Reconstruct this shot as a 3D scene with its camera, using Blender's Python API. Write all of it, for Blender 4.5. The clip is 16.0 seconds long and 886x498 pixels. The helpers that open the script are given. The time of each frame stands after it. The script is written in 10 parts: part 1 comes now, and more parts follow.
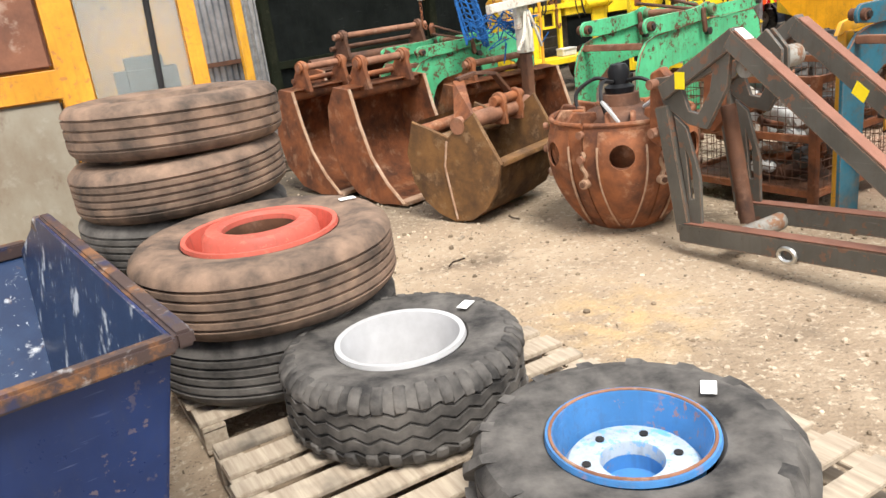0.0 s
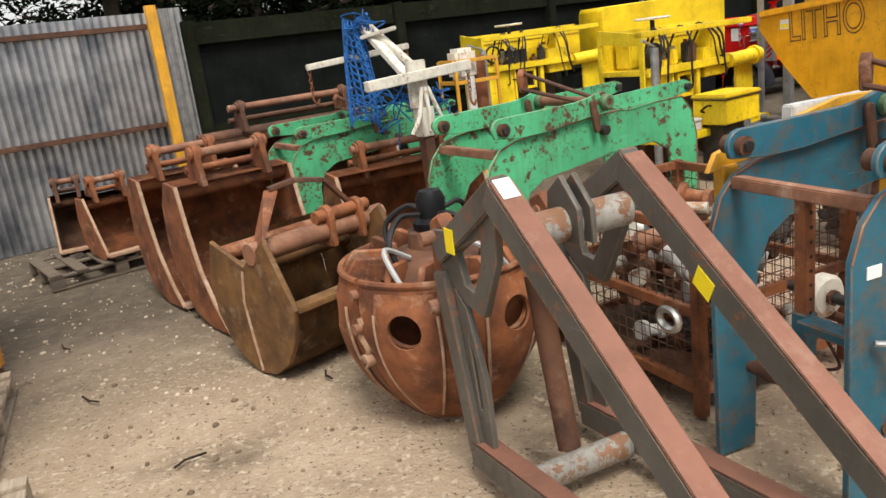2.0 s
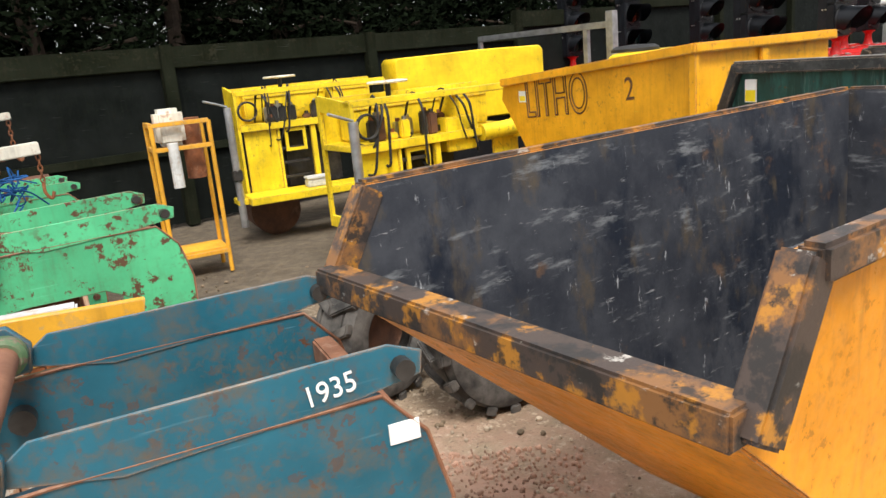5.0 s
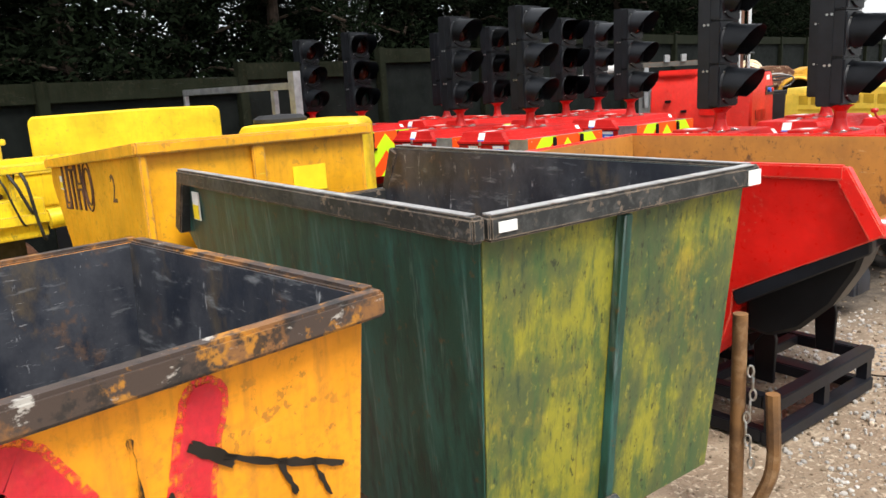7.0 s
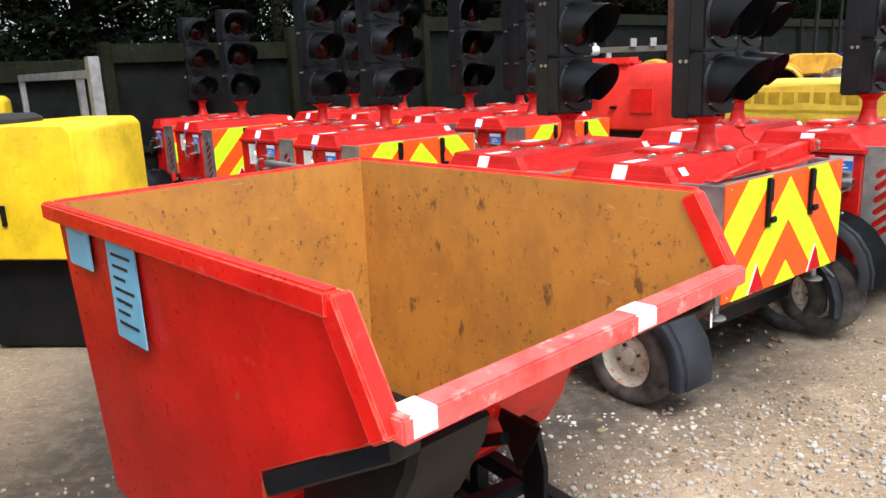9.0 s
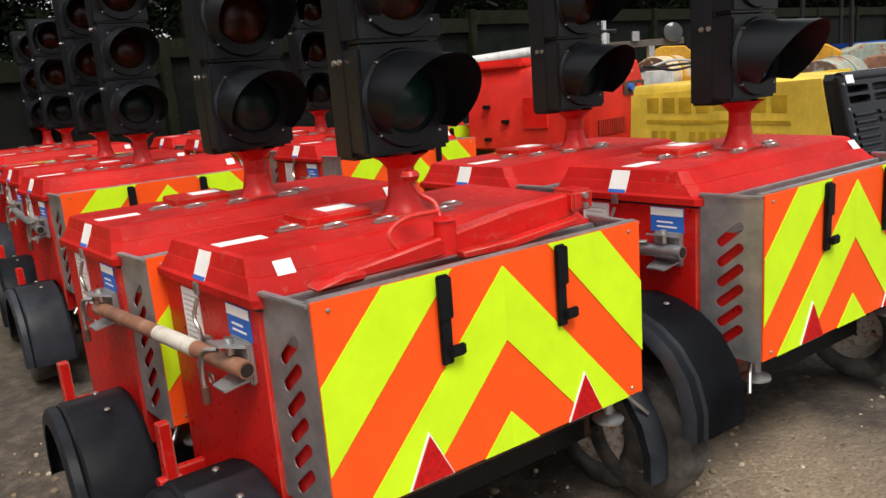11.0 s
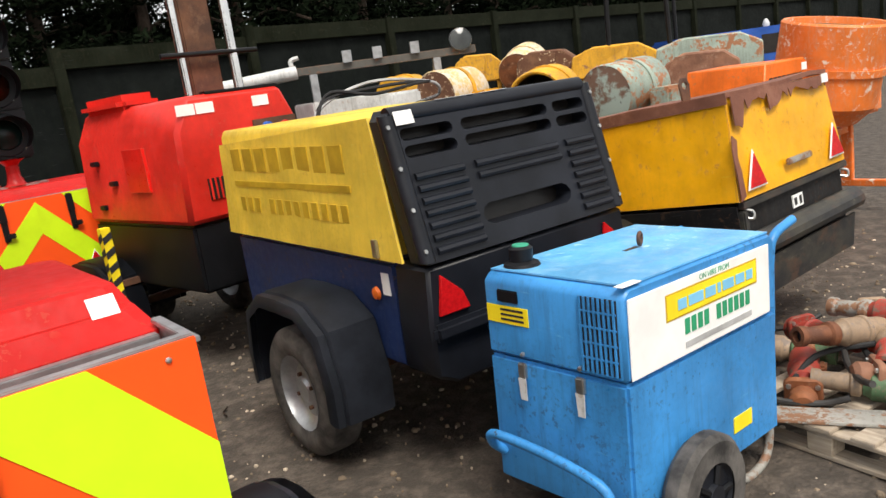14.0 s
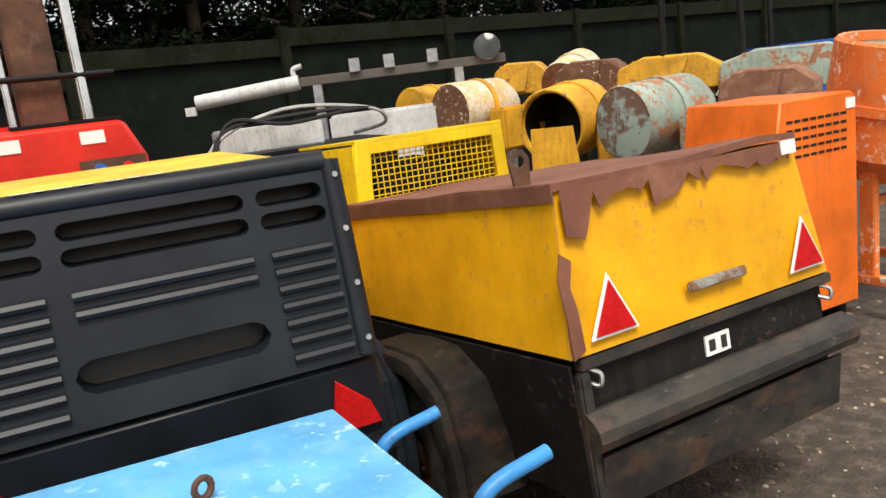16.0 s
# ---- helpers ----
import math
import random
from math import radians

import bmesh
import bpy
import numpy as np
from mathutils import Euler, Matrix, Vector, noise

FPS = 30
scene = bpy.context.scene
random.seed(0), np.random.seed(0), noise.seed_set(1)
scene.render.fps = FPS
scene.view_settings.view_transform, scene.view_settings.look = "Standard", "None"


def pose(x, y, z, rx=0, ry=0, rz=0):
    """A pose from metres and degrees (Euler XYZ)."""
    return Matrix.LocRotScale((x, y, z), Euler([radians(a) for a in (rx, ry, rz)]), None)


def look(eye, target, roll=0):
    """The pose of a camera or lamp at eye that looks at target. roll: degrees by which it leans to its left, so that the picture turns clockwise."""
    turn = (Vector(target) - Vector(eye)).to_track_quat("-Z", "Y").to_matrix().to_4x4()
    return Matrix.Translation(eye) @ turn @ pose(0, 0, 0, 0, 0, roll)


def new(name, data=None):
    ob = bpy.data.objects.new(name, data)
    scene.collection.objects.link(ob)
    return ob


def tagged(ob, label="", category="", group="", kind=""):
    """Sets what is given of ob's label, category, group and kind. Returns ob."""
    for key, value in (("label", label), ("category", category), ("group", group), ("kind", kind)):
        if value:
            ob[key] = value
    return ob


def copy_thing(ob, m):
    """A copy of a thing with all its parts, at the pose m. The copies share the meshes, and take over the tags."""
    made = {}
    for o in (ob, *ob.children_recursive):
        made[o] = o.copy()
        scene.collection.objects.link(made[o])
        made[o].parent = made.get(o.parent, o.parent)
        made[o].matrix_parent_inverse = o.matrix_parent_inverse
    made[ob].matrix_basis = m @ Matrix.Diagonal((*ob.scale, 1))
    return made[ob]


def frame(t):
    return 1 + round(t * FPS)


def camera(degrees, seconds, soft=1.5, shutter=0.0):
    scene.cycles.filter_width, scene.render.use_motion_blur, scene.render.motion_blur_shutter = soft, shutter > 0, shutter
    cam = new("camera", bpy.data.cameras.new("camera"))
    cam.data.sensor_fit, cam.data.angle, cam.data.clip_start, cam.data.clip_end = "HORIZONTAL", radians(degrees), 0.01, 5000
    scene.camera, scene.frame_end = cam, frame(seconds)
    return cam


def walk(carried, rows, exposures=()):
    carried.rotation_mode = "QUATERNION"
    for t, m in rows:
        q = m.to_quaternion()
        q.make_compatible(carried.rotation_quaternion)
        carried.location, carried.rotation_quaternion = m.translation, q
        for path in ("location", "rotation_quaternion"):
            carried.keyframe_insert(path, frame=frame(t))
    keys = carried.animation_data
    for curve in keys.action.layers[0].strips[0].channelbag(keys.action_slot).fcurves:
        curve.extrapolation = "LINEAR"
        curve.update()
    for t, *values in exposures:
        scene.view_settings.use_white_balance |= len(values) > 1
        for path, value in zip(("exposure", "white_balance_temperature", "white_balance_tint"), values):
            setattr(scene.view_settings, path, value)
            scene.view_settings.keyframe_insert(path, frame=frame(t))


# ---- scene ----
cam = camera(60.4, 16.0)

EXPOSURE = [(0.0, 1.2, 6350, 10), (0.5, 0.8, 6450, 10), (1.5, 0.5, 6500, 10), (2.0, 0.65, 6500, 10), (3.0, 0.9, 6450, 10), (4.2, 0.95, 6400, 10), (6.5, 0.9, 6300, 10), (7.5, 1.12, 6150, 10), (8.2, 1.22, 6000, 10), (10.5, 0.58, 6350, 10), (11.5, 0.38, 6500, 10), (13.0, 0.45, 6500, 10), (14.5, 0.85, 6500, 10), (15.5, 0.82, 6550, 10), (16.0, 0.66, 6600, 10)]
PATH = [
    (0, (-0.24, -0.107, 1.592), (-0.233, 1.791, 0.962), -7.4),
    (0.5, (0.235, 0.367, 1.6), (0.234, 2.27, 0.986), -7.0),
    (1, (0.633, 0.723, 1.631), (0.571, 2.627, 1.021), -7.7),
    (1.5, (1.036, 1.138, 1.658), (0.886, 3.047, 1.082), -7.9),
    (2, (1.398, 1.408, 1.702), (1.207, 3.325, 1.166), -7.2),
    (2.5, (1.819, 1.71, 1.71), (1.581, 3.622, 1.172), -6.8),
    (3, (2.208, 2.029, 1.718), (1.954, 3.938, 1.177), -6.0),
    (3.5, (2.611, 2.283, 1.724), (2.358, 4.197, 1.2), -5.3),
    (4, (3.047, 2.601, 1.723), (2.779, 4.516, 1.212), -6.2),
    (4.2, (3.207, 2.715, 1.712), (2.946, 4.636, 1.22), -6.3),
    (6.3, (5.266, 3.416, 1.898), (5.412, 5.352, 1.417), -3.5),
    (6.5, (5.53, 3.55, 1.899), (5.692, 5.489, 1.438), -3.8),
    (7, (6.152, 3.953, 1.911), (6.366, 5.896, 1.489), -3.2),
    (7.5, (6.752, 4.308, 1.911), (7.022, 6.248, 1.505), -2.7),
    (8, (7.276, 4.642, 1.925), (7.516, 6.583, 1.506), -2.7),
    (8.2, (7.5, 4.758, 1.947), (7.694, 6.7, 1.508), -2.3),
    (10.3, (9.755, 6.695, 1.846), (9.793, 8.637, 1.368), -3.4),
    (10.5, (9.963, 6.86, 1.831), (9.988, 8.806, 1.372), -3.6),
    (11, (10.48, 7.326, 1.82), (10.463, 9.276, 1.377), -4.6),
    (11.5, (10.899, 7.71, 1.779), (10.886, 9.668, 1.374), -5.6),
    (12, (11.379, 8.015, 1.776), (11.377, 9.977, 1.384), -6.5),
    (12.5, (11.822, 8.382, 1.758), (11.882, 10.344, 1.378), -6.8),
    (13, (12.293, 8.743, 1.763), (12.394, 10.709, 1.414), -7.6),
    (13.5, (12.746, 9.052, 1.731), (12.85, 11.02, 1.394), -8.0),
    (14, (13.184, 9.42, 1.704), (13.273, 11.372, 1.277), -8.3),
    (14.5, (13.601, 9.747, 1.681), (13.624, 11.689, 1.201), -8.4),
    (15, (13.986, 10.125, 1.693), (13.922, 12.07, 1.233), -7.7),
    (15.5, (14.378, 10.46, 1.718), (14.21, 12.402, 1.27), -7.3),
    (16, (14.803, 10.807, 1.76), (14.522, 12.746, 1.359), -7.2),
]
walk(cam, [(t, look(e, g, r)) for t, e, g, r in PATH], EXPOSURE)

# ---- light: an overcast afternoon ----
world = bpy.data.worlds.new("overcast")
scene.world = world
world.use_nodes = True
wn, wl = world.node_tree.nodes, world.node_tree.links
sky = wn.new("ShaderNodeTexSky")
sky.sky_type, sky.sun_disc = "NISHITA", False
sky.sun_elevation, sky.sun_rotation = radians(52), radians(200)
sky.dust_density, sky.air_density = 4.0, 1.0
cloud = wn.new("ShaderNodeMixRGB")
cloud.inputs[0].default_value = 0.75
cloud.inputs[2].default_value = (7.3, 7.2, 7.0, 1)
wl.new(sky.outputs[0], cloud.inputs[1])
wl.new(cloud.outputs[0], wn["Background"].inputs[0])
wn["Background"].inputs[1].default_value = 0.092
sun = new("sun", bpy.data.lights.new("sun", "SUN"))
sun.data.energy, sun.data.angle, sun.data.color = 2.4, radians(22), (1, 0.94, 0.85)
sun.matrix_world = look((0, 0, 20), (0 - 20 * math.sin(radians(200)) * -0.6, 20 * math.cos(radians(200)) * -0.6, 0))


# ---- materials ----
def shader(name):
    m = bpy.data.materials.new(name)
    m.use_nodes = True
    n, l = m.node_tree.nodes, m.node_tree.links
    return m, n, l, n["Principled BSDF"]


def noise_node(n, l, scale, detail=4.0, rough=0.55, stretch=None):
    tc = n.new("ShaderNodeTexCoord")
    nz = n.new("ShaderNodeTexNoise")
    nz.inputs["Scale"].default_value, nz.inputs["Detail"].default_value, nz.inputs["Roughness"].default_value = scale, detail, rough
    mp = n.new("ShaderNodeMapping")
    mp.inputs["Scale"].default_value = stretch or (1, 1, 1)
    l.new(tc.outputs["Object"], mp.inputs[0])
    oi = n.new("ShaderNodeObjectInfo")
    ml = n.new("ShaderNodeMath")
    ml.operation = "MULTIPLY"
    ml.inputs[1].default_value = 37.0
    l.new(oi.outputs["Random"], ml.inputs[0])
    cx = n.new("ShaderNodeCombineXYZ")
    l.new(ml.outputs[0], cx.inputs[0])
    l.new(cx.outputs[0], mp.inputs["Location"])
    l.new(mp.outputs[0], nz.inputs["Vector"])
    return nz.outputs["Fac"]


def ramp(n, l, fac, a, b):
    r = n.new("ShaderNodeMapRange")
    r.inputs["From Min"].default_value, r.inputs["From Max"].default_value = a, b
    l.new(fac, r.inputs["Value"])
    return r.outputs[0]


def mix(n, l, fac, a, b):
    m = n.new("ShaderNodeMixRGB")
    for i, v in ((0, fac), (1, a), (2, b)):
        if hasattr(v, "node"):
            l.new(v, m.inputs[i])
        else:
            m.inputs[i].default_value = v if i == 0 else (*v, 1)
    return m.outputs[0]


def bump(n, l, bs, fac, strength, dist=0.01):
    b = n.new("ShaderNodeBump")
    b.inputs["Strength"].default_value, b.inputs["Distance"].default_value = strength, dist
    l.new(fac, b.inputs["Height"])
    l.new(b.outputs[0], bs.inputs["Normal"])


def scaled(n, l, fac, k):
    sm = n.new("ShaderNodeMath")
    sm.operation, sm.use_clamp = "MULTIPLY", True
    sm.inputs[1].default_value = k
    l.new(fac, sm.inputs[0])
    return sm.outputs[0]


def times(n, l, a, b):
    sm = n.new("ShaderNodeMath")
    sm.operation, sm.use_clamp = "MULTIPLY", True
    l.new(a, sm.inputs[0])
    l.new(b, sm.inputs[1])
    return sm.outputs[0]


def paint(name, col, wear=0.15, rough=0.42, rust=(0.13, 0.05, 0.022), scale=7.0, dirt=0.25, dirt_col=(0.07, 0.055, 0.04), streak=True, scratch=0.25, worn_edge=0.0):
    """Sheet-metal paint: faded patches, dirt streaks, fine grime, scratches, chips down to rust."""
    m, n, l, bs = shader(name)
    dark = tuple(c * 0.7 for c in col)
    lite = tuple(min(1, c * 1.1 + 0.004) for c in col)
    c = mix(n, l, ramp(n, l, noise_node(n, l, 2.3, 6, 0.6), 0.35, 0.65), dark, lite)
    st = ramp(n, l, noise_node(n, l, 9.0, 7, 0.65, (3.5, 3.5, 0.35) if streak else (1, 1, 1)), 0.5, 0.8)
    c = mix(n, l, scaled(n, l, st, dirt * 1.8), c, dirt_col)
    grime = ramp(n, l, noise_node(n, l, 42, 8, 0.7), 0.5, 0.72)
    c = mix(n, l, scaled(n, l, times(n, l, grime, ramp(n, l, noise_node(n, l, 3.1, 5), 0.36, 0.68)), dirt * 2.0), c, dirt_col)
    sc = ramp(n, l, noise_node(n, l, 30, 3, 0.5, (0.12, 0.3, 3.2)), 0.66, 0.71)
    c = mix(n, l, scaled(n, l, times(n, l, sc, ramp(n, l, noise_node(n, l, 4.3, 4), 0.48, 0.6)), scratch), c, tuple(min(0.7, v * 1.4 + 0.12) for v in col))
    edge = 0.5 + (0.5 - wear) * 0.42
    chips = noise_node(n, l, scale, 9, 0.7)
    small = noise_node(n, l, scale * 4.2, 6, 0.66)
    big = ramp(n, l, chips, edge, edge + 0.02)
    fine = times(n, l, ramp(n, l, small, 0.60 - wear * 0.16, 0.615 - wear * 0.16), ramp(n, l, noise_node(n, l, 2.6, 4), 0.46, 0.56))
    rc = mix(n, l, noise_node(n, l, 30), rust, tuple(v * 1.9 for v in rust))
    c = mix(n, l, big, c, rc)
    c = mix(n, l, scaled(n, l, fine, 0.35 + 1.5 * wear), c, rc)
    if worn_edge:
        bev = n.new("ShaderNodeBevel")
        bev.samples = 4
        bev.inputs["Radius"].default_value = worn_edge
        geo = n.new("ShaderNodeNewGeometry")
        dot = n.new("ShaderNodeVectorMath")
        dot.operation = "DOT_PRODUCT"
        l.new(bev.outputs[0], dot.inputs[0])
        l.new(geo.outputs["Normal"], dot.inputs[1])
        rub = times(n, l, ramp(n, l, dot.outputs["Value"], 0.985, 0.90), ramp(n, l, noise_node(n, l, 14, 6, 0.7), 0.36, 0.52))
        c = mix(n, l, rub, c, mix(n, l, noise_node(n, l, 40), tuple(v * 1.6 for v in rust), (0.36, 0.27, 0.19)))
    l.new(c, bs.inputs["Base Color"])
    rr = n.new("ShaderNodeMapRange")
    rr.inputs["From Min"].default_value, rr.inputs["From Max"].default_value = 0.3, 0.7
    rr.inputs["To Min"].default_value, rr.inputs["To Max"].default_value = max(0.05, rough - 0.12), min(0.9, rough + 0.2)
    l.new(small, rr.inputs["Value"])
    l.new(rr.outputs[0], bs.inputs["Roughness"])
    bs.inputs["Specular IOR Level"].default_value = 0.36
    bump(n, l, bs, chips, 0.22, 0.005)
    return m


def scuffed(name, layers, rough=0.45, relief=0.3):
    """A surface of several stains over one another: rows of colour, noise scale, stretch, from, to, strength."""
    m, n, l, bs = shader(name)
    c = layers[0]
    for col, sc, stretch, a, b, k in layers[1:]:
        f = ramp(n, l, noise_node(n, l, sc, 8, 0.68, stretch), a, b)
        c = mix(n, l, scaled(n, l, f, k), c, col)
    l.new(c, bs.inputs["Base Color"])
    bs.inputs["Roughness"].default_value = rough
    bump(n, l, bs, noise_node(n, l, 9, 9, 0.7), relief, 0.006)
    return m


def rusty(name, a=(0.09, 0.038, 0.018), b=(0.24, 0.095, 0.04), c=(0.34, 0.19, 0.12), scale=5.0, metal=0.0):
    m, n, l, bs = shader(name)
    f = noise_node(n, l, scale, 8, 0.65)
    col = mix(n, l, ramp(n, l, f, 0.36, 0.62), a, b)
    col = mix(n, l, ramp(n, l, noise_node(n, l, scale * 1.5, 9, 0.72), 0.54, 0.74), col, c)
    l.new(col, bs.inputs["Base Color"])
    bs.inputs["Roughness"].default_value, bs.inputs["Metallic"].default_value = 0.72, metal
    bump(n, l, bs, noise_node(n, l, scale * 7, 6, 0.7), 0.45, 0.008)
    return m


def plain(name, col, rough=0.5, metal=0.0, var=0.25, scale=6.0, relief=0.15, tint=None):
    m, n, l, bs = shader(name)
    f = noise_node(n, l, scale, 6, 0.6)
    lo = tuple(v * (1 - var) for v in col)
    hi = tint or tuple(min(1, v * (1 + var)) for v in col)
    l.new(mix(n, l, ramp(n, l, f, 0.35, 0.65), lo, hi), bs.inputs["Base Color"])
    bs.inputs["Roughness"].default_value, bs.inputs["Metallic"].default_value = rough, metal
    bs.inputs["Specular IOR Level"].default_value = 0.3
    bump(n, l, bs, noise_node(n, l, scale * 9, 5), relief, 0.004)
    return m


def wood(name, a, b):
    m, n, l, bs = shader(name)
    g = noise_node(n, l, 9, 7, 0.6, (0.35, 5, 5))
    c = mix(n, l, ramp(n, l, g, 0.35, 0.65), a, b)
    c = mix(n, l, ramp(n, l, noise_node(n, l, 3, 4), 0.55, 0.75), c, (0.10, 0.085, 0.07))
    l.new(c, bs.inputs["Base Color"])
    bs.inputs["Roughness"].default_value = 0.85
    bump(n, l, bs, g, 0.5, 0.006)
    return m


RUST = rusty("rusty_steel", (0.095, 0.034, 0.016), (0.29, 0.098, 0.034), (0.44, 0.25, 0.15))
RUST_DARK = rusty("dark_rust", (0.05, 0.022, 0.013), (0.13, 0.055, 0.027), (0.2, 0.11, 0.07))
WORN_EDGE = rusty("rubbed_rust_edge", (0.30, 0.17, 0.10), (0.46, 0.31, 0.21), (0.58, 0.47, 0.38), 9.0)
BUMPER_BLACK = paint("rubbed_black_bumper", (0.012, 0.012, 0.013), 0.12, 0.5, (0.07, 0.04, 0.024), 6, 0.3, (0.035, 0.027, 0.02))
RUST_PALE = rusty("pale_rust", (0.16, 0.07, 0.04), (0.30, 0.14, 0.08), (0.42, 0.30, 0.22))
RUST_OLIVE = rusty("earthy_rust", (0.075, 0.038, 0.016), (0.21, 0.105, 0.034), (0.34, 0.22, 0.12))
STEEL_GREY = paint("worn_grey_paint", (0.105, 0.10, 0.088), 0.2, 0.38, (0.15, 0.065, 0.035), 4.0, 0.3, worn_edge=0.006)
STEEL_WORN = paint("scraped_steel", (0.34, 0.33, 0.30), 0.42, 0.4, (0.16, 0.085, 0.05), 9.0, 0.4)
GALV = plain("galvanised_steel", (0.40, 0.41, 0.42), 0.42, 0.75, 0.22, 9.0)
ZINC = plain("zinc_plated", (0.5, 0.5, 0.48), 0.3, 0.9, 0.2, 14)
CHROME = plain("polished_metal", (0.75, 0.75, 0.75), 0.12, 1.0, 0.1)
SHEET = plain("corrugated_sheet_metal", (0.30, 0.33, 0.38), 0.34, 0.85, 0.35, 2.0, 0.1, (0.55, 0.57, 0.60))
RUBBER = plain("tyre_rubber", (0.045, 0.043, 0.042), 0.75, 0, 0.4, 7, 0.5, (0.135, 0.125, 0.115))
RUBBER_DUSTY = plain("dusty_tyre_rubber", (0.105, 0.080, 0.065), 0.85, 0, 0.3, 6, 0.6, (0.26, 0.175, 0.125))
BUMPER_DUSTY = scuffed("dusty_rusting_black", [(0.014, 0.014, 0.016), ((0.055, 0.05, 0.035), 3.2, (0.6, 1, 1), 0.44, 0.62, 0.85), ((0.085, 0.042, 0.024), 6, (0.7, 1, 1), 0.52, 0.64, 0.85), ((0.01, 0.01, 0.011), 12, (0.6, 1, 1.4), 0.54, 0.64, 0.8), ((0.12, 0.11, 0.08), 22, (0.5, 1, 1), 0.6, 0.68, 0.6)], 0.6)
RUBBER_BLACK = plain("black_rubber", (0.02, 0.02, 0.021), 0.6, 0, 0.3, 8)
PLASTIC_BLACK = plain("black_plastic", (0.007, 0.0075, 0.009), 0.42, 0, 0.3, 5)
HEAD_PLASTIC = plain("weathered_black_signal_plastic", (0.010, 0.0115, 0.0145), 0.38, 0, 0.35, 5)
GUARD_PLASTIC = plain("blue_grey_guard_plastic", (0.028, 0.032, 0.042), 0.45, 0, 0.35, 5)
PLASTIC_GREY = plain("weathered_dark_plastic", (0.0095, 0.011, 0.0155), 0.42, 0, 0.35, 4)
BLUE_DISC = paint("pale_worn_wheel_disc", (0.50, 0.58, 0.66), 0.25, 0.4, (0.10, 0.26, 0.5), 7, 0.2)
BLUE_HUB = paint("blue_rim_paint", (0.07, 0.24, 0.55), 0.2, 0.4, (0.28, 0.13, 0.07), 8, 0.2)
RED_HUB = paint("faded_red_rim_paint", (0.55, 0.115, 0.08), 0.12, 0.5, (0.3, 0.12, 0.08), 8, 0.2)
SILVER_HUB = plain("silver_rim", (0.50, 0.50, 0.51), 0.45, 0.15, 0.12, 5)
WOOD_PALLET = wood("weathered_pallet_wood", (0.30, 0.24, 0.18), (0.46, 0.39, 0.30))
WOOD_DIRTY = wood("dirt_dark_pallet_wood", (0.085, 0.066, 0.048), (0.17, 0.135, 0.10))
WOOD_PALE = wood("pale_timber", (0.55, 0.47, 0.36), (0.72, 0.65, 0.54))
SKIP_BLUE = paint("navy_skip_paint", (0.008, 0.028, 0.115), 0.02, 0.36, (0.16, 0.12, 0.10), 5, 0.2, (0.03, 0.04, 0.08), True, 0.35)
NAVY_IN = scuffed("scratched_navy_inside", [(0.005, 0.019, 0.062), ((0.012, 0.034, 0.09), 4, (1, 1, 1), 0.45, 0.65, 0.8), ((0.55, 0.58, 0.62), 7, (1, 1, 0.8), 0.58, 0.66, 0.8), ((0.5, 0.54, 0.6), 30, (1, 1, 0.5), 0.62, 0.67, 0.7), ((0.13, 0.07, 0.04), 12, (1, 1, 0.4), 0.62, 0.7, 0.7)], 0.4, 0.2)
SKIP_ORANGE = paint("orange_skip_paint", (0.88, 0.34, 0.010), 0.06, 0.38, (0.05, 0.03, 0.02), 7, 0.3, (0.18, 0.08, 0.03), worn_edge=0.005)
SKIP_GREEN = scuffed("dark_green_skip_paint", [(0.012, 0.056, 0.042), ((0.028, 0.125, 0.11), 5, (1.8, 1.8, 0.35), 0.46, 0.64, 0.85), ((0.012, 0.02, 0.018), 12, (2, 2, 0.4), 0.5, 0.66, 0.8), ((0.20, 0.28, 0.27), 8, (3, 3, 0.22), 0.57, 0.70, 0.55), ((0.10, 0.06, 0.02), 24, (1, 1, 1), 0.6, 0.66, 0.7)], 0.42)
SKIP_MOSS = scuffed("yellowed_green_skip_paint", [(0.27, 0.26, 0.024), ((0.036, 0.062, 0.05), 1.7, (1, 1.4, 0.9), 0.46, 0.60, 0.7), ((0.055, 0.085, 0.036), 3.4, (1, 1.3, 0.9), 0.42, 0.58, 0.8), ((0.50, 0.36, 0.02), 2.4, (1, 1, 1), 0.56, 0.7, 0.6), ((0.045, 0.10, 0.035), 6, (1, 2.0, 0.6), 0.48, 0.62, 0.85), ((0.02, 0.05, 0.03), 15, (1, 2.4, 0.5), 0.55, 0.68, 0.8), ((0.42, 0.38, 0.05), 30, (1, 1.3, 0.8), 0.58, 0.68, 0.5), ((0.10, 0.055, 0.02), 11, (1, 2.4, 0.3), 0.63, 0.72, 0.7), ((0.012, 0.016, 0.012), 26, (1, 1.6, 0.8), 0.60, 0.65, 0.75), ((0.03, 0.05, 0.03), 4.5, (1, 2.2, 0.6), 0.60, 0.72, 0.8)], 0.5)
SKIP_RED = paint("bright_red_paint", (0.78, 0.011, 0.006), 0.03, 0.33, (0.45, 0.1, 0.06), 7, 0.03, worn_edge=0.005)
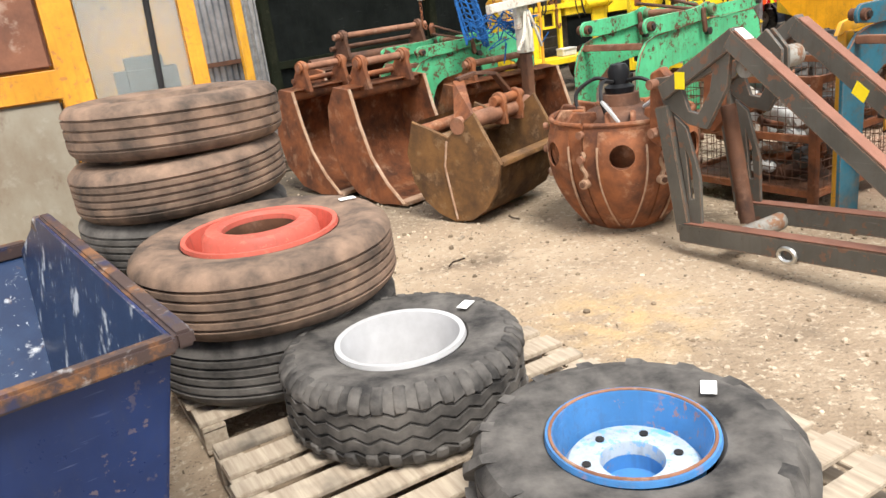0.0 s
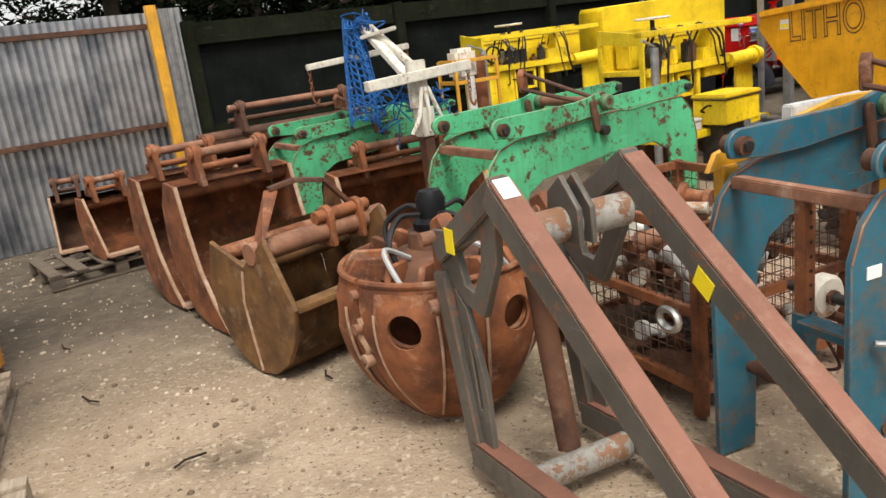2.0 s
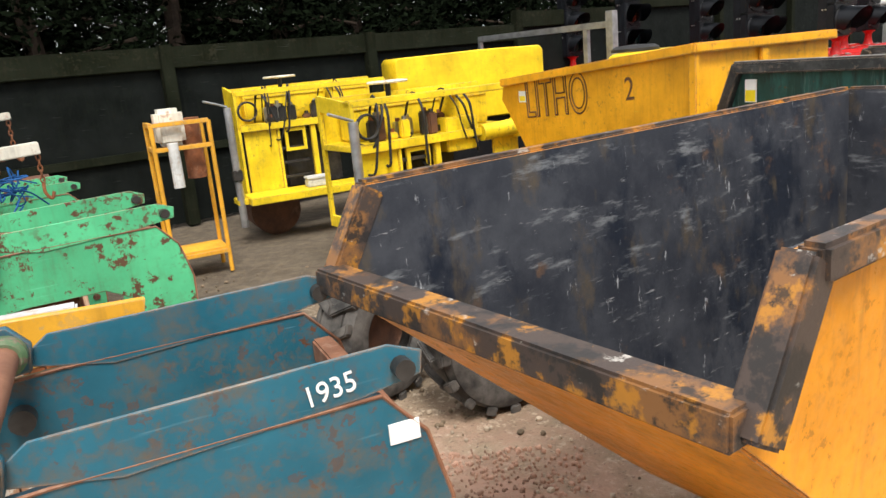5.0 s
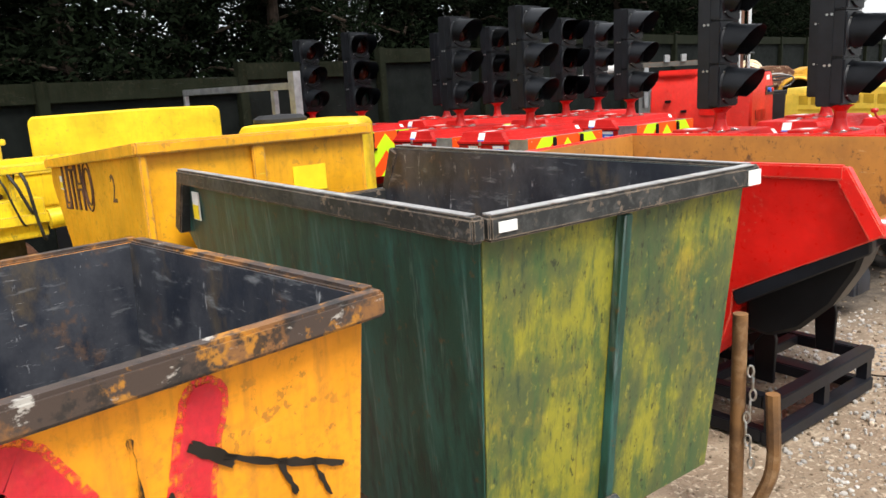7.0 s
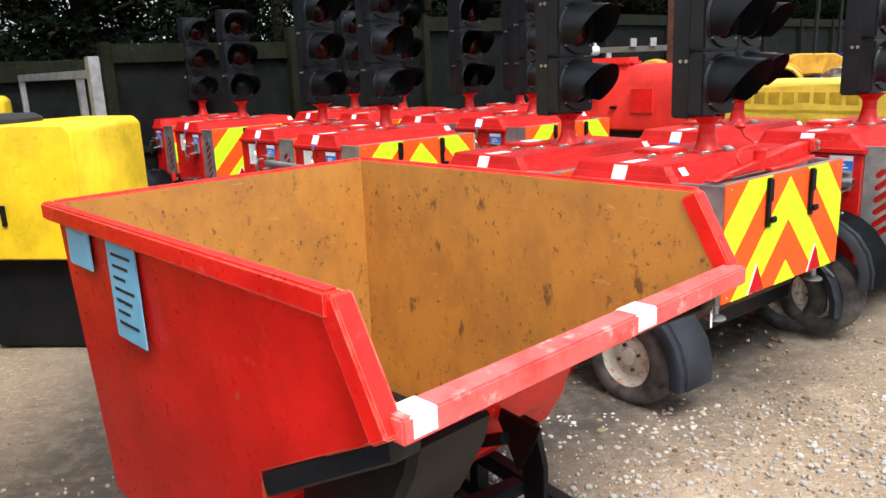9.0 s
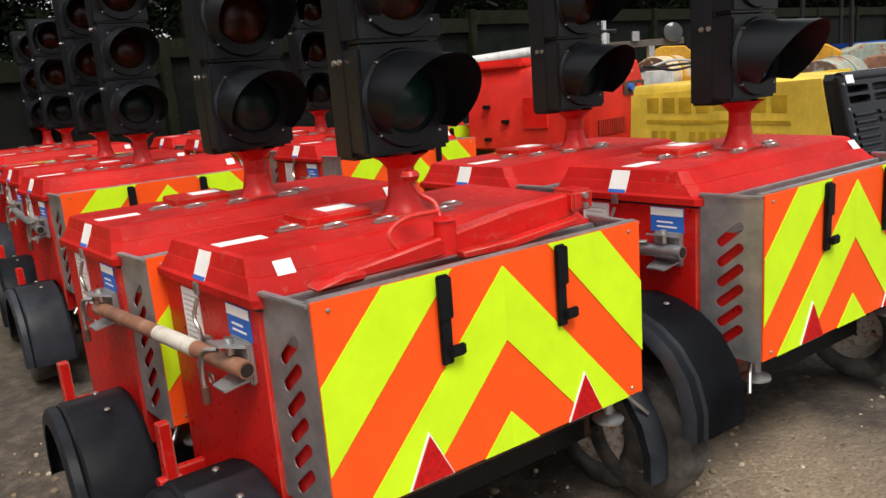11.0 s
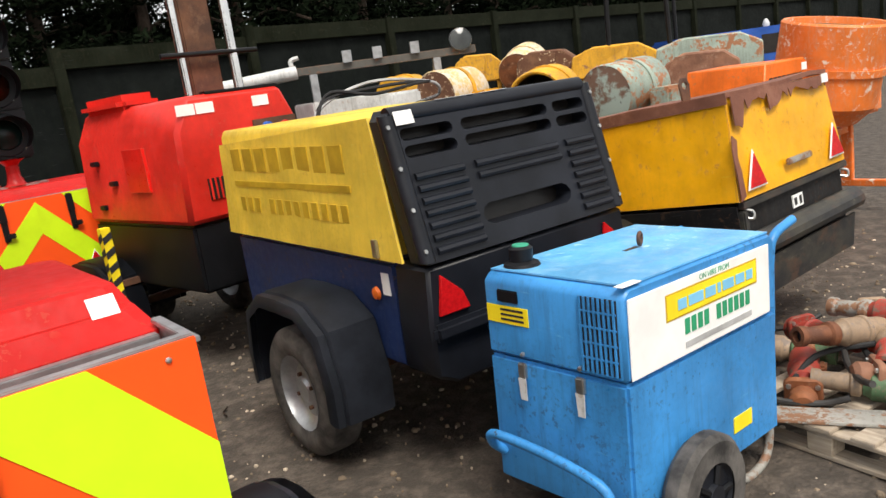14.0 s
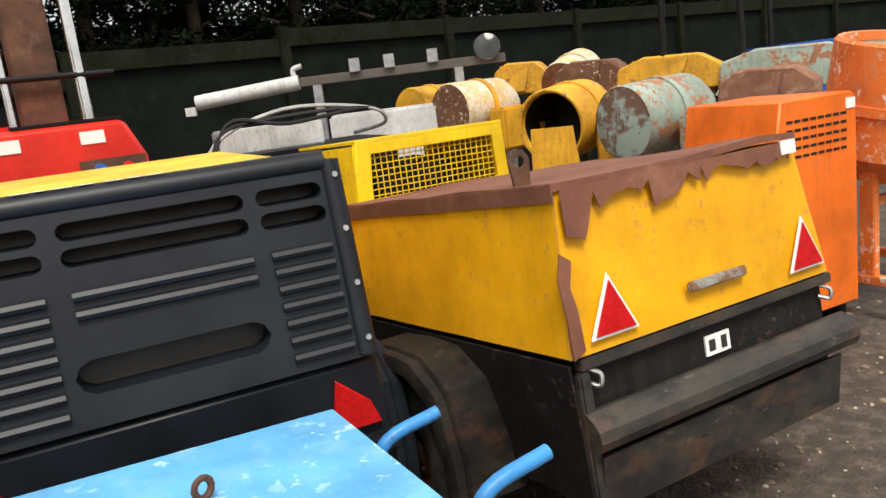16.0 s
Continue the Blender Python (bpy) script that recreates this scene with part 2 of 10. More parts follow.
SKIP_INSIDE = scuffed("bare_dark_steel", [(0.026, 0.029, 0.038), ((0.06, 0.064, 0.075), 3.5, (1, 1, 1), 0.42, 0.64, 0.9), ((0.010, 0.014, 0.024), 4.5, (1, 1, 0.6), 0.50, 0.60, 0.85), ((0.10, 0.075, 0.045), 7, (1, 1, 0.5), 0.56, 0.68, 0.7), ((0.22, 0.23, 0.24), 9, (0.5, 0.5, 2.2), 0.58, 0.70, 0.7), ((0.45, 0.46, 0.47), 16, (1.6, 1.6, 0.5), 0.63, 0.69, 0.7), ((0.42, 0.42, 0.42), 26, (0.35, 0.35, 2.4), 0.64, 0.71, 0.7), ((0.13, 0.075, 0.045), 6, (1, 1, 1), 0.61, 0.70, 0.8), ((0.3, 0.28, 0.24), 70, (1, 1, 1), 0.68, 0.72, 0.6)], 0.38, 0.2)
SKIP_TAN = scuffed("rubbed_tan_inside", [(0.45, 0.20, 0.034), ((0.32, 0.14, 0.03), 4, (1, 1, 0.7), 0.44, 0.62, 0.8), ((0.10, 0.045, 0.022), 10, (1, 1, 0.6), 0.60, 0.67, 0.85), ((0.04, 0.03, 0.022), 32, (1, 1, 1), 0.60, 0.66, 0.8), ((0.58, 0.36, 0.16), 20, (0.4, 0.4, 2), 0.62, 0.7, 0.5)], 0.5)
RIM_WORN = paint("worn_rim_steel", (0.026, 0.029, 0.030), 0.16, 0.42, (0.15, 0.115, 0.085), 8, 0.35, (0.13, 0.13, 0.125), False, 0.6, worn_edge=0.005)
LIP_WORN = scuffed("rubbed_pale_red_lip", [(0.74, 0.12, 0.11), ((0.70, 0.03, 0.02), 5, (1, 1, 1), 0.5, 0.62, 0.7), ((0.78, 0.42, 0.38), 14, (1, 1, 1), 0.56, 0.66, 0.7), ((0.25, 0.10, 0.06), 30, (1, 1, 1), 0.66, 0.7, 0.7)], 0.45)
RIM_BARE = scuffed("scraped_bare_rim", [(0.34, 0.34, 0.34), ((0.16, 0.155, 0.15), 6, (1, 1, 1), 0.46, 0.6, 0.8), ((0.55, 0.54, 0.52), 12, (1, 1, 1), 0.52, 0.64, 0.8), ((0.16, 0.085, 0.045), 9, (1, 1, 1), 0.6, 0.68, 0.8)], 0.4, 0.15)
RIM_ORANGE = scuffed("rusty_scraped_rim", [(0.060, 0.042, 0.034), ((0.24, 0.11, 0.035), 6, (1, 1, 1), 0.50, 0.58, 0.9), ((0.46, 0.20, 0.02), 11, (1, 1, 1), 0.54, 0.60, 0.85), ((0.02, 0.018, 0.017), 14, (1, 1, 1), 0.52, 0.58, 0.9), ((0.48, 0.46, 0.42), 28, (0.6, 0.6, 1), 0.62, 0.67, 0.8)], 0.5)
TIP_YELLOW = paint("bright_yellow_paint", (0.90, 0.62, 0.012), 0.07, 0.36, (0.3, 0.2, 0.03), 6, 0.1)
ROLLER_YELLOW = paint("oily_yellow_paint", (0.90, 0.66, 0.015), 0.12, 0.4, (0.16, 0.13, 0.03), 6, 0.2, worn_edge=0.005)
SKIP_YELLOW = paint("amber_yellow_paint", (0.86, 0.41, 0.009), 0.1, 0.4, (0.25, 0.13, 0.03), 5, 0.15, worn_edge=0.005)
CAB_YELLOW = paint("cab_orange_paint", (0.78, 0.35, 0.03), 0.16, 0.45, (0.25, 0.10, 0.045), 5, 0.2, worn_edge=0.005)
HATCH_RUST = rusty("rusty_hatch", (0.12, 0.05, 0.03), (0.24, 0.10, 0.055), (0.5, 0.38, 0.3), 3.0)
ARM_GREEN = paint("chipped_mint_green", (0.09, 0.50, 0.24), 0.34, 0.45, (0.075, 0.04, 0.022), 11, 0.3, (0.10, 0.12, 0.06), worn_edge=0.006)
ARM_BLUE = paint("worn_teal_blue", (0.017, 0.124, 0.186), 0.15, 0.40, (0.075, 0.036, 0.020), 6.5, 0.62, (0.13, 0.085, 0.045), False, 0.4, worn_edge=0.008)
BEAM_YELLOW = paint("worn_orange_beam", (0.80, 0.40, 0.03), 0.15, 0.5, (0.3, 0.2, 0.08), 8, 0.2, worn_edge=0.005)
WHITE_CHIPPED = paint("chipped_white_paint", (0.72, 0.69, 0.60), 0.18, 0.55, (0.22, 0.10, 0.05), 7, 0.2)
TRAILER_RED = paint("signal_red_paint", (0.60, 0.008, 0.006), 0.03, 0.32, (0.3, 0.05, 0.03), 6, 0.12, (0.16, 0.02, 0.015), worn_edge=0.005)
TRAILER_RED_TOP = paint("dusty_red_lid", (0.50, 0.007, 0.005), 0.05, 0.5, (0.3, 0.05, 0.03), 6, 0.14, (0.22, 0.03, 0.022), False)
FLUO_ORANGE = plain("fluorescent_orange_film", (1.0, 0.10, 0.012), 0.35, 0, 0.05)
FLUO_YELLOW = plain("fluorescent_yellow_film", (0.62, 0.92, 0.015), 0.35, 0, 0.05)
REFLEX_RED = plain("red_reflector", (0.50, 0.008, 0.010), 0.2, 0, 0.2, 60)
LABEL_WHITE = plain("white_label", (0.85, 0.85, 0.83), 0.5, 0, 0.06)
LABEL_YELLOW = plain("yellow_label", (0.92, 0.72, 0.02), 0.45, 0, 0.1)
LABEL_BLUE = plain("blue_label", (0.03, 0.14, 0.55), 0.45, 0, 0.1)
LABEL_SKY = plain("pale_blue_notice", (0.22, 0.55, 0.80), 0.4, 0, 0.08)
INK = plain("dark_ink", (0.03, 0.03, 0.03), 0.6, 0, 0.1)
INK_GREEN = plain("green_ink", (0.03, 0.30, 0.14), 0.6, 0, 0.1)
INK_OCHRE = plain("faded_ochre_ink", (0.50, 0.32, 0.02), 0.55, 0, 0.2)
INK_WHITE = plain("white_chalk", (0.8, 0.8, 0.78), 0.7, 0, 0.1)
def thin_coat(name, col, lo, hi, sc, stretch, rough=0.5):
    """Paint that covers unevenly, in patches with soft edges."""
    m, n, l, bs = shader(name)
    bs.inputs["Base Color"].default_value, bs.inputs["Roughness"].default_value = (*col, 1), rough
    l.new(ramp(n, l, noise_node(n, l, sc, 7, 0.65, stretch), lo, hi), bs.inputs["Alpha"])
    return m


SPRAY_RED = thin_coat("sprayed_red", (0.92, 0.055, 0.085), 0.26, 0.56, 5, (1, 1, 0.7))
SPRAY_MIST = thin_coat("red_overspray", (0.92, 0.07, 0.08), 0.40, 0.62, 70, (1, 1, 1))
SPRAY_GREY = thin_coat("grey_splash", (0.33, 0.31, 0.29), 0.36, 0.62, 9, (1.6, 1.6, 0.5))
TAR_RUN = thin_coat("tar_runs", (0.02, 0.017, 0.015), 0.46, 0.56, 22, (2.2, 2.2, 0.4), 0.4)
PRINT_GREY = plain("grey_print", (0.4, 0.4, 0.4), 0.6, 0, 0.2)
# Tar runs; also the black standing in for shade in holes and openings.
TAR_AND_HOLES = plain("black_tar_and_hole_shade", (0.02, 0.017, 0.015), 0.35, 0, 0.3)
COMP_YELLOW = paint("faded_canopy_yellow", (0.80, 0.56, 0.06), 0.04, 0.42, (0.4, 0.25, 0.05), 5, 0.1, worn_edge=0.005)
COMP_BLUE = paint("dark_blue_chassis_paint", (0.012, 0.03, 0.11), 0.1, 0.4, (0.1, 0.07, 0.05), 6, 0.2)
CANOPY_YELLOW = paint("deep_canopy_yellow", (0.92, 0.44, 0.005), 0.03, 0.36, (0.25, 0.10, 0.05), 4, 0.07, worn_edge=0.005)
CANOPY_RUST = rusty("brown_rusted_lid", (0.14, 0.05, 0.03), (0.22, 0.085, 0.05), (0.3, 0.14, 0.09), 4)
GEN_BLUE = paint("sky_blue_paint", (0.045, 0.27, 0.64), 0.09, 0.38, (0.025, 0.035, 0.05), 8, 0.3, (0.03, 0.09, 0.18))
GEN_BLUE_TOP = paint("faded_sky_blue_paint", (0.12, 0.42, 0.76), 0.1, 0.4, (0.45, 0.6, 0.75), 4, 0.25, (0.35, 0.55, 0.72), False)
MIX_YELLOW = paint("mixer_yellow", (0.70, 0.36, 0.02), 0.2, 0.5, (0.2, 0.10, 0.05), 6, 0.25)
MIX_CEMENT = paint("cement_crusted_yellow", (0.66, 0.47, 0.20), 0.5, 0.7, (0.42, 0.36, 0.28), 7, 0.5, (0.35, 0.27, 0.18))
MIX_GREEN = paint("faded_green_drum", (0.34, 0.42, 0.36), 0.42, 0.55, (0.24, 0.11, 0.055), 4, 0.25)
MIX_ORANGE = paint("cement_crusted_orange", (0.80, 0.19, 0.025), 0.24, 0.5, (0.5, 0.42, 0.35), 6, 0.3, (0.45, 0.33, 0.25))
ORANGE = paint("orange_housing", (0.88, 0.17, 0.012), 0.06, 0.4, (0.3, 0.12, 0.06), 6, 0.15)
RED_BODY = paint("scarlet_canopy", (0.72, 0.025, 0.015), 0.04, 0.36, (0.3, 0.08, 0.05), 6, 0.08)
DEEP_BLUE = paint("royal_blue_canopy", (0.02, 0.09, 0.38), 0.06, 0.4, (0.1, 0.08, 0.08), 6, 0.1)
NET_BLUE = plain("blue_rope", (0.010, 0.085, 0.27), 0.7, 0, 0.4, 20)
RED_TOOL = paint("scuffed_red_tool", (0.34, 0.045, 0.03), 0.3, 0.45, (0.12, 0.08, 0.06), 12, 0.3)
TOOL_TAN = paint("dusty_tool_casing", (0.33, 0.235, 0.155), 0.35, 0.5, (0.14, 0.11, 0.09), 12, 0.3)
TOOL_DARK = plain("oily_tool_steel", (0.06, 0.057, 0.055), 0.4, 0.5, 0.4, 10)
TOOL_GREEN = paint("grimy_green_casting", (0.10, 0.19, 0.09), 0.3, 0.45, (0.12, 0.1, 0.07), 12, 0.3)
# Fence and mossy rails near black: the trees' shade is put into their colour.
FENCE_SHADED = paint("shaded_green_fence_sheet", (0.0052, 0.0072, 0.0066), 0.1, 0.75, (0.008, 0.010, 0.008), 3, 0.4, (0.010, 0.013, 0.010))
FENCE_RAIL = paint("shaded_mossy_fence_timber", (0.008, 0.011, 0.005), 0.2, 0.85, (0.016, 0.016, 0.010), 5, 0.4, (0.022, 0.02, 0.012))
BARK = plain("bark", (0.035, 0.026, 0.02), 0.9, 0, 0.4, 6, 0.8)
# Leaf green taken down to near black, with the crowns' shade in the colour.
LEAF = plain("shade_darkened_conifer_leaf", (0.004, 0.007, 0.003), 0.95, 0, 0.5, 3)
for _m, _k in ((LEAF, 0.12), (FENCE_SHADED, 0.3), (FENCE_RAIL, 0.25)):
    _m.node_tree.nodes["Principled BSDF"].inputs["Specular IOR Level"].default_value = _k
LENS_RED = plain("unlit_red_lens", (0.022, 0.005, 0.003), 0.12, 0, 0.2, 40)
LENS_AMBER = plain("unlit_amber_lens", (0.035, 0.010, 0.004), 0.12, 0, 0.2, 40)
LENS_GREEN = plain("unlit_green_lens", (0.008, 0.03, 0.028), 0.2, 0, 0.2, 40)
WHITE_METAL = paint("off_white_machine_paint", (0.62, 0.63, 0.62), 0.1, 0.45, (0.25, 0.18, 0.12), 6, 0.25)
HUB_WHITE = paint("rusty_white_wheel", (0.62, 0.58, 0.50), 0.32, 0.5, (0.26, 0.15, 0.09), 10, 0.25)

gm, gn, gl, gb = shader("gritty_yard_ground")
_f = noise_node(gn, gl, 0.35, 5)
_c = mix(gn, gl, ramp(gn, gl, _f, 0.38, 0.62), (0.24, 0.18, 0.122), (0.36, 0.275, 0.19))
_c = mix(gn, gl, ramp(gn, gl, noise_node(gn, gl, 2.2, 7, 0.65), 0.5, 0.7), _c, (0.44, 0.35, 0.25))
_c = mix(gn, gl, ramp(gn, gl, noise_node(gn, gl, 1.3, 6, 0.6, (1, 1, 1)), 0.56, 0.72), _c, (0.15, 0.112, 0.078))
_v = gn.new("ShaderNodeTexVoronoi")
_v.inputs["Scale"].default_value = 48
_tc = gn.new("ShaderNodeTexCoord")
gl.new(_tc.outputs["Object"], _v.inputs["Vector"])
_c2 = mix(gn, gl, ramp(gn, gl, noise_node(gn, gl, 26, 4, 0.7), 0.55, 0.64), _c, (0.48, 0.40, 0.30))
_c3 = mix(gn, gl, ramp(gn, gl, noise_node(gn, gl, 38, 3, 0.7), 0.6, 0.68), _c2, (0.09, 0.07, 0.05))
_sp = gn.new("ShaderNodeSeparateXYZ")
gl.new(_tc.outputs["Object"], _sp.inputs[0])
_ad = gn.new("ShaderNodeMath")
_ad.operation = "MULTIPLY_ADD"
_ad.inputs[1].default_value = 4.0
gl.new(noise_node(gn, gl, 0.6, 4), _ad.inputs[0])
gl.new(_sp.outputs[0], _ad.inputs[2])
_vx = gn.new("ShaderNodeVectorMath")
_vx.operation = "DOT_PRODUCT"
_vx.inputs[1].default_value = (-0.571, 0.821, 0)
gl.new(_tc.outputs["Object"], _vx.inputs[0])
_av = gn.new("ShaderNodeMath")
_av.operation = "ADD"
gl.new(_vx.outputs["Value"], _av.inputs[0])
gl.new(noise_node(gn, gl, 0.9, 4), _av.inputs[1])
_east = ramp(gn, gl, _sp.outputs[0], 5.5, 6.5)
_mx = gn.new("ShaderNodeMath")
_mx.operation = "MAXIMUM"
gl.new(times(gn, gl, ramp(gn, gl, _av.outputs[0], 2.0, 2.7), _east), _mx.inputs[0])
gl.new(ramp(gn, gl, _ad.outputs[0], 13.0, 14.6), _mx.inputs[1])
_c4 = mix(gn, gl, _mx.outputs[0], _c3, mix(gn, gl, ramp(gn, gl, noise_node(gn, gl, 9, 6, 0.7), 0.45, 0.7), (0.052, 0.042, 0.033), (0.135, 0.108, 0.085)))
_ds = gn.new("ShaderNodeVectorMath")
_ds.operation = "DISTANCE"
_ds.inputs[1].default_value = (0.6, 3.3, 0)
gl.new(_tc.outputs["Object"], _ds.inputs[0])
_c4 = mix(gn, gl, times(gn, gl, ramp(gn, gl, _ds.outputs["Value"], 0.6, 0.1), ramp(gn, gl, noise_node(gn, gl, 5, 7, 0.7), 0.4, 0.6)), _c4, (0.47, 0.33, 0.17))
_pd = gn.new("ShaderNodeVectorMath")
_pd.operation = "DISTANCE"
_pd.inputs[1].default_value = (3.55, 5.4, 0)
gl.new(_tc.outputs["Object"], _pd.inputs[0])
_c4 = mix(gn, gl, times(gn, gl, ramp(gn, gl, _pd.outputs["Value"], 1.5, 0.6), ramp(gn, gl, noise_node(gn, gl, 4, 7, 0.7), 0.36, 0.58)), _c4, (0.43, 0.27, 0.20))
# Dark strip along the fence: its shade painted over ground that is dark too.
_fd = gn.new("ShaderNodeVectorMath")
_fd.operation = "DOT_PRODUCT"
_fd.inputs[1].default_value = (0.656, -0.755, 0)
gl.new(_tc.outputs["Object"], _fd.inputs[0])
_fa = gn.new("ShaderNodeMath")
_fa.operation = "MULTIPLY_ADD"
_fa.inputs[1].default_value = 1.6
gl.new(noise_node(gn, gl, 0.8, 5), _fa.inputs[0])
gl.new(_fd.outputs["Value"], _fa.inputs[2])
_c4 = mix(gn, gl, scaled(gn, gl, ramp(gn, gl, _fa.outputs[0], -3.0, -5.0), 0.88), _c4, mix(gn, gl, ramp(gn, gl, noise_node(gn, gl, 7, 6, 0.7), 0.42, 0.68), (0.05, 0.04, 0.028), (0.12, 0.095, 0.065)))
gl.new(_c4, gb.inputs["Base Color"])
gb.inputs["Roughness"].default_value = 0.9
_b = gn.new("ShaderNodeMath")
_b.operation = "MULTIPLY_ADD"
_b.inputs[1].default_value = 0.5
gl.new(_v.outputs["Distance"], _b.inputs[0])
gl.new(noise_node(gn, gl, 14, 8, 0.7), _b.inputs[2])
bump(gn, gl, gb, _b.outputs[0], 0.7, 0.02)
GROUND = gm
for _m, _k in ((FENCE_SHADED, 0.08), (FENCE_RAIL, 0.08), (LEAF, 0.05), (TRAILER_RED_TOP, 0.18), (BARK, 0.1), (PLASTIC_BLACK, 0.22), (BUMPER_BLACK, 0.15)):
    _m.node_tree.nodes["Principled BSDF"].inputs["Specular IOR Level"].default_value = _k

PERF, pn, pl, pb = shader("window_glass")
pb.inputs["Base Color"].default_value = (0.75, 0.82, 0.82, 1)
pb.inputs["Roughness"].default_value, pb.inputs["Transmission Weight"].default_value = 0.08, 0.85
GLASS = PERF
LENS_DARK = plain("dark_lamp_glass", (0.05, 0.055, 0.055), 0.1, 0.1, 0.2)
LENS_CLEAR = plain("lamp_glass", (0.55, 0.57, 0.58), 0.08, 0.6, 0.1)


# ---- mesh helpers ----
def flat_or_round(bm, angle=38):
    for f in bm.faces:
        f.smooth = True
    lim = radians(angle)
    for e in bm.edges:
        e.smooth = len(e.link_faces) == 2 and e.calc_face_angle(0) < lim


def part(name, bm, material, parent=None, label="", angle=38):
    """Links a bmesh as one mesh object under a thing or a part."""
    bmesh.ops.recalc_face_normals(bm, faces=bm.faces)
    flat_or_round(bm, angle)
    me = bpy.data.meshes.new(name)
    bm.to_mesh(me)
    bm.free()
    me.materials.append(material)
    ob = new(name, me)
    if parent:
        ob.parent = parent
    if label:
        ob["label"] = label
    return ob


def thing(name, label, category, group="", m=None, kind=""):
    """An Empty at a thing's base."""
    ob = new(name)
    ob.empty_display_size = 0.1
    if m is not None:
        ob.matrix_basis = m
    return tagged(ob, label, category, group, kind)


def box(x0, x1, y0, y1, z0, z1, bev=0.0, bm=None, m=None):
    own = bmesh.new()
    vs = bmesh.ops.create_cube(own, size=1)["verts"]
    for v in vs:
        v.co = Vector((x0 + (v.co.x + 0.5) * (x1 - x0), y0 + (v.co.y + 0.5) * (y1 - y0), z0 + (v.co.z + 0.5) * (z1 - z0)))
    if bev:
        bmesh.ops.bevel(own, geom=own.edges[:], offset=bev, segments=2, affect="EDGES", clamp_overlap=True)
    return join(own, bm, m)


def join(own, bm, m=None):
    if m is not None:
        bmesh.ops.transform(own, matrix=m, verts=own.verts)
    if bm is None:
        return own
    me = bpy.data.meshes.new("tmp")
    own.to_mesh(me)
    own.free()
    bm.from_mesh(me)
    bpy.data.meshes.remove(me)
    return bm


def rod(p0, p1, r, r2=None, seg=14, bm=None):
    own = bmesh.new()
    p0, p1 = Vector(p0), Vector(p1)
    d = p1 - p0
    bmesh.ops.create_cone(own, cap_ends=True, segments=seg, radius1=r, radius2=r if r2 is None else r2, depth=d.length)
    m = Matrix.Translation((p0 + p1) / 2) @ d.to_track_quat("Z", "Y").to_matrix().to_4x4()
    return join(own, bm, m)


def pipe(pts, r, seg=8, bm=None, closed=False):
    """A round bar bent along points."""
    own = bmesh.new()
    pts = [Vector(p) for p in pts]
    rings, n = [], len(pts)
    side = None
    for i, p in enumerate(pts):
        a = pts[i - 1] if i or closed else p
        b = pts[(i + 1) % n] if i < n - 1 or closed else p
        d = (b - a).normalized()
        if side is None:
            side = d.orthogonal().normalized()
        side = (side - d * side.dot(d)).normalized()
        up = d.cross(side)
        rings.append([own.verts.new(p + (side * math.cos(k * math.tau / seg) + up * math.sin(k * math.tau / seg)) * r) for k in range(seg)])
    for i in range(n if closed else n - 1):
        a, b = rings[i], rings[(i + 1) % n]
        for k in range(seg):
            own.faces.new((a[k], a[(k + 1) % seg], b[(k + 1) % seg], b[k]))
    if not closed:
        own.faces.new(rings[0][::-1])
        own.faces.new(rings[-1])
    return join(own, bm)


def bend(pts, n=6):
    """Points rounded off into a smooth run (Catmull-Rom)."""
    p = [Vector(q) for q in pts]
    p = [p[0] * 2 - p[1]] + p + [p[-1] * 2 - p[-2]]
    out = []
    for i in range(1, len(p) - 2):
        for k in range(n):
            t = k / n
            a, b, c, d = p[i - 1:i + 3]
            out.append(0.5 * ((2 * b) + (c - a) * t + (2 * a - 5 * b + 4 * c - d) * t * t + (3 * b - a - 3 * c + d) * t ** 3))
    return out + [p[-2]]


def slab(outline, y0, y1, bev=0.0, bm=None, m=None, holes=()):
    """A plate cut to an outline in x and z, from y0 to y1; holes are outlines cut through it."""
    own = bmesh.new()
    if holes:
        loops = [outline, *holes]
        es = []
        for lp in loops:
            vs = [own.verts.new((x, y0, z)) for x, z in lp]
            es += [own.edges.new((vs[i], vs[(i + 1) % len(vs)])) for i in range(len(vs))]
        bmesh.ops.triangle_fill(own, use_beauty=True, use_dissolve=False, edges=es)
    else:
        own.faces.new([own.verts.new((x, y0, z)) for x, z in outline])
    r = bmesh.ops.extrude_face_region(own, geom=own.faces[:])
    bmesh.ops.translate(own, vec=(0, y1 - y0, 0), verts=[v for v in r["geom"] if isinstance(v, bmesh.types.BMVert)])
    if bev:
        es = [e for e in own.edges if len(e.link_faces) == 2 and e.calc_face_angle(0) > 0.5]
        bmesh.ops.bevel(own, geom=es, offset=bev, segments=1, affect="EDGES", clamp_overlap=True)
    return join(own, bm, m)


def lathe(profile, seg=40, bm=None, m=None, closed=False):
    """A profile of (radius, height) spun round z."""
    own = bmesh.new()
    rings = [[own.verts.new((r * math.cos(k * math.tau / seg), r * math.sin(k * math.tau / seg), z)) for k in range(seg)] for r, z in profile]
    n = len(profile)
    for i in range(n if closed else n - 1):
        a, b = rings[i], rings[(i + 1) % n]
        for k in range(seg):
            own.faces.new((a[k], a[(k + 1) % seg], b[(k + 1) % seg], b[k]))
    return join(own, bm, m)


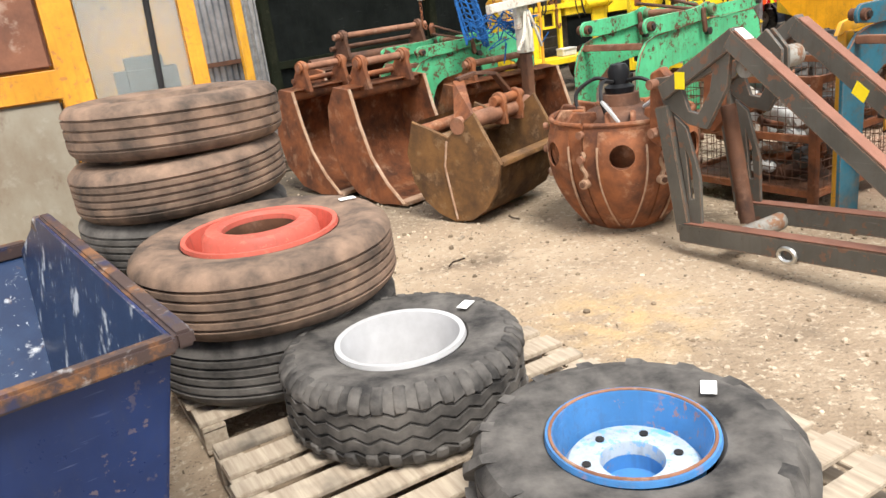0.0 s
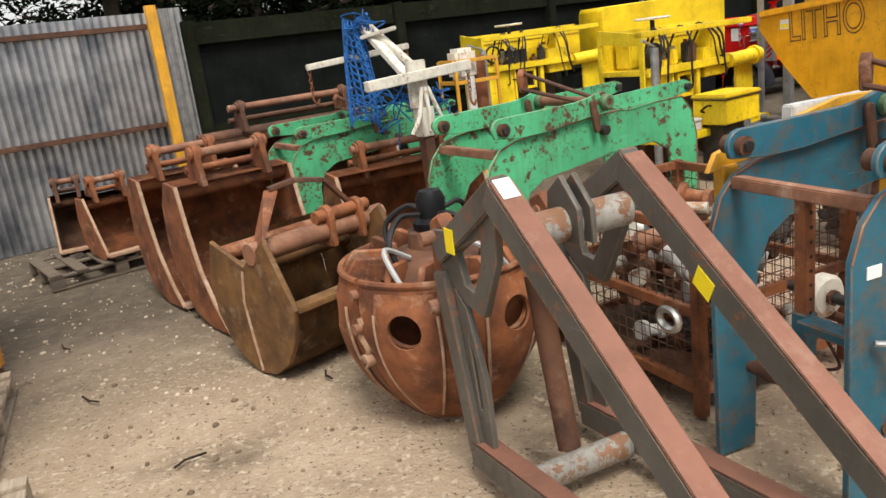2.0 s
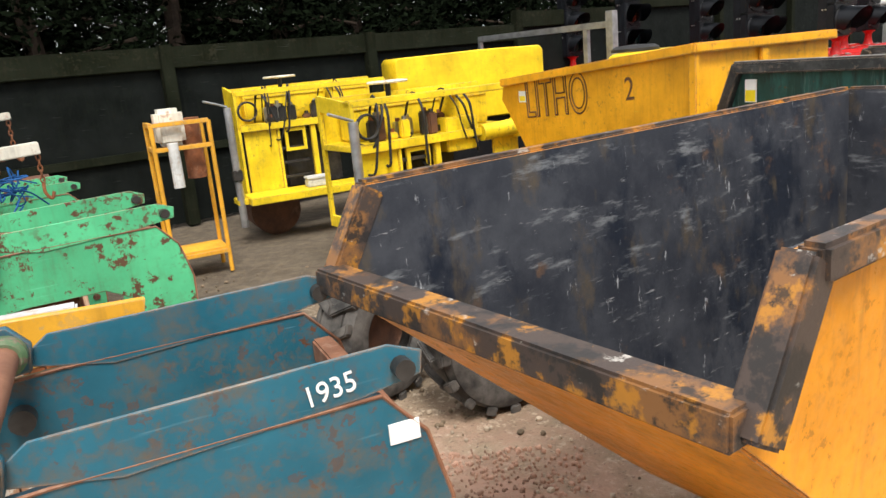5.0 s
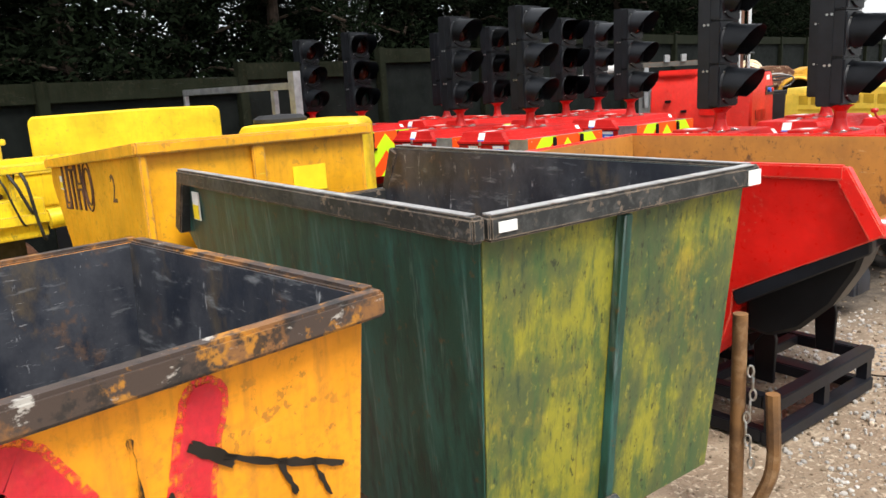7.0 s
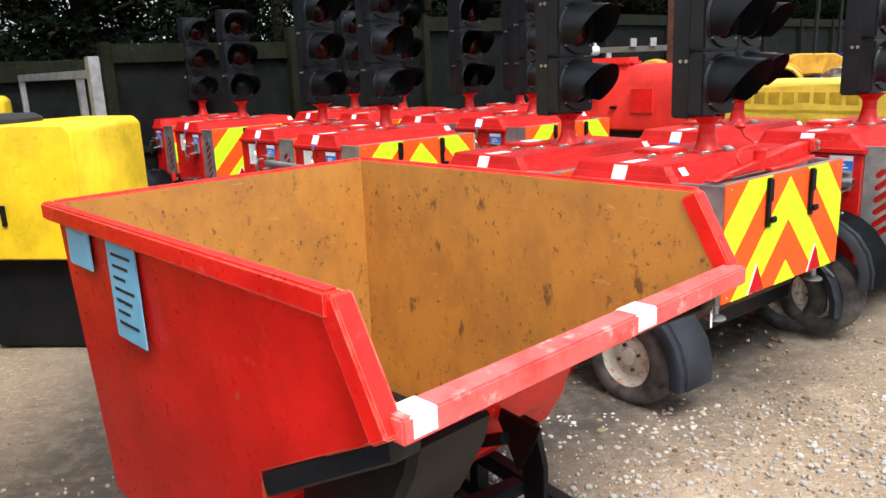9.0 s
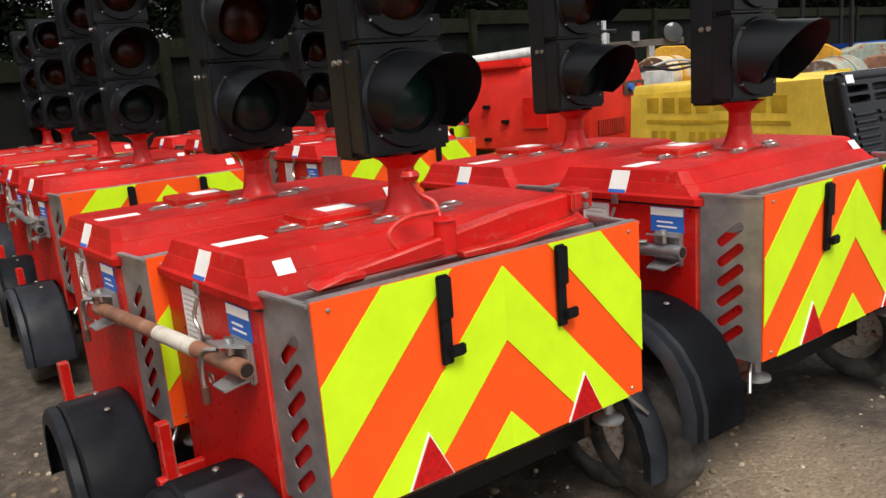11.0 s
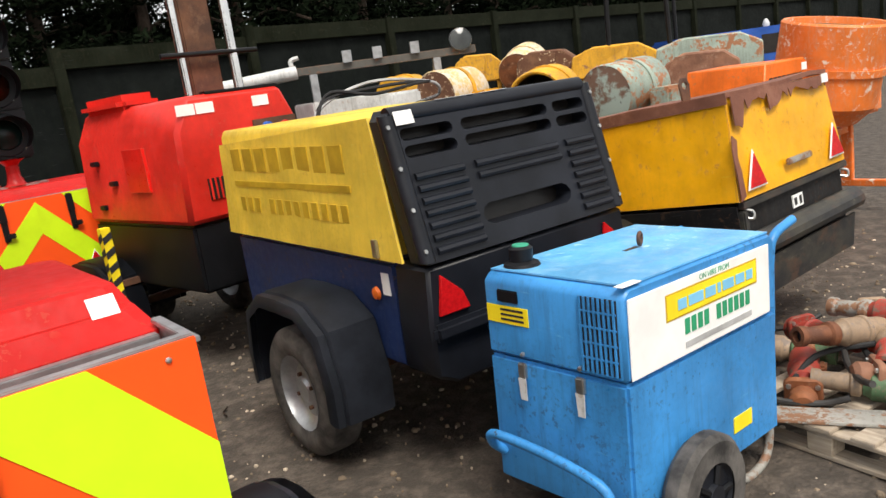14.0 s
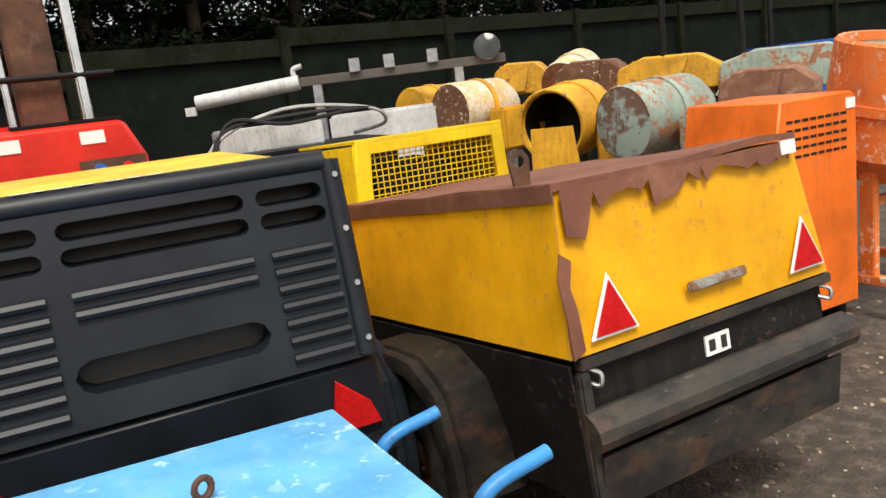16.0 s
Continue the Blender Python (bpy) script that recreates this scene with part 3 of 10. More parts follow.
def sheet(corners, thick, bm=None, nu=1, nv=1, wob=0.0, seed=0):
    """A plate between four corners, with thickness; wob dents it."""
    own = bmesh.new()
    a, b, c, d = [Vector(p) for p in corners]
    nrm = (b - a).cross(d - a).normalized()
    vs = [[own.verts.new((a.lerp(b, i / nu)).lerp(d.lerp(c, i / nu), j / nv)) for i in range(nu + 1)] for j in range(nv + 1)]
    for j in range(nv):
        for i in range(nu):
            own.faces.new((vs[j][i], vs[j][i + 1], vs[j + 1][i + 1], vs[j + 1][i]))
    if wob:
        for v in own.verts:
            v.co += nrm * wob * noise.noise(v.co * 2.7 + Vector((seed, seed * 2.3, 0)))
    r = bmesh.ops.extrude_face_region(own, geom=own.faces[:])
    for v in r["geom"]:
        if isinstance(v, bmesh.types.BMVert):
            v.co += nrm * thick
    return join(own, bm)


def arc(cx, cz, r, a0, a1, n=10):
    return [(cx + r * math.cos(radians(a0 + (a1 - a0) * i / n)), cz + r * math.sin(radians(a0 + (a1 - a0) * i / n))) for i in range(n + 1)]


def words(text, size, material, parent, m, name="lettering", depth=0.0015, squash=1.0, font_bold=0.0, outline=0.0):
    """Raised lettering laid in the x-z plane, facing -y, left edge at the pose m."""
    cu = bpy.data.curves.new(name, "FONT")
    cu.body, cu.size, cu.extrude, cu.offset = text, size, depth, font_bold
    if outline:
        cu.fill_mode, cu.bevel_depth, cu.bevel_resolution, cu.extrude = "NONE", outline, 0, 0.0
    tmp = bpy.data.objects.new("tmp_text", cu)
    scene.collection.objects.link(tmp)
    me = bpy.data.meshes.new_from_object(tmp.evaluated_get(bpy.context.evaluated_depsgraph_get()))
    bpy.data.objects.remove(tmp)
    bpy.data.curves.remove(cu)
    me.transform(m @ Matrix.Diagonal((squash, 1, 1, 1)) @ pose(0, 0, 0, 90, 0, 0))
    me.materials.clear()
    me.materials.append(material)
    me.name = name
    ob = new(name, me)
    ob.parent = parent
    return ob


def bars(parent, rows, material, name="print_bar"):
    """Unreadable print: flat bars; rows of x0, x1, z, height, y (facing -y)."""
    for x0, x1, z, h, y in rows:
        part(name, box(x0, x1, y - 0.001, y + 0.001, z - h / 2, z + h / 2), material, parent)


def place(x, y, z=0.0, yaw=0.0):
    return pose(x, y, z, 0, 0, yaw)

# ---- setting ----
def make_ground():
    bm = bmesh.new()
    xs = [-400, -120, -40, -15] + [-8 + i * 0.35 for i in range(86)] + [30, 60, 150, 400]
    ys = [-400, -120, -40, -15] + [-4 + i * 0.35 for i in range(90)] + [36, 60, 150, 400]
    g = []
    for y in ys:
        row = []
        for x in xs:
            z = 0.0
            if -8 < x < 22 and -4 < y < 27:
                z = 0.018 * noise.noise(Vector((x * 0.7, y * 0.7, 0))) + 0.009 * noise.noise(Vector((x * 2.3, y * 2.3, 4))) - 0.012
            row.append(bm.verts.new((x, y, z)))
        g.append(row)
    for j in range(len(ys) - 1):
        for i in range(len(xs) - 1):
            bm.faces.new((g[j][i], g[j][i + 1], g[j + 1][i + 1], g[j + 1][i]))
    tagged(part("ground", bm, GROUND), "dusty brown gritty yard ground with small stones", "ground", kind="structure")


make_ground()


def stones(name, count, area, material, label, lo=0.008, hi=0.03, seed=1):
    rnd = random.Random(seed)
    vs, fs = [], []
    for _ in range(count):
        x, y = rnd.uniform(*area[0]), rnd.uniform(*area[1])
        s = lo + (hi - lo) * rnd.random() ** 3
        base = len(vs)
        a = rnd.uniform(0, 6.3)
        flat, long_ = rnd.uniform(0.3, 0.6), rnd.uniform(0.7, 1.3)
        rr = [rnd.uniform(0.75, 1.15) * s for _ in range(6)]
        for ring, (g, z) in enumerate(((1.0, -0.016), (1.0, s * flat * 0.45 - 0.008), (0.6, s * flat - 0.006))):
            for k in range(6):
                b = k * math.tau / 6
                u, v = rr[k] * g * long_ * math.cos(b), rr[k] * g * math.sin(b)
                vs.append((x + u * math.cos(a) - v * math.sin(a), y + u * math.sin(a) + v * math.cos(a), z + rnd.uniform(-0.1, 0.1) * s * flat))
        for ring in (0, 6):
            fs += [(base + ring + k, base + ring + (k + 1) % 6, base + ring + 6 + (k + 1) % 6, base + ring + 6 + k) for k in range(6)]
        fs.append(tuple(base + 12 + k for k in range(6)))
    me = bpy.data.meshes.new(name)
    me.from_pydata(vs, [], fs)
    me.materials.append(material)
    tagged(new(name, me), label, "gravel", kind="stuff")


STONE_PALE = plain("pale_stone", (0.46, 0.38, 0.29), 0.9, 0, 0.4, 2)
STONE_DARK = plain("dark_stone", (0.19, 0.145, 0.10), 0.9, 0, 0.5, 2)
STONE_GREY = plain("grey_stone", (0.36, 0.345, 0.32), 0.9, 0, 0.4, 2)
RUST_FLAKE = plain("pink_brown_flakes", (0.45, 0.285, 0.21), 0.9, 0, 0.5, 3)
stones("gravel", 5000, ((-4, 8), (0, 9)), STONE_PALE, "scattered pale gravel on the yard ground", 0.005, 0.019, 1)
stones("dark_gravel", 2600, ((-4, 10), (0, 10)), STONE_DARK, "scattered dark gravel and clods on the ground", 0.005, 0.02, 2)
stones("gravel", 5200, ((8, 17), (6, 17)), STONE_DARK, "dark gravel and dirt clods between the trailers", 0.005, 0.022, 3)
stones("grey_gravel", 4200, ((8.2, 12.0), (5.5, 9.3)), STONE_GREY, "loose grey gravel along the track", 0.006, 0.02, 5)
stones("rust_flakes", 2000, ((2.9, 4.2), (4.6, 6.2)), RUST_FLAKE, "pinkish rust flakes and scrap litter on the ground", 0.005, 0.015, 6)
stones("pale_gravel", 2200, ((8, 17), (6, 17)), STONE_PALE, "a few pale stones between the trailers", 0.005, 0.018, 4)

FENCE_YAW = 41.0
FENCE_AT = Vector((-2.47, 10.18, 0))
fdir = Vector((math.cos(radians(FENCE_YAW)), math.sin(radians(FENCE_YAW)), 0))


def fence_place(d):
    return pose(*(FENCE_AT + fdir * d), 0, 0, FENCE_YAW)


def corrugated(x0, x1, z0, z1, pitch=0.088, depth=0.032):
    bm = bmesh.new()
    n = int((x1 - x0) / pitch * 6)
    prev = None
    for i in range(n + 1):
        x = x0 + (x1 - x0) * i / n
        y = depth * 0.5 * math.sin(x / pitch * math.tau)
        a, b = bm.verts.new((x, y, z0)), bm.verts.new((x, y, z1))
        if prev:
            bm.faces.new((prev[0], a, b, prev[1]))
        prev = (a, b)
    r = bmesh.ops.extrude_face_region(bm, geom=bm.faces[:])
    for v in r["geom"]:
        if isinstance(v, bmesh.types.BMVert):
            v.co.y += 0.003
    return bm


def make_steel_fence():
    f = thing("fence_steel", "corrugated grey steel sheet fence with yellow posts", "fence", m=fence_place(0), kind="structure")
    for i in range(9):
        x0 = -9.4 + i * 1.08
        part("panel", corrugated(x0, x0 + 1.1 if i < 8 else 0.32, 0.0, 2.34 + 0.012 * (i % 3 - 1)), SHEET, f).location.y = 0.004 * (i % 2)
    for z in (1.1, 2.2):
        part("rail", box(-9.4, -0.02, -0.065, -0.015, z - 0.025, z + 0.03, 0.004), RUST_DARK, f, "rust-brown angle rail")
    for x in (0.0, -3.6, -7.2):
        part("post", box(x - 0.06, x + 0.06, -0.14, -0.066, 0, 2.42, 0.006), BEAM_YELLOW, f, "yellow painted steel post")
    part("end_sheet", corrugated(0.08, 0.36, 0.02, 2.38, 0.07, 0.03), GALV, f).location.y = -0.045


make_steel_fence()


def make_green_fence():
    f = thing("fence_green", "green sheet fence darkened for tree shade, with mossy posts and rails", "fence", m=fence_place(0.4), kind="structure")
    x, i = 0.0, 0
    while x < 62:
        w = 2.95
        top = 2.2 + min(0.75, max(0, (x - 6) * 0.07))
        part("panel", box(x + 0.07, x + w - 0.02, 0.02, 0.05, 0.03, top - 0.12, 0.003), FENCE_SHADED, f)
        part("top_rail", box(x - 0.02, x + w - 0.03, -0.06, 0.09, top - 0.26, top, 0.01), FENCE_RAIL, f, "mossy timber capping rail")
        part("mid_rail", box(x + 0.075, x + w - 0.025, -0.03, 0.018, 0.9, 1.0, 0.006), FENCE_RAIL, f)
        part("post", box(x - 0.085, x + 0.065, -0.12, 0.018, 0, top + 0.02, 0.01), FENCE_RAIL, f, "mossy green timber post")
        x += w
        i += 1


make_green_fence()


def leaf_cloud(rnd, blobs, count, size):
    vs, fs = [], []
    for _ in range(count):
        c, r = rnd.choice(blobs)
        d = Vector((rnd.gauss(0, 1), rnd.gauss(0, 1), rnd.gauss(0, 1))).normalized() * r * (0.35 + 0.75 * rnd.random() ** 0.6)
        p = Vector(c) + Vector((d.x, d.y, d.z * 0.7))
        s = size * rnd.uniform(0.5, 1.4)
        u = Vector((rnd.gauss(0, 1), rnd.gauss(0, 1), rnd.gauss(0, 0.6))).normalized()
        w = u.orthogonal().normalized()
        w = (w * math.cos(rnd.random() * 3) + u.cross(w) * math.sin(rnd.random() * 3)).normalized()
        b = len(vs)
        vs += [p - u * s, p + w * s * 0.35, p + u * s, p - w * s * 0.3 + Vector((0, 0, -0.2 * s))]
        fs.append((b, b + 1, b + 2, b + 3))
    return vs, fs


def make_tree(seed, h):
    rnd = random.Random(seed)
    t = thing("conifer_tree", "dark dense evergreen tree behind the fence", "tree", "trees behind the fence")
    bm = pipe(bend([(0, 0, 0), (0.1, 0.05, h * 0.3), (-0.05, 0.1, h * 0.6), (0.05, 0, h * 0.9)], 3), 0.16, 8)
    for v in bm.verts:
        k = 1 - 0.75 * v.co.z / h
        v.co.x *= k * 1.2
        v.co.y *= k * 1.2
    blobs = []
    for i in range(26):
        z = h * (0.16 + 0.8 * i / 26)
        a = i * 2.4 + rnd.random()
        reach = (1 - i / 30) * rnd.uniform(0.9, 1.9) + 0.3
        tip = (reach * math.cos(a), reach * math.sin(a), z + rnd.uniform(-0.2, 0.25))
        pipe([(0, 0, z - 0.1), (tip[0] * 0.5, tip[1] * 0.5, z + 0.1), tip], 0.03, 5, bm)
        blobs.append((tip, rnd.uniform(0.4, 0.75)))
        blobs.append(((tip[0] * 0.5, tip[1] * 0.5, z + 0.05), rnd.uniform(0.35, 0.6)))
    part("trunk", bm, BARK, t)
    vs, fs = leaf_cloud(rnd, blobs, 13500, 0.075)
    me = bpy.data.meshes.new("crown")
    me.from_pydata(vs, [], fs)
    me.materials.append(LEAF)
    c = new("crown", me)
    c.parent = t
    return t


_trees = [make_tree(5, 6.5), make_tree(9, 7.6), make_tree(17, 5.8)]
_rnd = random.Random(4)
_n = 0
for _k in range(32):
    _d = -9 + _k * 1.9 + _rnd.uniform(-0.4, 0.4)
    if _d < 0.3:
        continue
    for _row in range(2):
        _p = FENCE_AT + fdir * (_d + _row * 0.9) + Vector((-fdir.y, fdir.x, 0)) * (2.7 + _row * 2.0 + _rnd.uniform(-0.4, 0.5))
        _m = place(_p.x, _p.y, 0, _rnd.uniform(0, 360))
        if _n < 3:
            _trees[_n].matrix_basis = _m
        else:
            copy_thing(_trees[_rnd.randrange(3)], _m)
        _n += 1

# ---- tipping skips ----
RIM_NAVY = scuffed("rusty_navy_rim", [(0.05, 0.032, 0.03), ((0.20, 0.09, 0.035), 7, (1, 1, 1), 0.52, 0.60, 0.9), ((0.34, 0.33, 0.33), 15, (1, 1, 1), 0.58, 0.66, 0.7), ((0.008, 0.02, 0.07), 5, (1, 1, 1), 0.55, 0.62, 0.8)], 0.5)


def skip_shell(L, W, H, bottom, lip_z, taper, lip_run, mats, t, front_dx=0.16, rimh=0.055, back_m=None, keel=None, lip_m=None, edge_m=None):
    """A tipping skip: back at x=0, lip at x=L, walls between y=-W/2 and W/2. The side outline is cut from plate."""
    out_m, in_m, rim_m = mats
    keel = keel or [(L * 0.56, bottom), (front_dx, bottom)]
    side = [(0.0, H), (L - lip_run, H), (L, lip_z)] + keel
    th = 0.006
    for s, nm in ((-1, "side_wall"), (1, "side_wall")):
        lo, hi = W / 2 - taper, W / 2
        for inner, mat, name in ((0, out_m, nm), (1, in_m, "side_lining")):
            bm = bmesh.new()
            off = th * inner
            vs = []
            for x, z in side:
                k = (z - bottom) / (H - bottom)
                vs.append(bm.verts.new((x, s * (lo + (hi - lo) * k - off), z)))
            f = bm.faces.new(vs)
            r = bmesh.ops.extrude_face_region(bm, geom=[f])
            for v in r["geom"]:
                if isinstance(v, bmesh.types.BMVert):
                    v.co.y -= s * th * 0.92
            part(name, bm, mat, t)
    def cross(x0, z0, x1, z1, inner, name, mat):
        def yy(z):
            return W / 2 - taper + taper * (z - bottom) / (H - bottom) - 0.007
        d = Vector((x1 - x0, 0, z1 - z0)).normalized()
        nrm = Vector((-d.z, 0, d.x)) * (0.006 if inner else 0)
        a = [Vector((x0, -yy(z0), z0)) + nrm, Vector((x0, yy(z0), z0)) + nrm, Vector((x1, yy(z1), z1)) + nrm, Vector((x1, -yy(z1), z1)) + nrm]
        return part(name, sheet(a, 0.0055), mat, t)
    pts = [(0.0, H)] + keel[::-1] + [(L, lip_z)]
    names = ["back_wall"] + ["floor_plate"] * (len(keel) - 1) + ["lip_plate"]
    for (a, b), nm in zip(zip(pts, pts[1:]), names):
        cross(*a, *b, False, nm, back_m if back_m and nm == "back_wall" else out_m)
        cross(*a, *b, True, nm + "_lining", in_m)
    # rolled rim along the back, the sides and the sloping ends
    for s in (-1, 1):
        part("rim", box(-0.03, L - lip_run, s * (W / 2) - (0 if s > 0 else 0.045), s * (W / 2) + (0.045 if s > 0 else 0), H - rimh, H + 0.012, 0.008), rim_m, t)
        d = Vector((lip_run, 0, lip_z - H))
        m = Matrix.Translation((L - lip_run, s * (W / 2 + 0.008), H)) @ d.to_track_quat("X", "Z").to_matrix().to_4x4()
        part("end_rim", box(0, d.length, -0.03, 0.03, -0.055, 0.012, 0.006, m=m), rim_m, t)
    part("rim", box(-0.045, 0.0, -W / 2, W / 2, H - rimh, H + 0.012, 0.008), rim_m, t)
    kw = W / 2 - taper + taper * (lip_z - bottom) / (H - bottom)
    part("lip_rim", box(L - 0.045, L + 0.03, -kw - 0.02, kw + 0.02, lip_z - 0.012, lip_z + 0.05, 0.006), lip_m or rim_m, t)
    if edge_m:
        part("rim_edge", box(-0.040, -0.004, -W / 2 + 0.01, W / 2 - 0.01, H + 0.0125, H + 0.016, 0.001), edge_m, t, "scraped pale rim edge")
        for s in (-1, 1):
            part("rim_edge", box(0.0, L - lip_run - 0.01, s * (W / 2 + 0.022) - 0.016, s * (W / 2 + 0.022) + 0.016, H + 0.0125, H + 0.016, 0.001), edge_m, t)


def skip_cradle(t, L, W, mat, top=0.34):
    """The base frame on which a skip tips."""
    for s in (-1, 1):
        part("base_beam", box(-0.25, L * 0.98, s * W * 0.38 - 0.045, s * W * 0.38 + 0.045, 0.0, 0.11, 0.008), mat, t)
        part("upright", slab([(0.25, 0.11), (0.75, 0.11), (0.55, top), (0.42, top)], s * W * 0.38 - 0.02, s * W * 0.38 + 0.02, 0.004), mat, t)
    for x in (0.13, L * 0.5, L * 0.92):
        part("cross_beam", box(x - 0.04, x + 0.04, -W * 0.38 + 0.045, W * 0.38 - 0.045, 0.01, 0.1, 0.006), mat, t)


# green skip: its back faces the walk
green = thing("tipping_skip", "dark green tipping skip with yellowed mossy back and worn dark rim", "skip", "tipping skips", place(6.95, 6.08, 0, 120.3))
skip_shell(2.26, 1.17, 1.58, 0.48, 1.30, 0.05, 0.12, (SKIP_GREEN, SKIP_INSIDE, RIM_WORN), green, 0.10, back_m=SKIP_MOSS, edge_m=RIM_BARE)
part("rib", slab([(0.0, 1.52), (0.095, 0.50), (0.06, 0.50), (-0.035, 1.52)], 0.035, 0.07, 0.004), SKIP_GREEN, green, "dark green stiffening rib")
skip_cradle(green, 1.9, 1.2, RUST_OLIVE, 0.53)
part("base_cross", box(-0.33, -0.255, -0.80, 0.55, 0.03, 0.11, 0.010), RIM_WORN, green, "worn pale base rail")
part("tipping_catch", slab([(-0.24, 0.08), (-0.16, 0.08), (-0.02, 0.62), (-0.05, 0.69), (-0.11, 0.66)], 0.14, 0.19, 0.006), RIM_WORN, green, "worn steel tipping catch")
part("sticker", box(2.0, 2.08, 0.582, 0.588, 1.36, 1.49), LABEL_WHITE, green, "white and yellow warning sticker")
part("sticker", box(2.005, 2.075, 0.5885, 0.5905, 1.365, 1.43), LABEL_YELLOW, green)
part("lot_label", box(-0.05, -0.0465, 0.50, 0.56, 1.548, 1.575), LABEL_WHITE, green)
part("lot_label", box(-0.05, -0.0465, -0.60, -0.53, 1.53, 1.58), LABEL_WHITE, green)

orange = thing("tipping_skip", "orange tipping skip with red spray paint, tar runs and rusty rim", "skip", "tipping skips", place(5.79, 5.97, 0, 219.5))
skip_shell(2.56, 1.12, 1.48, 0.28, 1.25, 0.06, 0.13, (SKIP_ORANGE, SKIP_INSIDE, RIM_ORANGE), orange, 0.08, rimh=0.046)
skip_cradle(orange, 2.0, 1.05, RUST_OLIVE)


def splash(parent, pts, y, mat, name, label=""):
    """A flat paint mark on the skip's near side, outlined in x and z."""
    def yy(z):
        return y + 0.06 * (1.48 - z) / 1.2 * -1
    bm = bmesh.new()
    bm.faces.new([bm.verts.new((x, yy(z) + 0.0025, z)) for x, z in pts])
    r = bmesh.ops.extrude_face_region(bm, geom=bm.faces[:])
    for v in r["geom"]:
        if isinstance(v, bmesh.types.BMVert):
            v.co.y -= 0.002
    return part(name, bm, mat, parent, label)


def ragged(pts, seed, amp=0.012, n=5):
    rnd = random.Random(seed)
    out = []
    for i, p in enumerate(pts):
        q = pts[(i + 1) % len(pts)]
        for k in range(n):
            f = k / n
            out.append((p[0] + (q[0] - p[0]) * f + rnd.uniform(-amp, amp), p[1] + (q[1] - p[1]) * f + rnd.uniform(-amp, amp)))
    return out


def stroke(a, b, w):
    d = Vector((b[0] - a[0], b[1] - a[1])).normalized()
    n = Vector((-d.y, d.x)) * w / 2
    return [(a[0] + n.x, a[1] + n.y), (b[0] + n.x, b[1] + n.y), (b[0] - n.x, b[1] - n.y), (a[0] - n.x, a[1] - n.y)]


def ribbon(parent, pts, w, y, mat, name, label="", seed=0, rough=0.0):
    """A painted line with round ends along a bent path on the skip's near side."""
    rnd = random.Random(seed)
    path = [Vector((x, 0, z)) for x, z in pts]
    path = bend(path, 7) if len(path) > 2 else [path[0].lerp(path[1], k / 9) for k in range(10)]
    ds = [(path[min(k + 1, len(path) - 1)] - path[max(k - 1, 0)]).normalized() for k in range(len(path))]
    rows = [(path[0] - ds[0] * w / 2 * q, ds[0], math.sqrt(max(0.02, 1 - q * q))) for q in (1.0, 0.8, 0.5)]
    rows += [(p, d, 1.0) for p, d in zip(path, ds)]
    rows += [(path[-1] + ds[-1] * w / 2 * q, ds[-1], math.sqrt(max(0.02, 1 - q * q))) for q in (0.5, 0.8, 1.0)]
    bm = bmesh.new()
    strip = []
    for p, d, k in rows:
        nrm = Vector((-d.z, 0, d.x)) * (w / 2 * k)
        pair = []
        for sgn in (1, -1):
            q = p + nrm * sgn * (1 + rnd.uniform(-rough, rough))
            pair.append(bm.verts.new((q.x, y - 0.05 * (1.48 - q.z), q.z)))
        strip.append(pair)
    for a, b in zip(strip, strip[1:]):
        bm.faces.new((a[0], a[1], b[1], b[0]))
    bmesh.ops.solidify(bm, geom=bm.faces[:], thickness=0.0012)
    return part(name, bm, mat, parent, label)


RED_LINES = (
    ([(0.82, 0.72), (0.79, 1.0), (0.77, 1.33), (0.715, 1.375), (0.66, 1.30), (0.49, 1.0), (0.455, 1.03), (0.42, 1.23), (0.385, 1.37)], 0.075),
    ([(1.09, 1.36), (1.18, 1.31), (1.23, 1.22), (1.27, 0.95), (1.28, 0.70)], 0.11),
    ([(1.12, 1.27), (1.03, 1.20)], 0.06),
    ([(1.03, 1.27), (0.98, 1.08), (0.94, 0.75)], 0.075),
    ([(1.40, 1.34), (1.43, 1.20), (1.46, 0.75)], 0.13),
    ([(1.60, 1.34), (1.62, 1.10), (1.60, 0.80)], 0.09))
for _k, (_pts, _w) in enumerate(RED_LINES):
    ribbon(orange, _pts, _w * 1.35, 0.5625, SPRAY_MIST, "overspray", "red overspray", _k, 0.04)
    ribbon(orange, _pts, _w * 0.95, 0.5645, SPRAY_RED, "spray_stroke", "sprayed red graffiti stroke", _k, 0.05)
for _k, (_pts, _w) in enumerate((([(0.93, 1.42), (1.01, 1.36), (1.09, 1.27), (1.17, 1.13), (1.22, 0.85)], 0.07), ([(0.94, 1.42), (1.04, 1.36), (1.05, 1.20), (1.05, 1.0)], 0.055))):
    ribbon(orange, _pts, _w, 0.5665, SPRAY_GREY, "grey_splash", "grey paint splash and run", 20 + _k, 0.35)
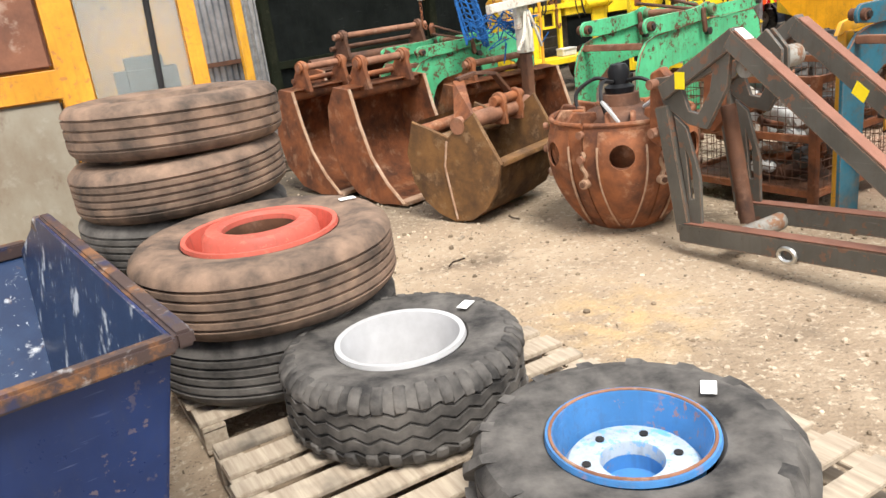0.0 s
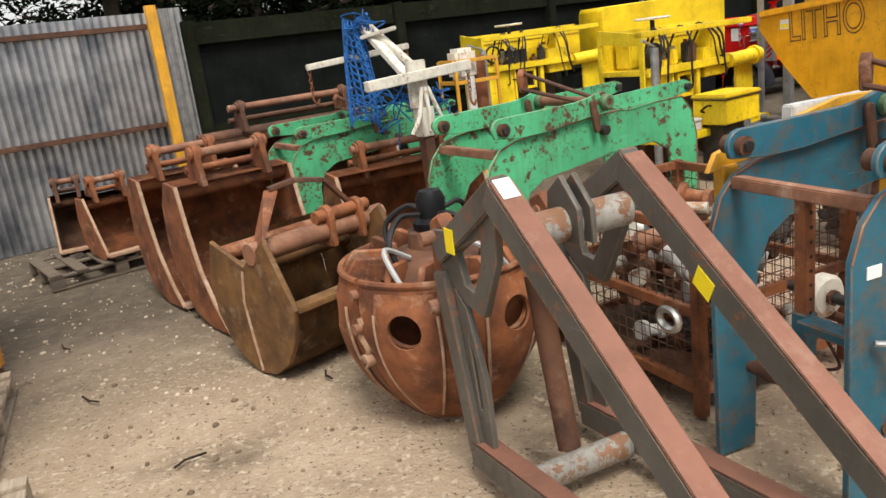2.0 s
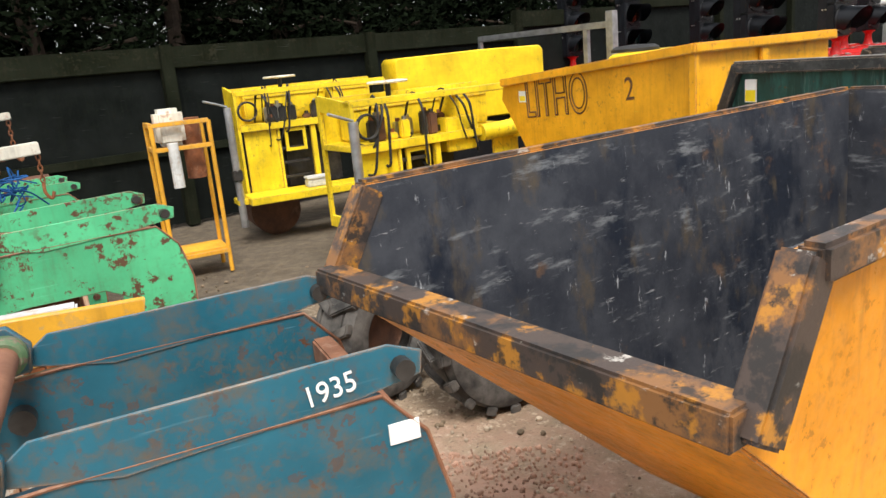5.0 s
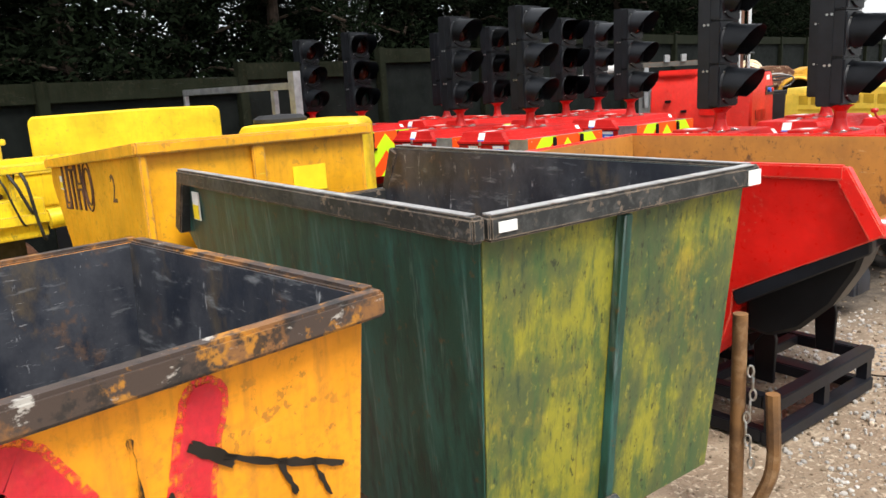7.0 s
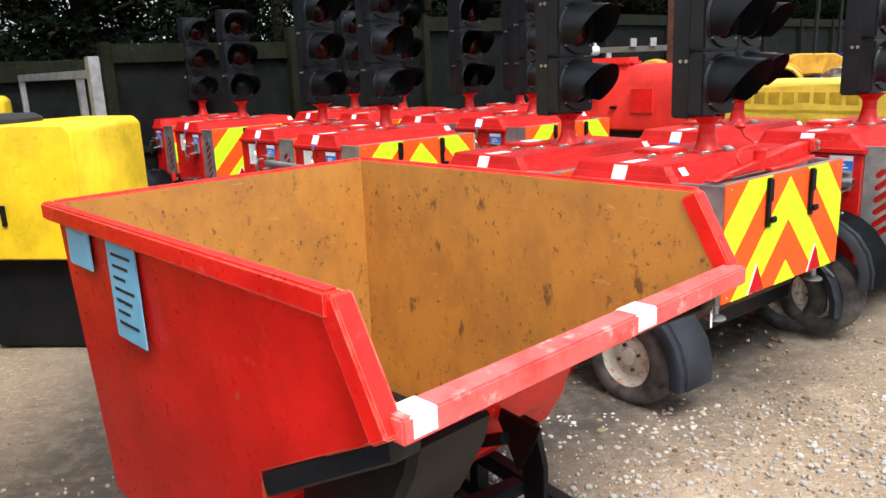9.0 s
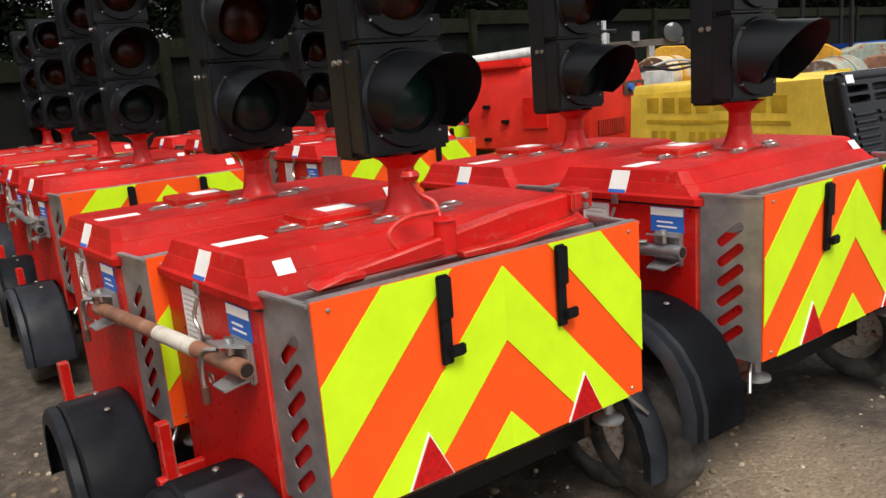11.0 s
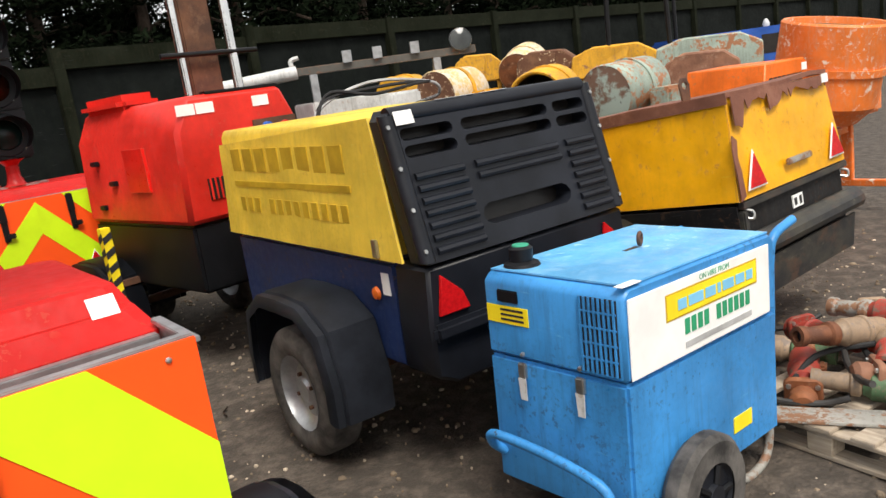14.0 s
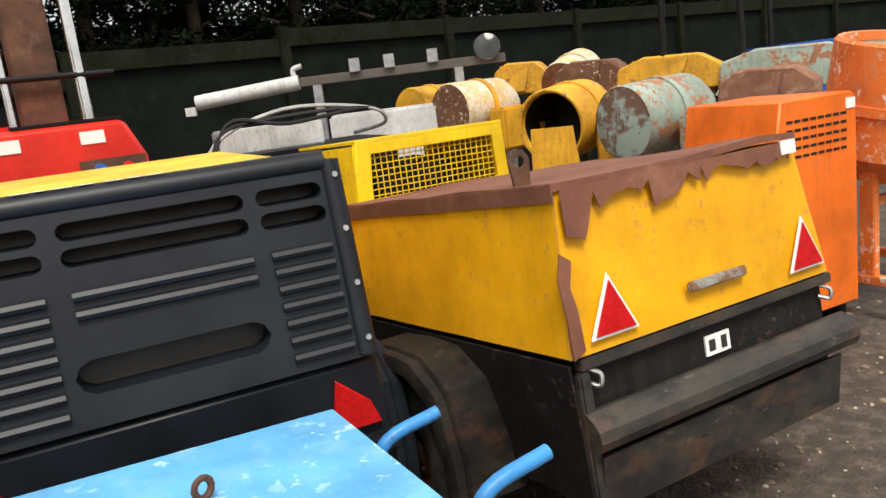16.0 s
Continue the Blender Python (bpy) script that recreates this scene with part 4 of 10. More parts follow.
for _k, (_pts, _w) in enumerate((([(0.92, 1.36), (0.93, 1.22), (0.945, 1.0)], 0.022), ([(0.885, 1.37), (0.87, 1.2), (0.84, 0.98)], 0.035), ([(0.80, 1.37), (0.785, 1.22)], 0.022), ([(0.76, 1.12), (0.745, 0.95), (0.75, 0.75)], 0.06), ([(0.67, 1.06), (0.66, 0.90)], 0.03), ([(0.62, 1.08), (0.61, 0.84)], 0.018), ([(0.53, 1.35), (0.52, 1.18)], 0.012), ([(0.36, 0.93), (0.34, 0.75)], 0.03), ([(1.055, 1.28), (1.06, 1.05)], 0.03), ([(0.85, 1.36), (0.84, 1.16)], 0.014), ([(0.98, 1.1), (0.98, 0.8)], 0.02), ([(0.46, 0.98), (0.455, 0.86)], 0.012))):
    ribbon(orange, _pts, _w, 0.5685, TAR_RUN, "tar_run", "black tar run", 40 + _k, 0.4)
for _k, (_a, _b, _w) in enumerate((((0.42, 1.30), (0.34, 1.23), 0.022), ((0.36, 1.25), (0.22, 1.18), 0.016), ((0.23, 1.185), (0.08, 1.12), 0.014), ((0.24, 1.19), (0.20, 1.10), 0.012), ((0.47, 1.22), (0.41, 1.10), 0.016), ((0.42, 1.11), (0.36, 1.04), 0.014), ((0.365, 1.045), (0.28, 0.94), 0.012), ((0.16, 1.16), (0.12, 1.06), 0.010))):
    splash(orange, ragged(stroke(_a, _b, _w), 70 + _k, 0.004, 6), 0.565, TAR_AND_HOLES, "tar_run", "black tar run")
part("paint_blot", slab(ragged([(0.93, 1.44), (1.0, 1.45), (1.01, 1.49), (0.95, 1.492)], 4, 0.006, 4), 0.605, 0.6075), LABEL_WHITE, orange, "white paint blot on the rim")

red = thing("tipping_skip", "bright red tipping skip with tan rubbed inside on a dark frame", "skip", "tipping skips", place(7.62, 8.90, 0, -50))
_L = 2.03
skip_shell(_L, 1.50, 1.47, 0.22, 1.185, 0.05, 0.16, (SKIP_RED, SKIP_TAN, SKIP_RED), red, 0.05, keel=[(1.375, 0.845), (1.365, 0.72), (1.32, 0.58), (1.24, 0.44), (1.10, 0.31), (0.90, 0.235), (0.05, 0.24)], lip_m=LIP_WORN)
for _s in (-1, 1):
    part("lip_channel", slab([(1.372, 0.838), (1.975, 1.172), (1.975, 1.09), (1.40, 0.768), (1.385, 0.79)], _s * 0.68 - 0.045, _s * 0.68 + 0.045, 0.008), PLASTIC_GREY, red, "dark steel channel below the lip")
part("rocker_body", slab([(1.40, 0.80), (1.93, 1.08), (1.90, 0.98), (1.80, 0.80), (1.66, 0.66), (1.52, 0.60), (1.40, 0.62)], -0.62, -0.34, 0.02), PLASTIC_BLACK, red, "black tipping rocker")
part("notice", box(0.52, 0.76, -0.762, -0.757, 1.06, 1.40), LABEL_SKY, red, "pale blue printed notice")
bars(red, [(0.56, 0.72 - 0.03 * (k % 3), 1.36 - k * 0.04, 0.010, -0.7635) for k in range(7)], INK)
part("notice", box(0.12, 0.35, -0.762, -0.757, 1.26, 1.41), LABEL_SKY, red, "pale blue printed notice")
part("scraped_patch", box(_L - 0.046, _L + 0.0315, -0.735, -0.66, 1.18, 1.237, 0.004), LABEL_WHITE, red, "white scraped patch on the lip")
part("scraped_patch", box(_L - 0.046, _L + 0.0315, 0.10, 0.20, 1.18, 1.237, 0.004), LABEL_WHITE, red)
_cm = Matrix.Translation((1.62, 0, 0)) @ pose(0, 0, 0, 0, 0, -9)
for _z in (0.0, 0.19):
    part("end_beam", box(-0.04, 0.04, -0.60, 0.50, _z, _z + 0.075, 0.006, m=_cm), PLASTIC_GREY, red)
    for _y in (-0.56, 0.46):
        part("base_beam", box(-1.62, -0.04, _y - 0.035, _y + 0.035, _z, _z + 0.07, 0.006, m=_cm), PLASTIC_GREY, red)
for _y in (-0.56, -0.05, 0.46):
    for _x in (0.0, -0.75, -1.55):
        part("base_post", box(_x - 0.03, _x + 0.03, _y - 0.03, _y + 0.03, 0.07, 0.19, m=_cm), PLASTIC_GREY, red)
for _x in (-0.42, -0.80, -1.5):
    part("cross_beam", box(_x - 0.035, _x + 0.035, -0.525, 0.425, 0.195, 0.255, 0.006, m=_cm), PLASTIC_GREY, red)
part("cross_beam", box(-1.5, -0.04, -0.085, -0.015, 0.19, 0.255, 0.006, m=_cm), PLASTIC_GREY, red)
for _y in (-0.38, 0.28):
    part("leg", slab([(-0.20, 0.255), (-0.10, 0.255), (-0.09, 0.50), (-0.14, 0.66), (-0.22, 0.66), (-0.215, 0.45)], _y - 0.012, _y + 0.012, 0.003, m=_cm), PLASTIC_BLACK, red)
    part("hinge_plate", slab([(-0.36, 0.66), (-0.09, 0.66), (-0.16, 0.52), (-0.22, 0.44), (-0.28, 0.53)], _y - 0.03, _y - 0.014, 0.003, m=_cm), PLASTIC_BLACK, red)
    part("brace", rod((0.72, _y - 0.06, 0.27), (1.44, _y - 0.06, 0.60), 0.024), PLASTIC_BLACK, red)


def make_catch_bar():
    t = thing("release_bar", "rusty steel release bar and chain standing beside the skips", "bar", m=place(7.64, 6.72, 0, -30))
    part("upright", rod((0, 0, 0.0), (0.0, 0, 0.95), 0.03), RUST_OLIVE, t)
    part("hook_bar", pipe(bend([(0.13, 0, 0.62), (0.14, 0, 0.3), (0.08, 0, 0.1), (0.10, 0, 0.03)], 5), 0.028), RUST_OLIVE, t)
    for k in range(9):
        z = 0.72 - k * 0.05
        m = Matrix.Translation((0.045 + 0.012 * math.sin(k), -0.03, z)) @ pose(0, 0, 0, 90, 0, 90 * (k % 2))
        own = pipe([(0.012 * math.cos(a * math.tau / 10), 0.024 * math.sin(a * math.tau / 10), 0) for a in range(10)], 0.005, 6, closed=True)
        bmesh.ops.transform(own, matrix=m, verts=own.verts)
        part("chain_link", own, ZINC, t)


make_catch_bar()

navy = thing("tipping_skip", "navy blue open skip with scratched inside and rusty rim", "skip", "tipping skips", place(-1.40, 1.107, 0, 124))
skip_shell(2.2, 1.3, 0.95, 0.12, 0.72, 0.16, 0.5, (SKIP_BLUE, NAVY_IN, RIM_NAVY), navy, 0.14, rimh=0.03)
skip_cradle(navy, 1.5, 1.0, RUST_DARK)

# ---- signal trailers ----
def clip(poly, a, b, c):
    """The part of a polygon where a*x + b*z <= c."""
    out = []
    for i, p in enumerate(poly):
        q = poly[(i + 1) % len(poly)]
        dp, dq = a * p[0] + b * p[1] - c, a * q[0] + b * q[1] - c
        if dp <= 0:
            out.append(p)
        if dp * dq < 0:
            k = dp / (dp - dq)
            out.append((p[0] + (q[0] - p[0]) * k, p[1] + (q[1] - p[1]) * k))
    return out


def road_wheel(parent, x, y, z, r, w, sx, rim_mat=GALV, name="wheel"):
    """A trailer wheel whose axle runs along x; sx: the side on which its face shows."""
    hub = bmesh.new()
    m = Matrix.Translation((x, y, z)) @ pose(0, 0, 0, 0, 90 * sx, 0)
    tyre = lathe([(r * 0.58, -w * 0.42), (r * 0.70, -w * 0.5), (r * 0.9, -w * 0.48), (r * 0.985, -w * 0.36), (r, -w * 0.2), (r, w * 0.2), (r * 0.985, w * 0.36), (r * 0.9, w * 0.48), (r * 0.70, w * 0.5), (r * 0.58, w * 0.42)], 32, m=m)
    wh = part(name, tyre, RUBBER, parent)
    lathe([(r * 0.585, w * 0.44), (r * 0.57, w * 0.36), (r * 0.5, w * 0.2), (r * 0.42, w * 0.14), (r * 0.32, w * 0.2), (r * 0.2, w * 0.22), (r * 0.16, w * 0.3), (0.001, w * 0.31)], 28, hub, m)
    lathe([(r * 0.585, -w * 0.44), (r * 0.5, -w * 0.1), (r * 0.42, w * 0.1)], 28, hub, m)
    part("rim", hub, rim_mat, wh)
    for k in range(4):
        a = k * math.tau / 4 + 0.4
        p = m @ Vector((r * 0.26 * math.cos(a), r * 0.26 * math.sin(a), w * 0.2))
        q = m @ Vector((r * 0.26 * math.cos(a), r * 0.26 * math.sin(a), w * 0.3))
        part("wheel_nut", rod(p, q, 0.011, seg=6), RUST_DARK, wh)
    return wh


def mudguard(parent, x, y, z, r, w, mat=PLASTIC_GREY, squared=False, out=0):
    """A moulded guard over a wheel; out: the side with the rolled outer lip."""
    bm = bmesh.new()
    angs = [-4, 12, 28, 45, 60, 75, 90, 105, 120, 135, 152, 170, 186] if not squared else [-14, 8, 38, 62, 90, 118, 142, 172, 194]
    rr = [r * 1.02, r * 1.03, r * 1.03, r * 1.02, r * 1.0, r * 0.985, r * 0.98, r * 0.985, r, r * 1.01, r * 1.01, r, r * 0.99] if not squared else [r * 1.08, r * 1.08, r * 1.16, r * 1.08, r * 0.98, r * 1.08, r * 1.16, r * 1.08, r * 1.08]
    section = [(-w / 2, 0.075), (-w / 2, 0.03), (-w / 2 + 0.012, 0.012), (-w / 2 + 0.045, 0.008), (-w / 2 + 0.055, 0.016), (-w / 2 + 0.065, 0.002), (w / 2 - 0.02, 0.0), (w / 2, 0.012), (w / 2, 0.05)]
    if out > 0:
        section = [(-dx, dr) for dx, dr in section[::-1]]
    rows = []
    for a, q in zip(angs, rr):
        c, s = math.cos(radians(a)), math.sin(radians(a))
        rows.append([bm.verts.new((x + dx, y + c * (q - dr), z + s * (q - dr))) for dx, dr in section])
    for a, b in zip(rows, rows[1:]):
        for k in range(len(section) - 1):
            bm.faces.new((a[k], a[k + 1], b[k + 1], b[k]))
    bmesh.ops.solidify(bm, geom=bm.faces[:], thickness=0.006)
    return part("mudguard", bm, mat, parent)


def signal_head(t, z0, y0):
    """Three-aspect black signal head facing -y."""
    w, hh = 0.36, 0.385
    head = part("signal_head", box(-w / 2 - 0.004, w / 2 + 0.004, y0 + 0.02, y0 + 0.155, z0 - 0.012, z0 + 3 * hh + 0.012, 0.012), HEAD_PLASTIC, t, "black three-light signal head")
    for k in range(3):
        part("lamp_housing", box(-w / 2, w / 2, y0 - 0.07, y0 + 0.10, z0 + k * hh + 0.003, z0 + (k + 1) * hh - 0.003, 0.014), HEAD_PLASTIC, head)
    for k, lm in enumerate((LENS_GREEN, LENS_AMBER, LENS_RED)):
        zc = z0 + (k + 0.5) * hh
        m = Matrix.Translation((0, y0 - 0.07, zc)) @ pose(0, 0, 0, 90, 0, 0)
        dome = lathe([(0.002, 0.04), (0.045, 0.036), (0.09, 0.024), (0.12, 0.0)], 24, m=m)
        part("lens", dome, lm, head)
        bm = bmesh.new()
        n = 28
        rows = []
        for i in range(n + 1):
            a = radians(-128 + 256 * i / n) + math.pi / 2
            up = math.sin(a)
            reach = 0.07 + 0.24 * max(0, (up + 0.75) / 1.75) ** 0.8
            p0 = Vector((0.164 * math.cos(a), y0 - 0.068, zc + 0.164 * math.sin(a)))
            p1 = Vector((0.168 * math.cos(a), y0 - 0.07 - reach, zc + 0.168 * math.sin(a) - reach * 0.10))
            rows.append([bm.verts.new(p0), bm.verts.new(p0.lerp(p1, 0.5)), bm.verts.new(p1)])
        for a, b in zip(rows, rows[1:]):
            for q in range(2):
                bm.faces.new((a[q], a[q + 1], b[q + 1], b[q]))
        bmesh.ops.solidify(bm, geom=bm.faces[:], thickness=0.005)
        part("visor", bm, HEAD_PLASTIC, head)
        ring = lathe([(0.122, -0.002), (0.124, 0.016), (0.168, 0.016), (0.176, -0.002)], 28, m=m)
        part("lens_ring", ring, HEAD_PLASTIC, head)
        for a in (0.6, 2.3, 3.9, 5.5):
            part("screw", rod((0.172 * math.cos(a), y0 - 0.088, zc + 0.172 * math.sin(a)), (0.172 * math.cos(a), y0 - 0.066, zc + 0.172 * math.sin(a)), 0.005, seg=6), ZINC, head)
    for zz in (z0 + 0.33, z0 + 0.74):
        for yy in (y0 + 0.045, y0 + 0.085):
            part("bolt", rod((-w / 2 - 0.014, yy, zz), (-w / 2 + 0.004, yy, zz), 0.011, seg=8), ZINC, head)
    return head


def lot_sticker(x):
    """A small sticker on the lid's front slope."""
    return sheet([(x - 0.03, -0.3165, 1.2955), (x + 0.03, -0.3165, 1.2955), (x + 0.03, -0.283, 1.336), (x - 0.03, -0.283, 1.336)], 0.003)


def make_signal_trailer():
    t = thing("signal_trailer", "red portable traffic-signal trailer with orange and yellow chevron board", "signal trailer", "signal trailers")
    xl, xr, bl, br = -0.715, 0.655, -0.667, 0.648
    yf, yi, yb = -0.60, -0.345, 0.38
    zl, zh, top = 0.615, 1.277, 1.356
    # box body with a chamfered lid
    part("body", box(xl, xr, yi, yb, 0.46, 1.222, 0.008), TRAILER_RED, t)
    lid = bmesh.new()
    rings = []
    for z, dl, df, dr, db, c in ((1.222, 0, 0, 0, 0, 0.02), (1.248, 0, 0, 0, 0, 0.02), (1.258, 0.01, 0.012, 0.012, 0.01, 0.03), (1.300, 0.028, 0.05, 0.035, 0.028, 0.034), (1.302, 0.030, 0.062, 0.037, 0.03, 0.034), (1.350, 0.046, 0.098, 0.058, 0.05, 0.03), (top, 0.062, 0.112, 0.075, 0.066, 0.025)):
        x0, x1, y0, y1 = xl - 0.02 + dl, xr + 0.015 - dr, yi - 0.02 + df, yb + 0.02 - db
        rings.append([lid.verts.new((x, y, z)) for x, y in ((x0 + c, y0), (x1 - c, y0), (x1, y0 + c), (x1, y1 - c), (x1 - c, y1), (x0 + c, y1), (x0, y1 - c), (x0, y0 + c))])
    for a, b in zip(rings, rings[1:]):
        for k in range(8):
            lid.faces.new((a[k], a[(k + 1) % 8], b[(k + 1) % 8], b[k]))
    lid.faces.new(rings[-1])
    lid.faces.new(rings[0][::-1])
    lid_ob = part("lid", lid, TRAILER_RED_TOP, t, "glossy red hinged lid", 12)
    part("access_hatch", box(-0.36, -0.10, 0.02, 0.24, top + 0.003, top + 0.036, 0.006), TRAILER_RED, lid_ob)
    part("hatch_label", box(-0.26, -0.13, 0.08, 0.18, top + 0.0365, top + 0.0385), LABEL_WHITE, lid_ob)
    part("hatch_rim", box(-0.375, -0.085, 0.005, 0.255, top - 0.002, top + 0.007, 0.003), TRAILER_RED, lid_ob)
    lean = sheet([(xl - 0.012, -0.012, 1.256), (xl - 0.012, 0.078, 1.256), (xl + 0.022, 0.078, 1.346), (xl + 0.022, -0.012, 1.346)], 0.004)
    part("lid_label", lean, LABEL_WHITE, lid_ob)
    part("label_foot", sheet([(xl - 0.015, -0.010, 1.254), (xl - 0.015, 0.076, 1.254), (xl - 0.010, 0.076, 1.268), (xl - 0.010, -0.010, 1.268)], 0.004), LABEL_BLUE, lid_ob)
    part("lid_label", box(xl + 0.055, xl + 0.19, -0.012, 0.06, top - 0.001, top + 0.0015), LABEL_WHITE, lid_ob)
    part("lot_label", lot_sticker(xr - 0.09), LABEL_WHITE, lid_ob)
    part("lid_seam", box(xl - 0.003, xr + 0.002, yi - 0.003, yb + 0.002, 1.210, 1.2215), TAR_AND_HOLES, t)
    # rear tray behind the chevron board, with slotted ends
    part("tray_floor", box(bl + 0.01, br, yf + 0.012, yi - 0.004, 1.06, 1.075), TAR_AND_HOLES, t)
    part("tray_back", box(xl + 0.03, xr - 0.01, yi - 0.014, yi - 0.0035, 0.62, 1.225), GALV, t)
    part("tray_rail", box(bl, br, yf + 0.004, yf + 0.032, zh - 0.028, zh + 0.004, 0.003), GALV, t)
    part("tray_rail", box(xl + 0.03, xr - 0.01, yi - 0.045, yi - 0.015, 1.215, 1.245, 0.003), GALV, t)
    for s in (-1, 1):
        xf, xb = (bl, xl + 0.012) if s < 0 else (br, xr)
        d = Vector((xf - xb, yf - yi + 0.004, 0))
        m = Matrix.Translation((xb, yi - 0.004, 0)) @ Matrix.Rotation(math.atan2(d.y, d.x), 4, "Z")
        holes = []
        for k in range(6):
            zc = 0.70 + k * 0.083
            ca, sa = math.cos(radians(40)), math.sin(radians(40))
            sl = arc(0.052, 0, 0.019, -90, 90, 5) + arc(-0.052, 0, 0.019, 90, 270, 5)
            holes.append([(0.125 + (px * ca - pz * sa) * 0.95, zc + px * sa + pz * ca) for px, pz in sl])
        pl = slab([(0, zl), (d.length, zl - 0.01), (d.length, zh), (0, zh - 0.02)], -0.002, 0.002, holes=holes, m=m)
        part("slotted_end", pl, GALV, t, "galvanised slotted end plate")
        part("plate_lip", box(0, d.length, -0.012, 0.012, zh - 0.016, zh - 0.004, 0.002, m=m), GALV, t)
        part("slot_backing", box(0.02, d.length - 0.03, -s * 0.016 - 0.003, -s * 0.016 + 0.003, zl + 0.02, 1.12, m=m), TRAILER_RED, t)
    # chevron board
    board = part("chevron_board", box(bl, br, yf - 0.008, yf, zl, zh, 0.002), FLUO_ORANGE, t, "reflective orange board")
    for v0, v1 in ((-0.2, 0.131), (0.381, 0.63), (0.878, 1.15)):
        for s in (-1, 1):
            edge = bl if s < 0 else br
            poly = [(0, 0), (edge, 0), (edge, zh - zl), (0, zh - zl)]
            poly = clip(poly, s * 1.1, 1, v1)
            poly = clip(poly, -s * 1.1, -1, -v0) if poly else poly
            if len(poly) > 2:
                part("stripe", slab([(x, z + zl) for x, z in poly], yf - 0.011, yf - 0.0085), FLUO_YELLOW, board)
    for x in (-0.242, 0.240):
        st = part("strap", box(x - 0.021, x + 0.021, yf - 0.026, yf - 0.012, 0.985, 1.268, 0.004), PLASTIC_BLACK, board)
        part("strap_buckle", box(x - 0.026, x + 0.026, yf - 0.034, yf - 0.0265, 1.13, 1.262, 0.004), PLASTIC_BLACK, st)
        part("catch", box(x + 0.0, x + 0.058, yf - 0.045, yf - 0.027, 1.008, 1.046, 0.006), PLASTIC_BLACK, st)
    for x in (-0.333, 0.336):
        rf = part("reflector_border", slab([(x - 0.085, zl + 0.004), (x + 0.085, zl + 0.004), (x, 0.79)], yf - 0.018, yf - 0.0115, 0.002), LABEL_WHITE, board)
        part("reflector", slab([(x - 0.078, zl + 0.009), (x + 0.078, zl + 0.009), (x, 0.777)], yf - 0.023, yf - 0.0185, 0.001), REFLEX_RED, rf)
    for x in (bl + 0.05, br - 0.06):
        for z in (zl + 0.03, zh - 0.03):
            part("rivet", lathe([(0.001, 0.004), (0.005, 0.003), (0.007, 0.0)], 8, m=Matrix.Translation((x, yf - 0.0105, z)) @ pose(0, 0, 0, 90, 0, 0)), ZINC, board)
    # wheels beyond both ends, on one axle
    part("axle", rod((xl - 0.12, -0.22, 0.285), (xr + 0.12, -0.22, 0.285), 0.03), TOOL_DARK, t)
    # Added black box: stands in for shade below the board and hides the axle.
    part("chassis", box(xl + 0.05, xr - 0.05, -0.34, 0.30, 0.33, 0.4595, 0.01), PLASTIC_BLACK, t, "black box added for the shade under the body")
    for s in (-1, 1):
        xw = (xl - 0.20) if s < 0 else (xr + 0.20)
        road_wheel(t, xw, -0.22, 0.285, 0.285, 0.17, s, HUB_WHITE)
        guard = mudguard(t, xw - 0.025 * s, -0.21, 0.25, 0.425, 0.31, GUARD_PLASTIC, out=s)
        for dy in (-0.12, 0.10):
            part("guard_bolt", lathe([(0.001, 0.008), (0.010, 0.006), (0.013, 0.0)], 8, m=place(xw - 0.07 * s, -0.21 + dy, 0.655)), ZINC, guard)
        part("bracket", box(s * 0.66 - 0.03, s * 0.66 + 0.03, -0.28, -0.16, 0.3, 0.5, 0.004), RUST_DARK, t)
        part("prop_stand", rod((s * 0.56, yf + 0.09, 0.505), (s * 0.56, yf + 0.09, 0.66), 0.02), GALV, t)
        part("stand_foot", lathe([(0.001, 0), (0.06, 0), (0.06, 0.01), (0.02, 0.03)], 16, m=place(s * 0.56, yf + 0.09, 0.49)), GALV, t)
        part("stand_handle", rod((s * 0.60, yf + 0.09, 0.62), (s * 0.71, yf + 0.02, 0.49), 0.008), ZINC, t)
    part("chassis", box(xl + 0.03, xr - 0.03, yi, yb - 0.03, 0.42, 0.495, 0.006), RUST_DARK, t)
    # prop leg, clamp and fittings on the end face
    part("prop_leg", box(xl - 0.145, xl - 0.10, 0.27, 0.315, 0.0, 0.70, 0.004), TRAILER_RED, t, "red square prop leg")
    part("leg_arm", box(xl - 0.10, xl + 0.02, 0.275, 0.31, 0.47, 0.515, 0.004), TRAILER_RED, t)
    part("leg_clamp", rod((xl - 0.17, 0.29, 0.47), (xl - 0.09, 0.29, 0.47), 0.024), TRAILER_RED, t)
    clamp = part("tube_clamp", box(xl - 0.022, xl - 0.001, -0.285, -0.155, 0.965, 1.105, 0.006), GALV, t, "galvanised tube clamp")
    for zz, lean_z in ((0.98, -0.02), (1.085, 0.02)):
        part("clamp_jaw", sheet([(xl - 0.022, -0.275, zz), (xl - 0.022, -0.165, zz), (xl - 0.10, -0.18, zz + lean_z), (xl - 0.10, -0.26, zz + lean_z)], 0.008), GALV, clamp)
    part("clamp_bolt", rod((xl - 0.05, -0.225, 1.065), (xl - 0.05, -0.225, 1.12), 0.014), ZINC, clamp)
    part("clamp_handle", pipe(bend([(xl - 0.06, -0.155, 1.065), (xl - 0.085, -0.105, 1.055), (xl - 0.09, -0.08, 0.985), (xl - 0.09, -0.085, 0.895)], 4), 0.009), ZINC, clamp)
    part("handle_grip", rod((xl - 0.09, -0.085, 0.93), (xl - 0.09, -0.085, 0.875), 0.013), RUST_DARK, clamp)
    lab = part("label", box(xl - 0.004, xl - 0.0005, 0.085, 0.225, 0.985, 1.20), LABEL_WHITE, t, "white printed notice")
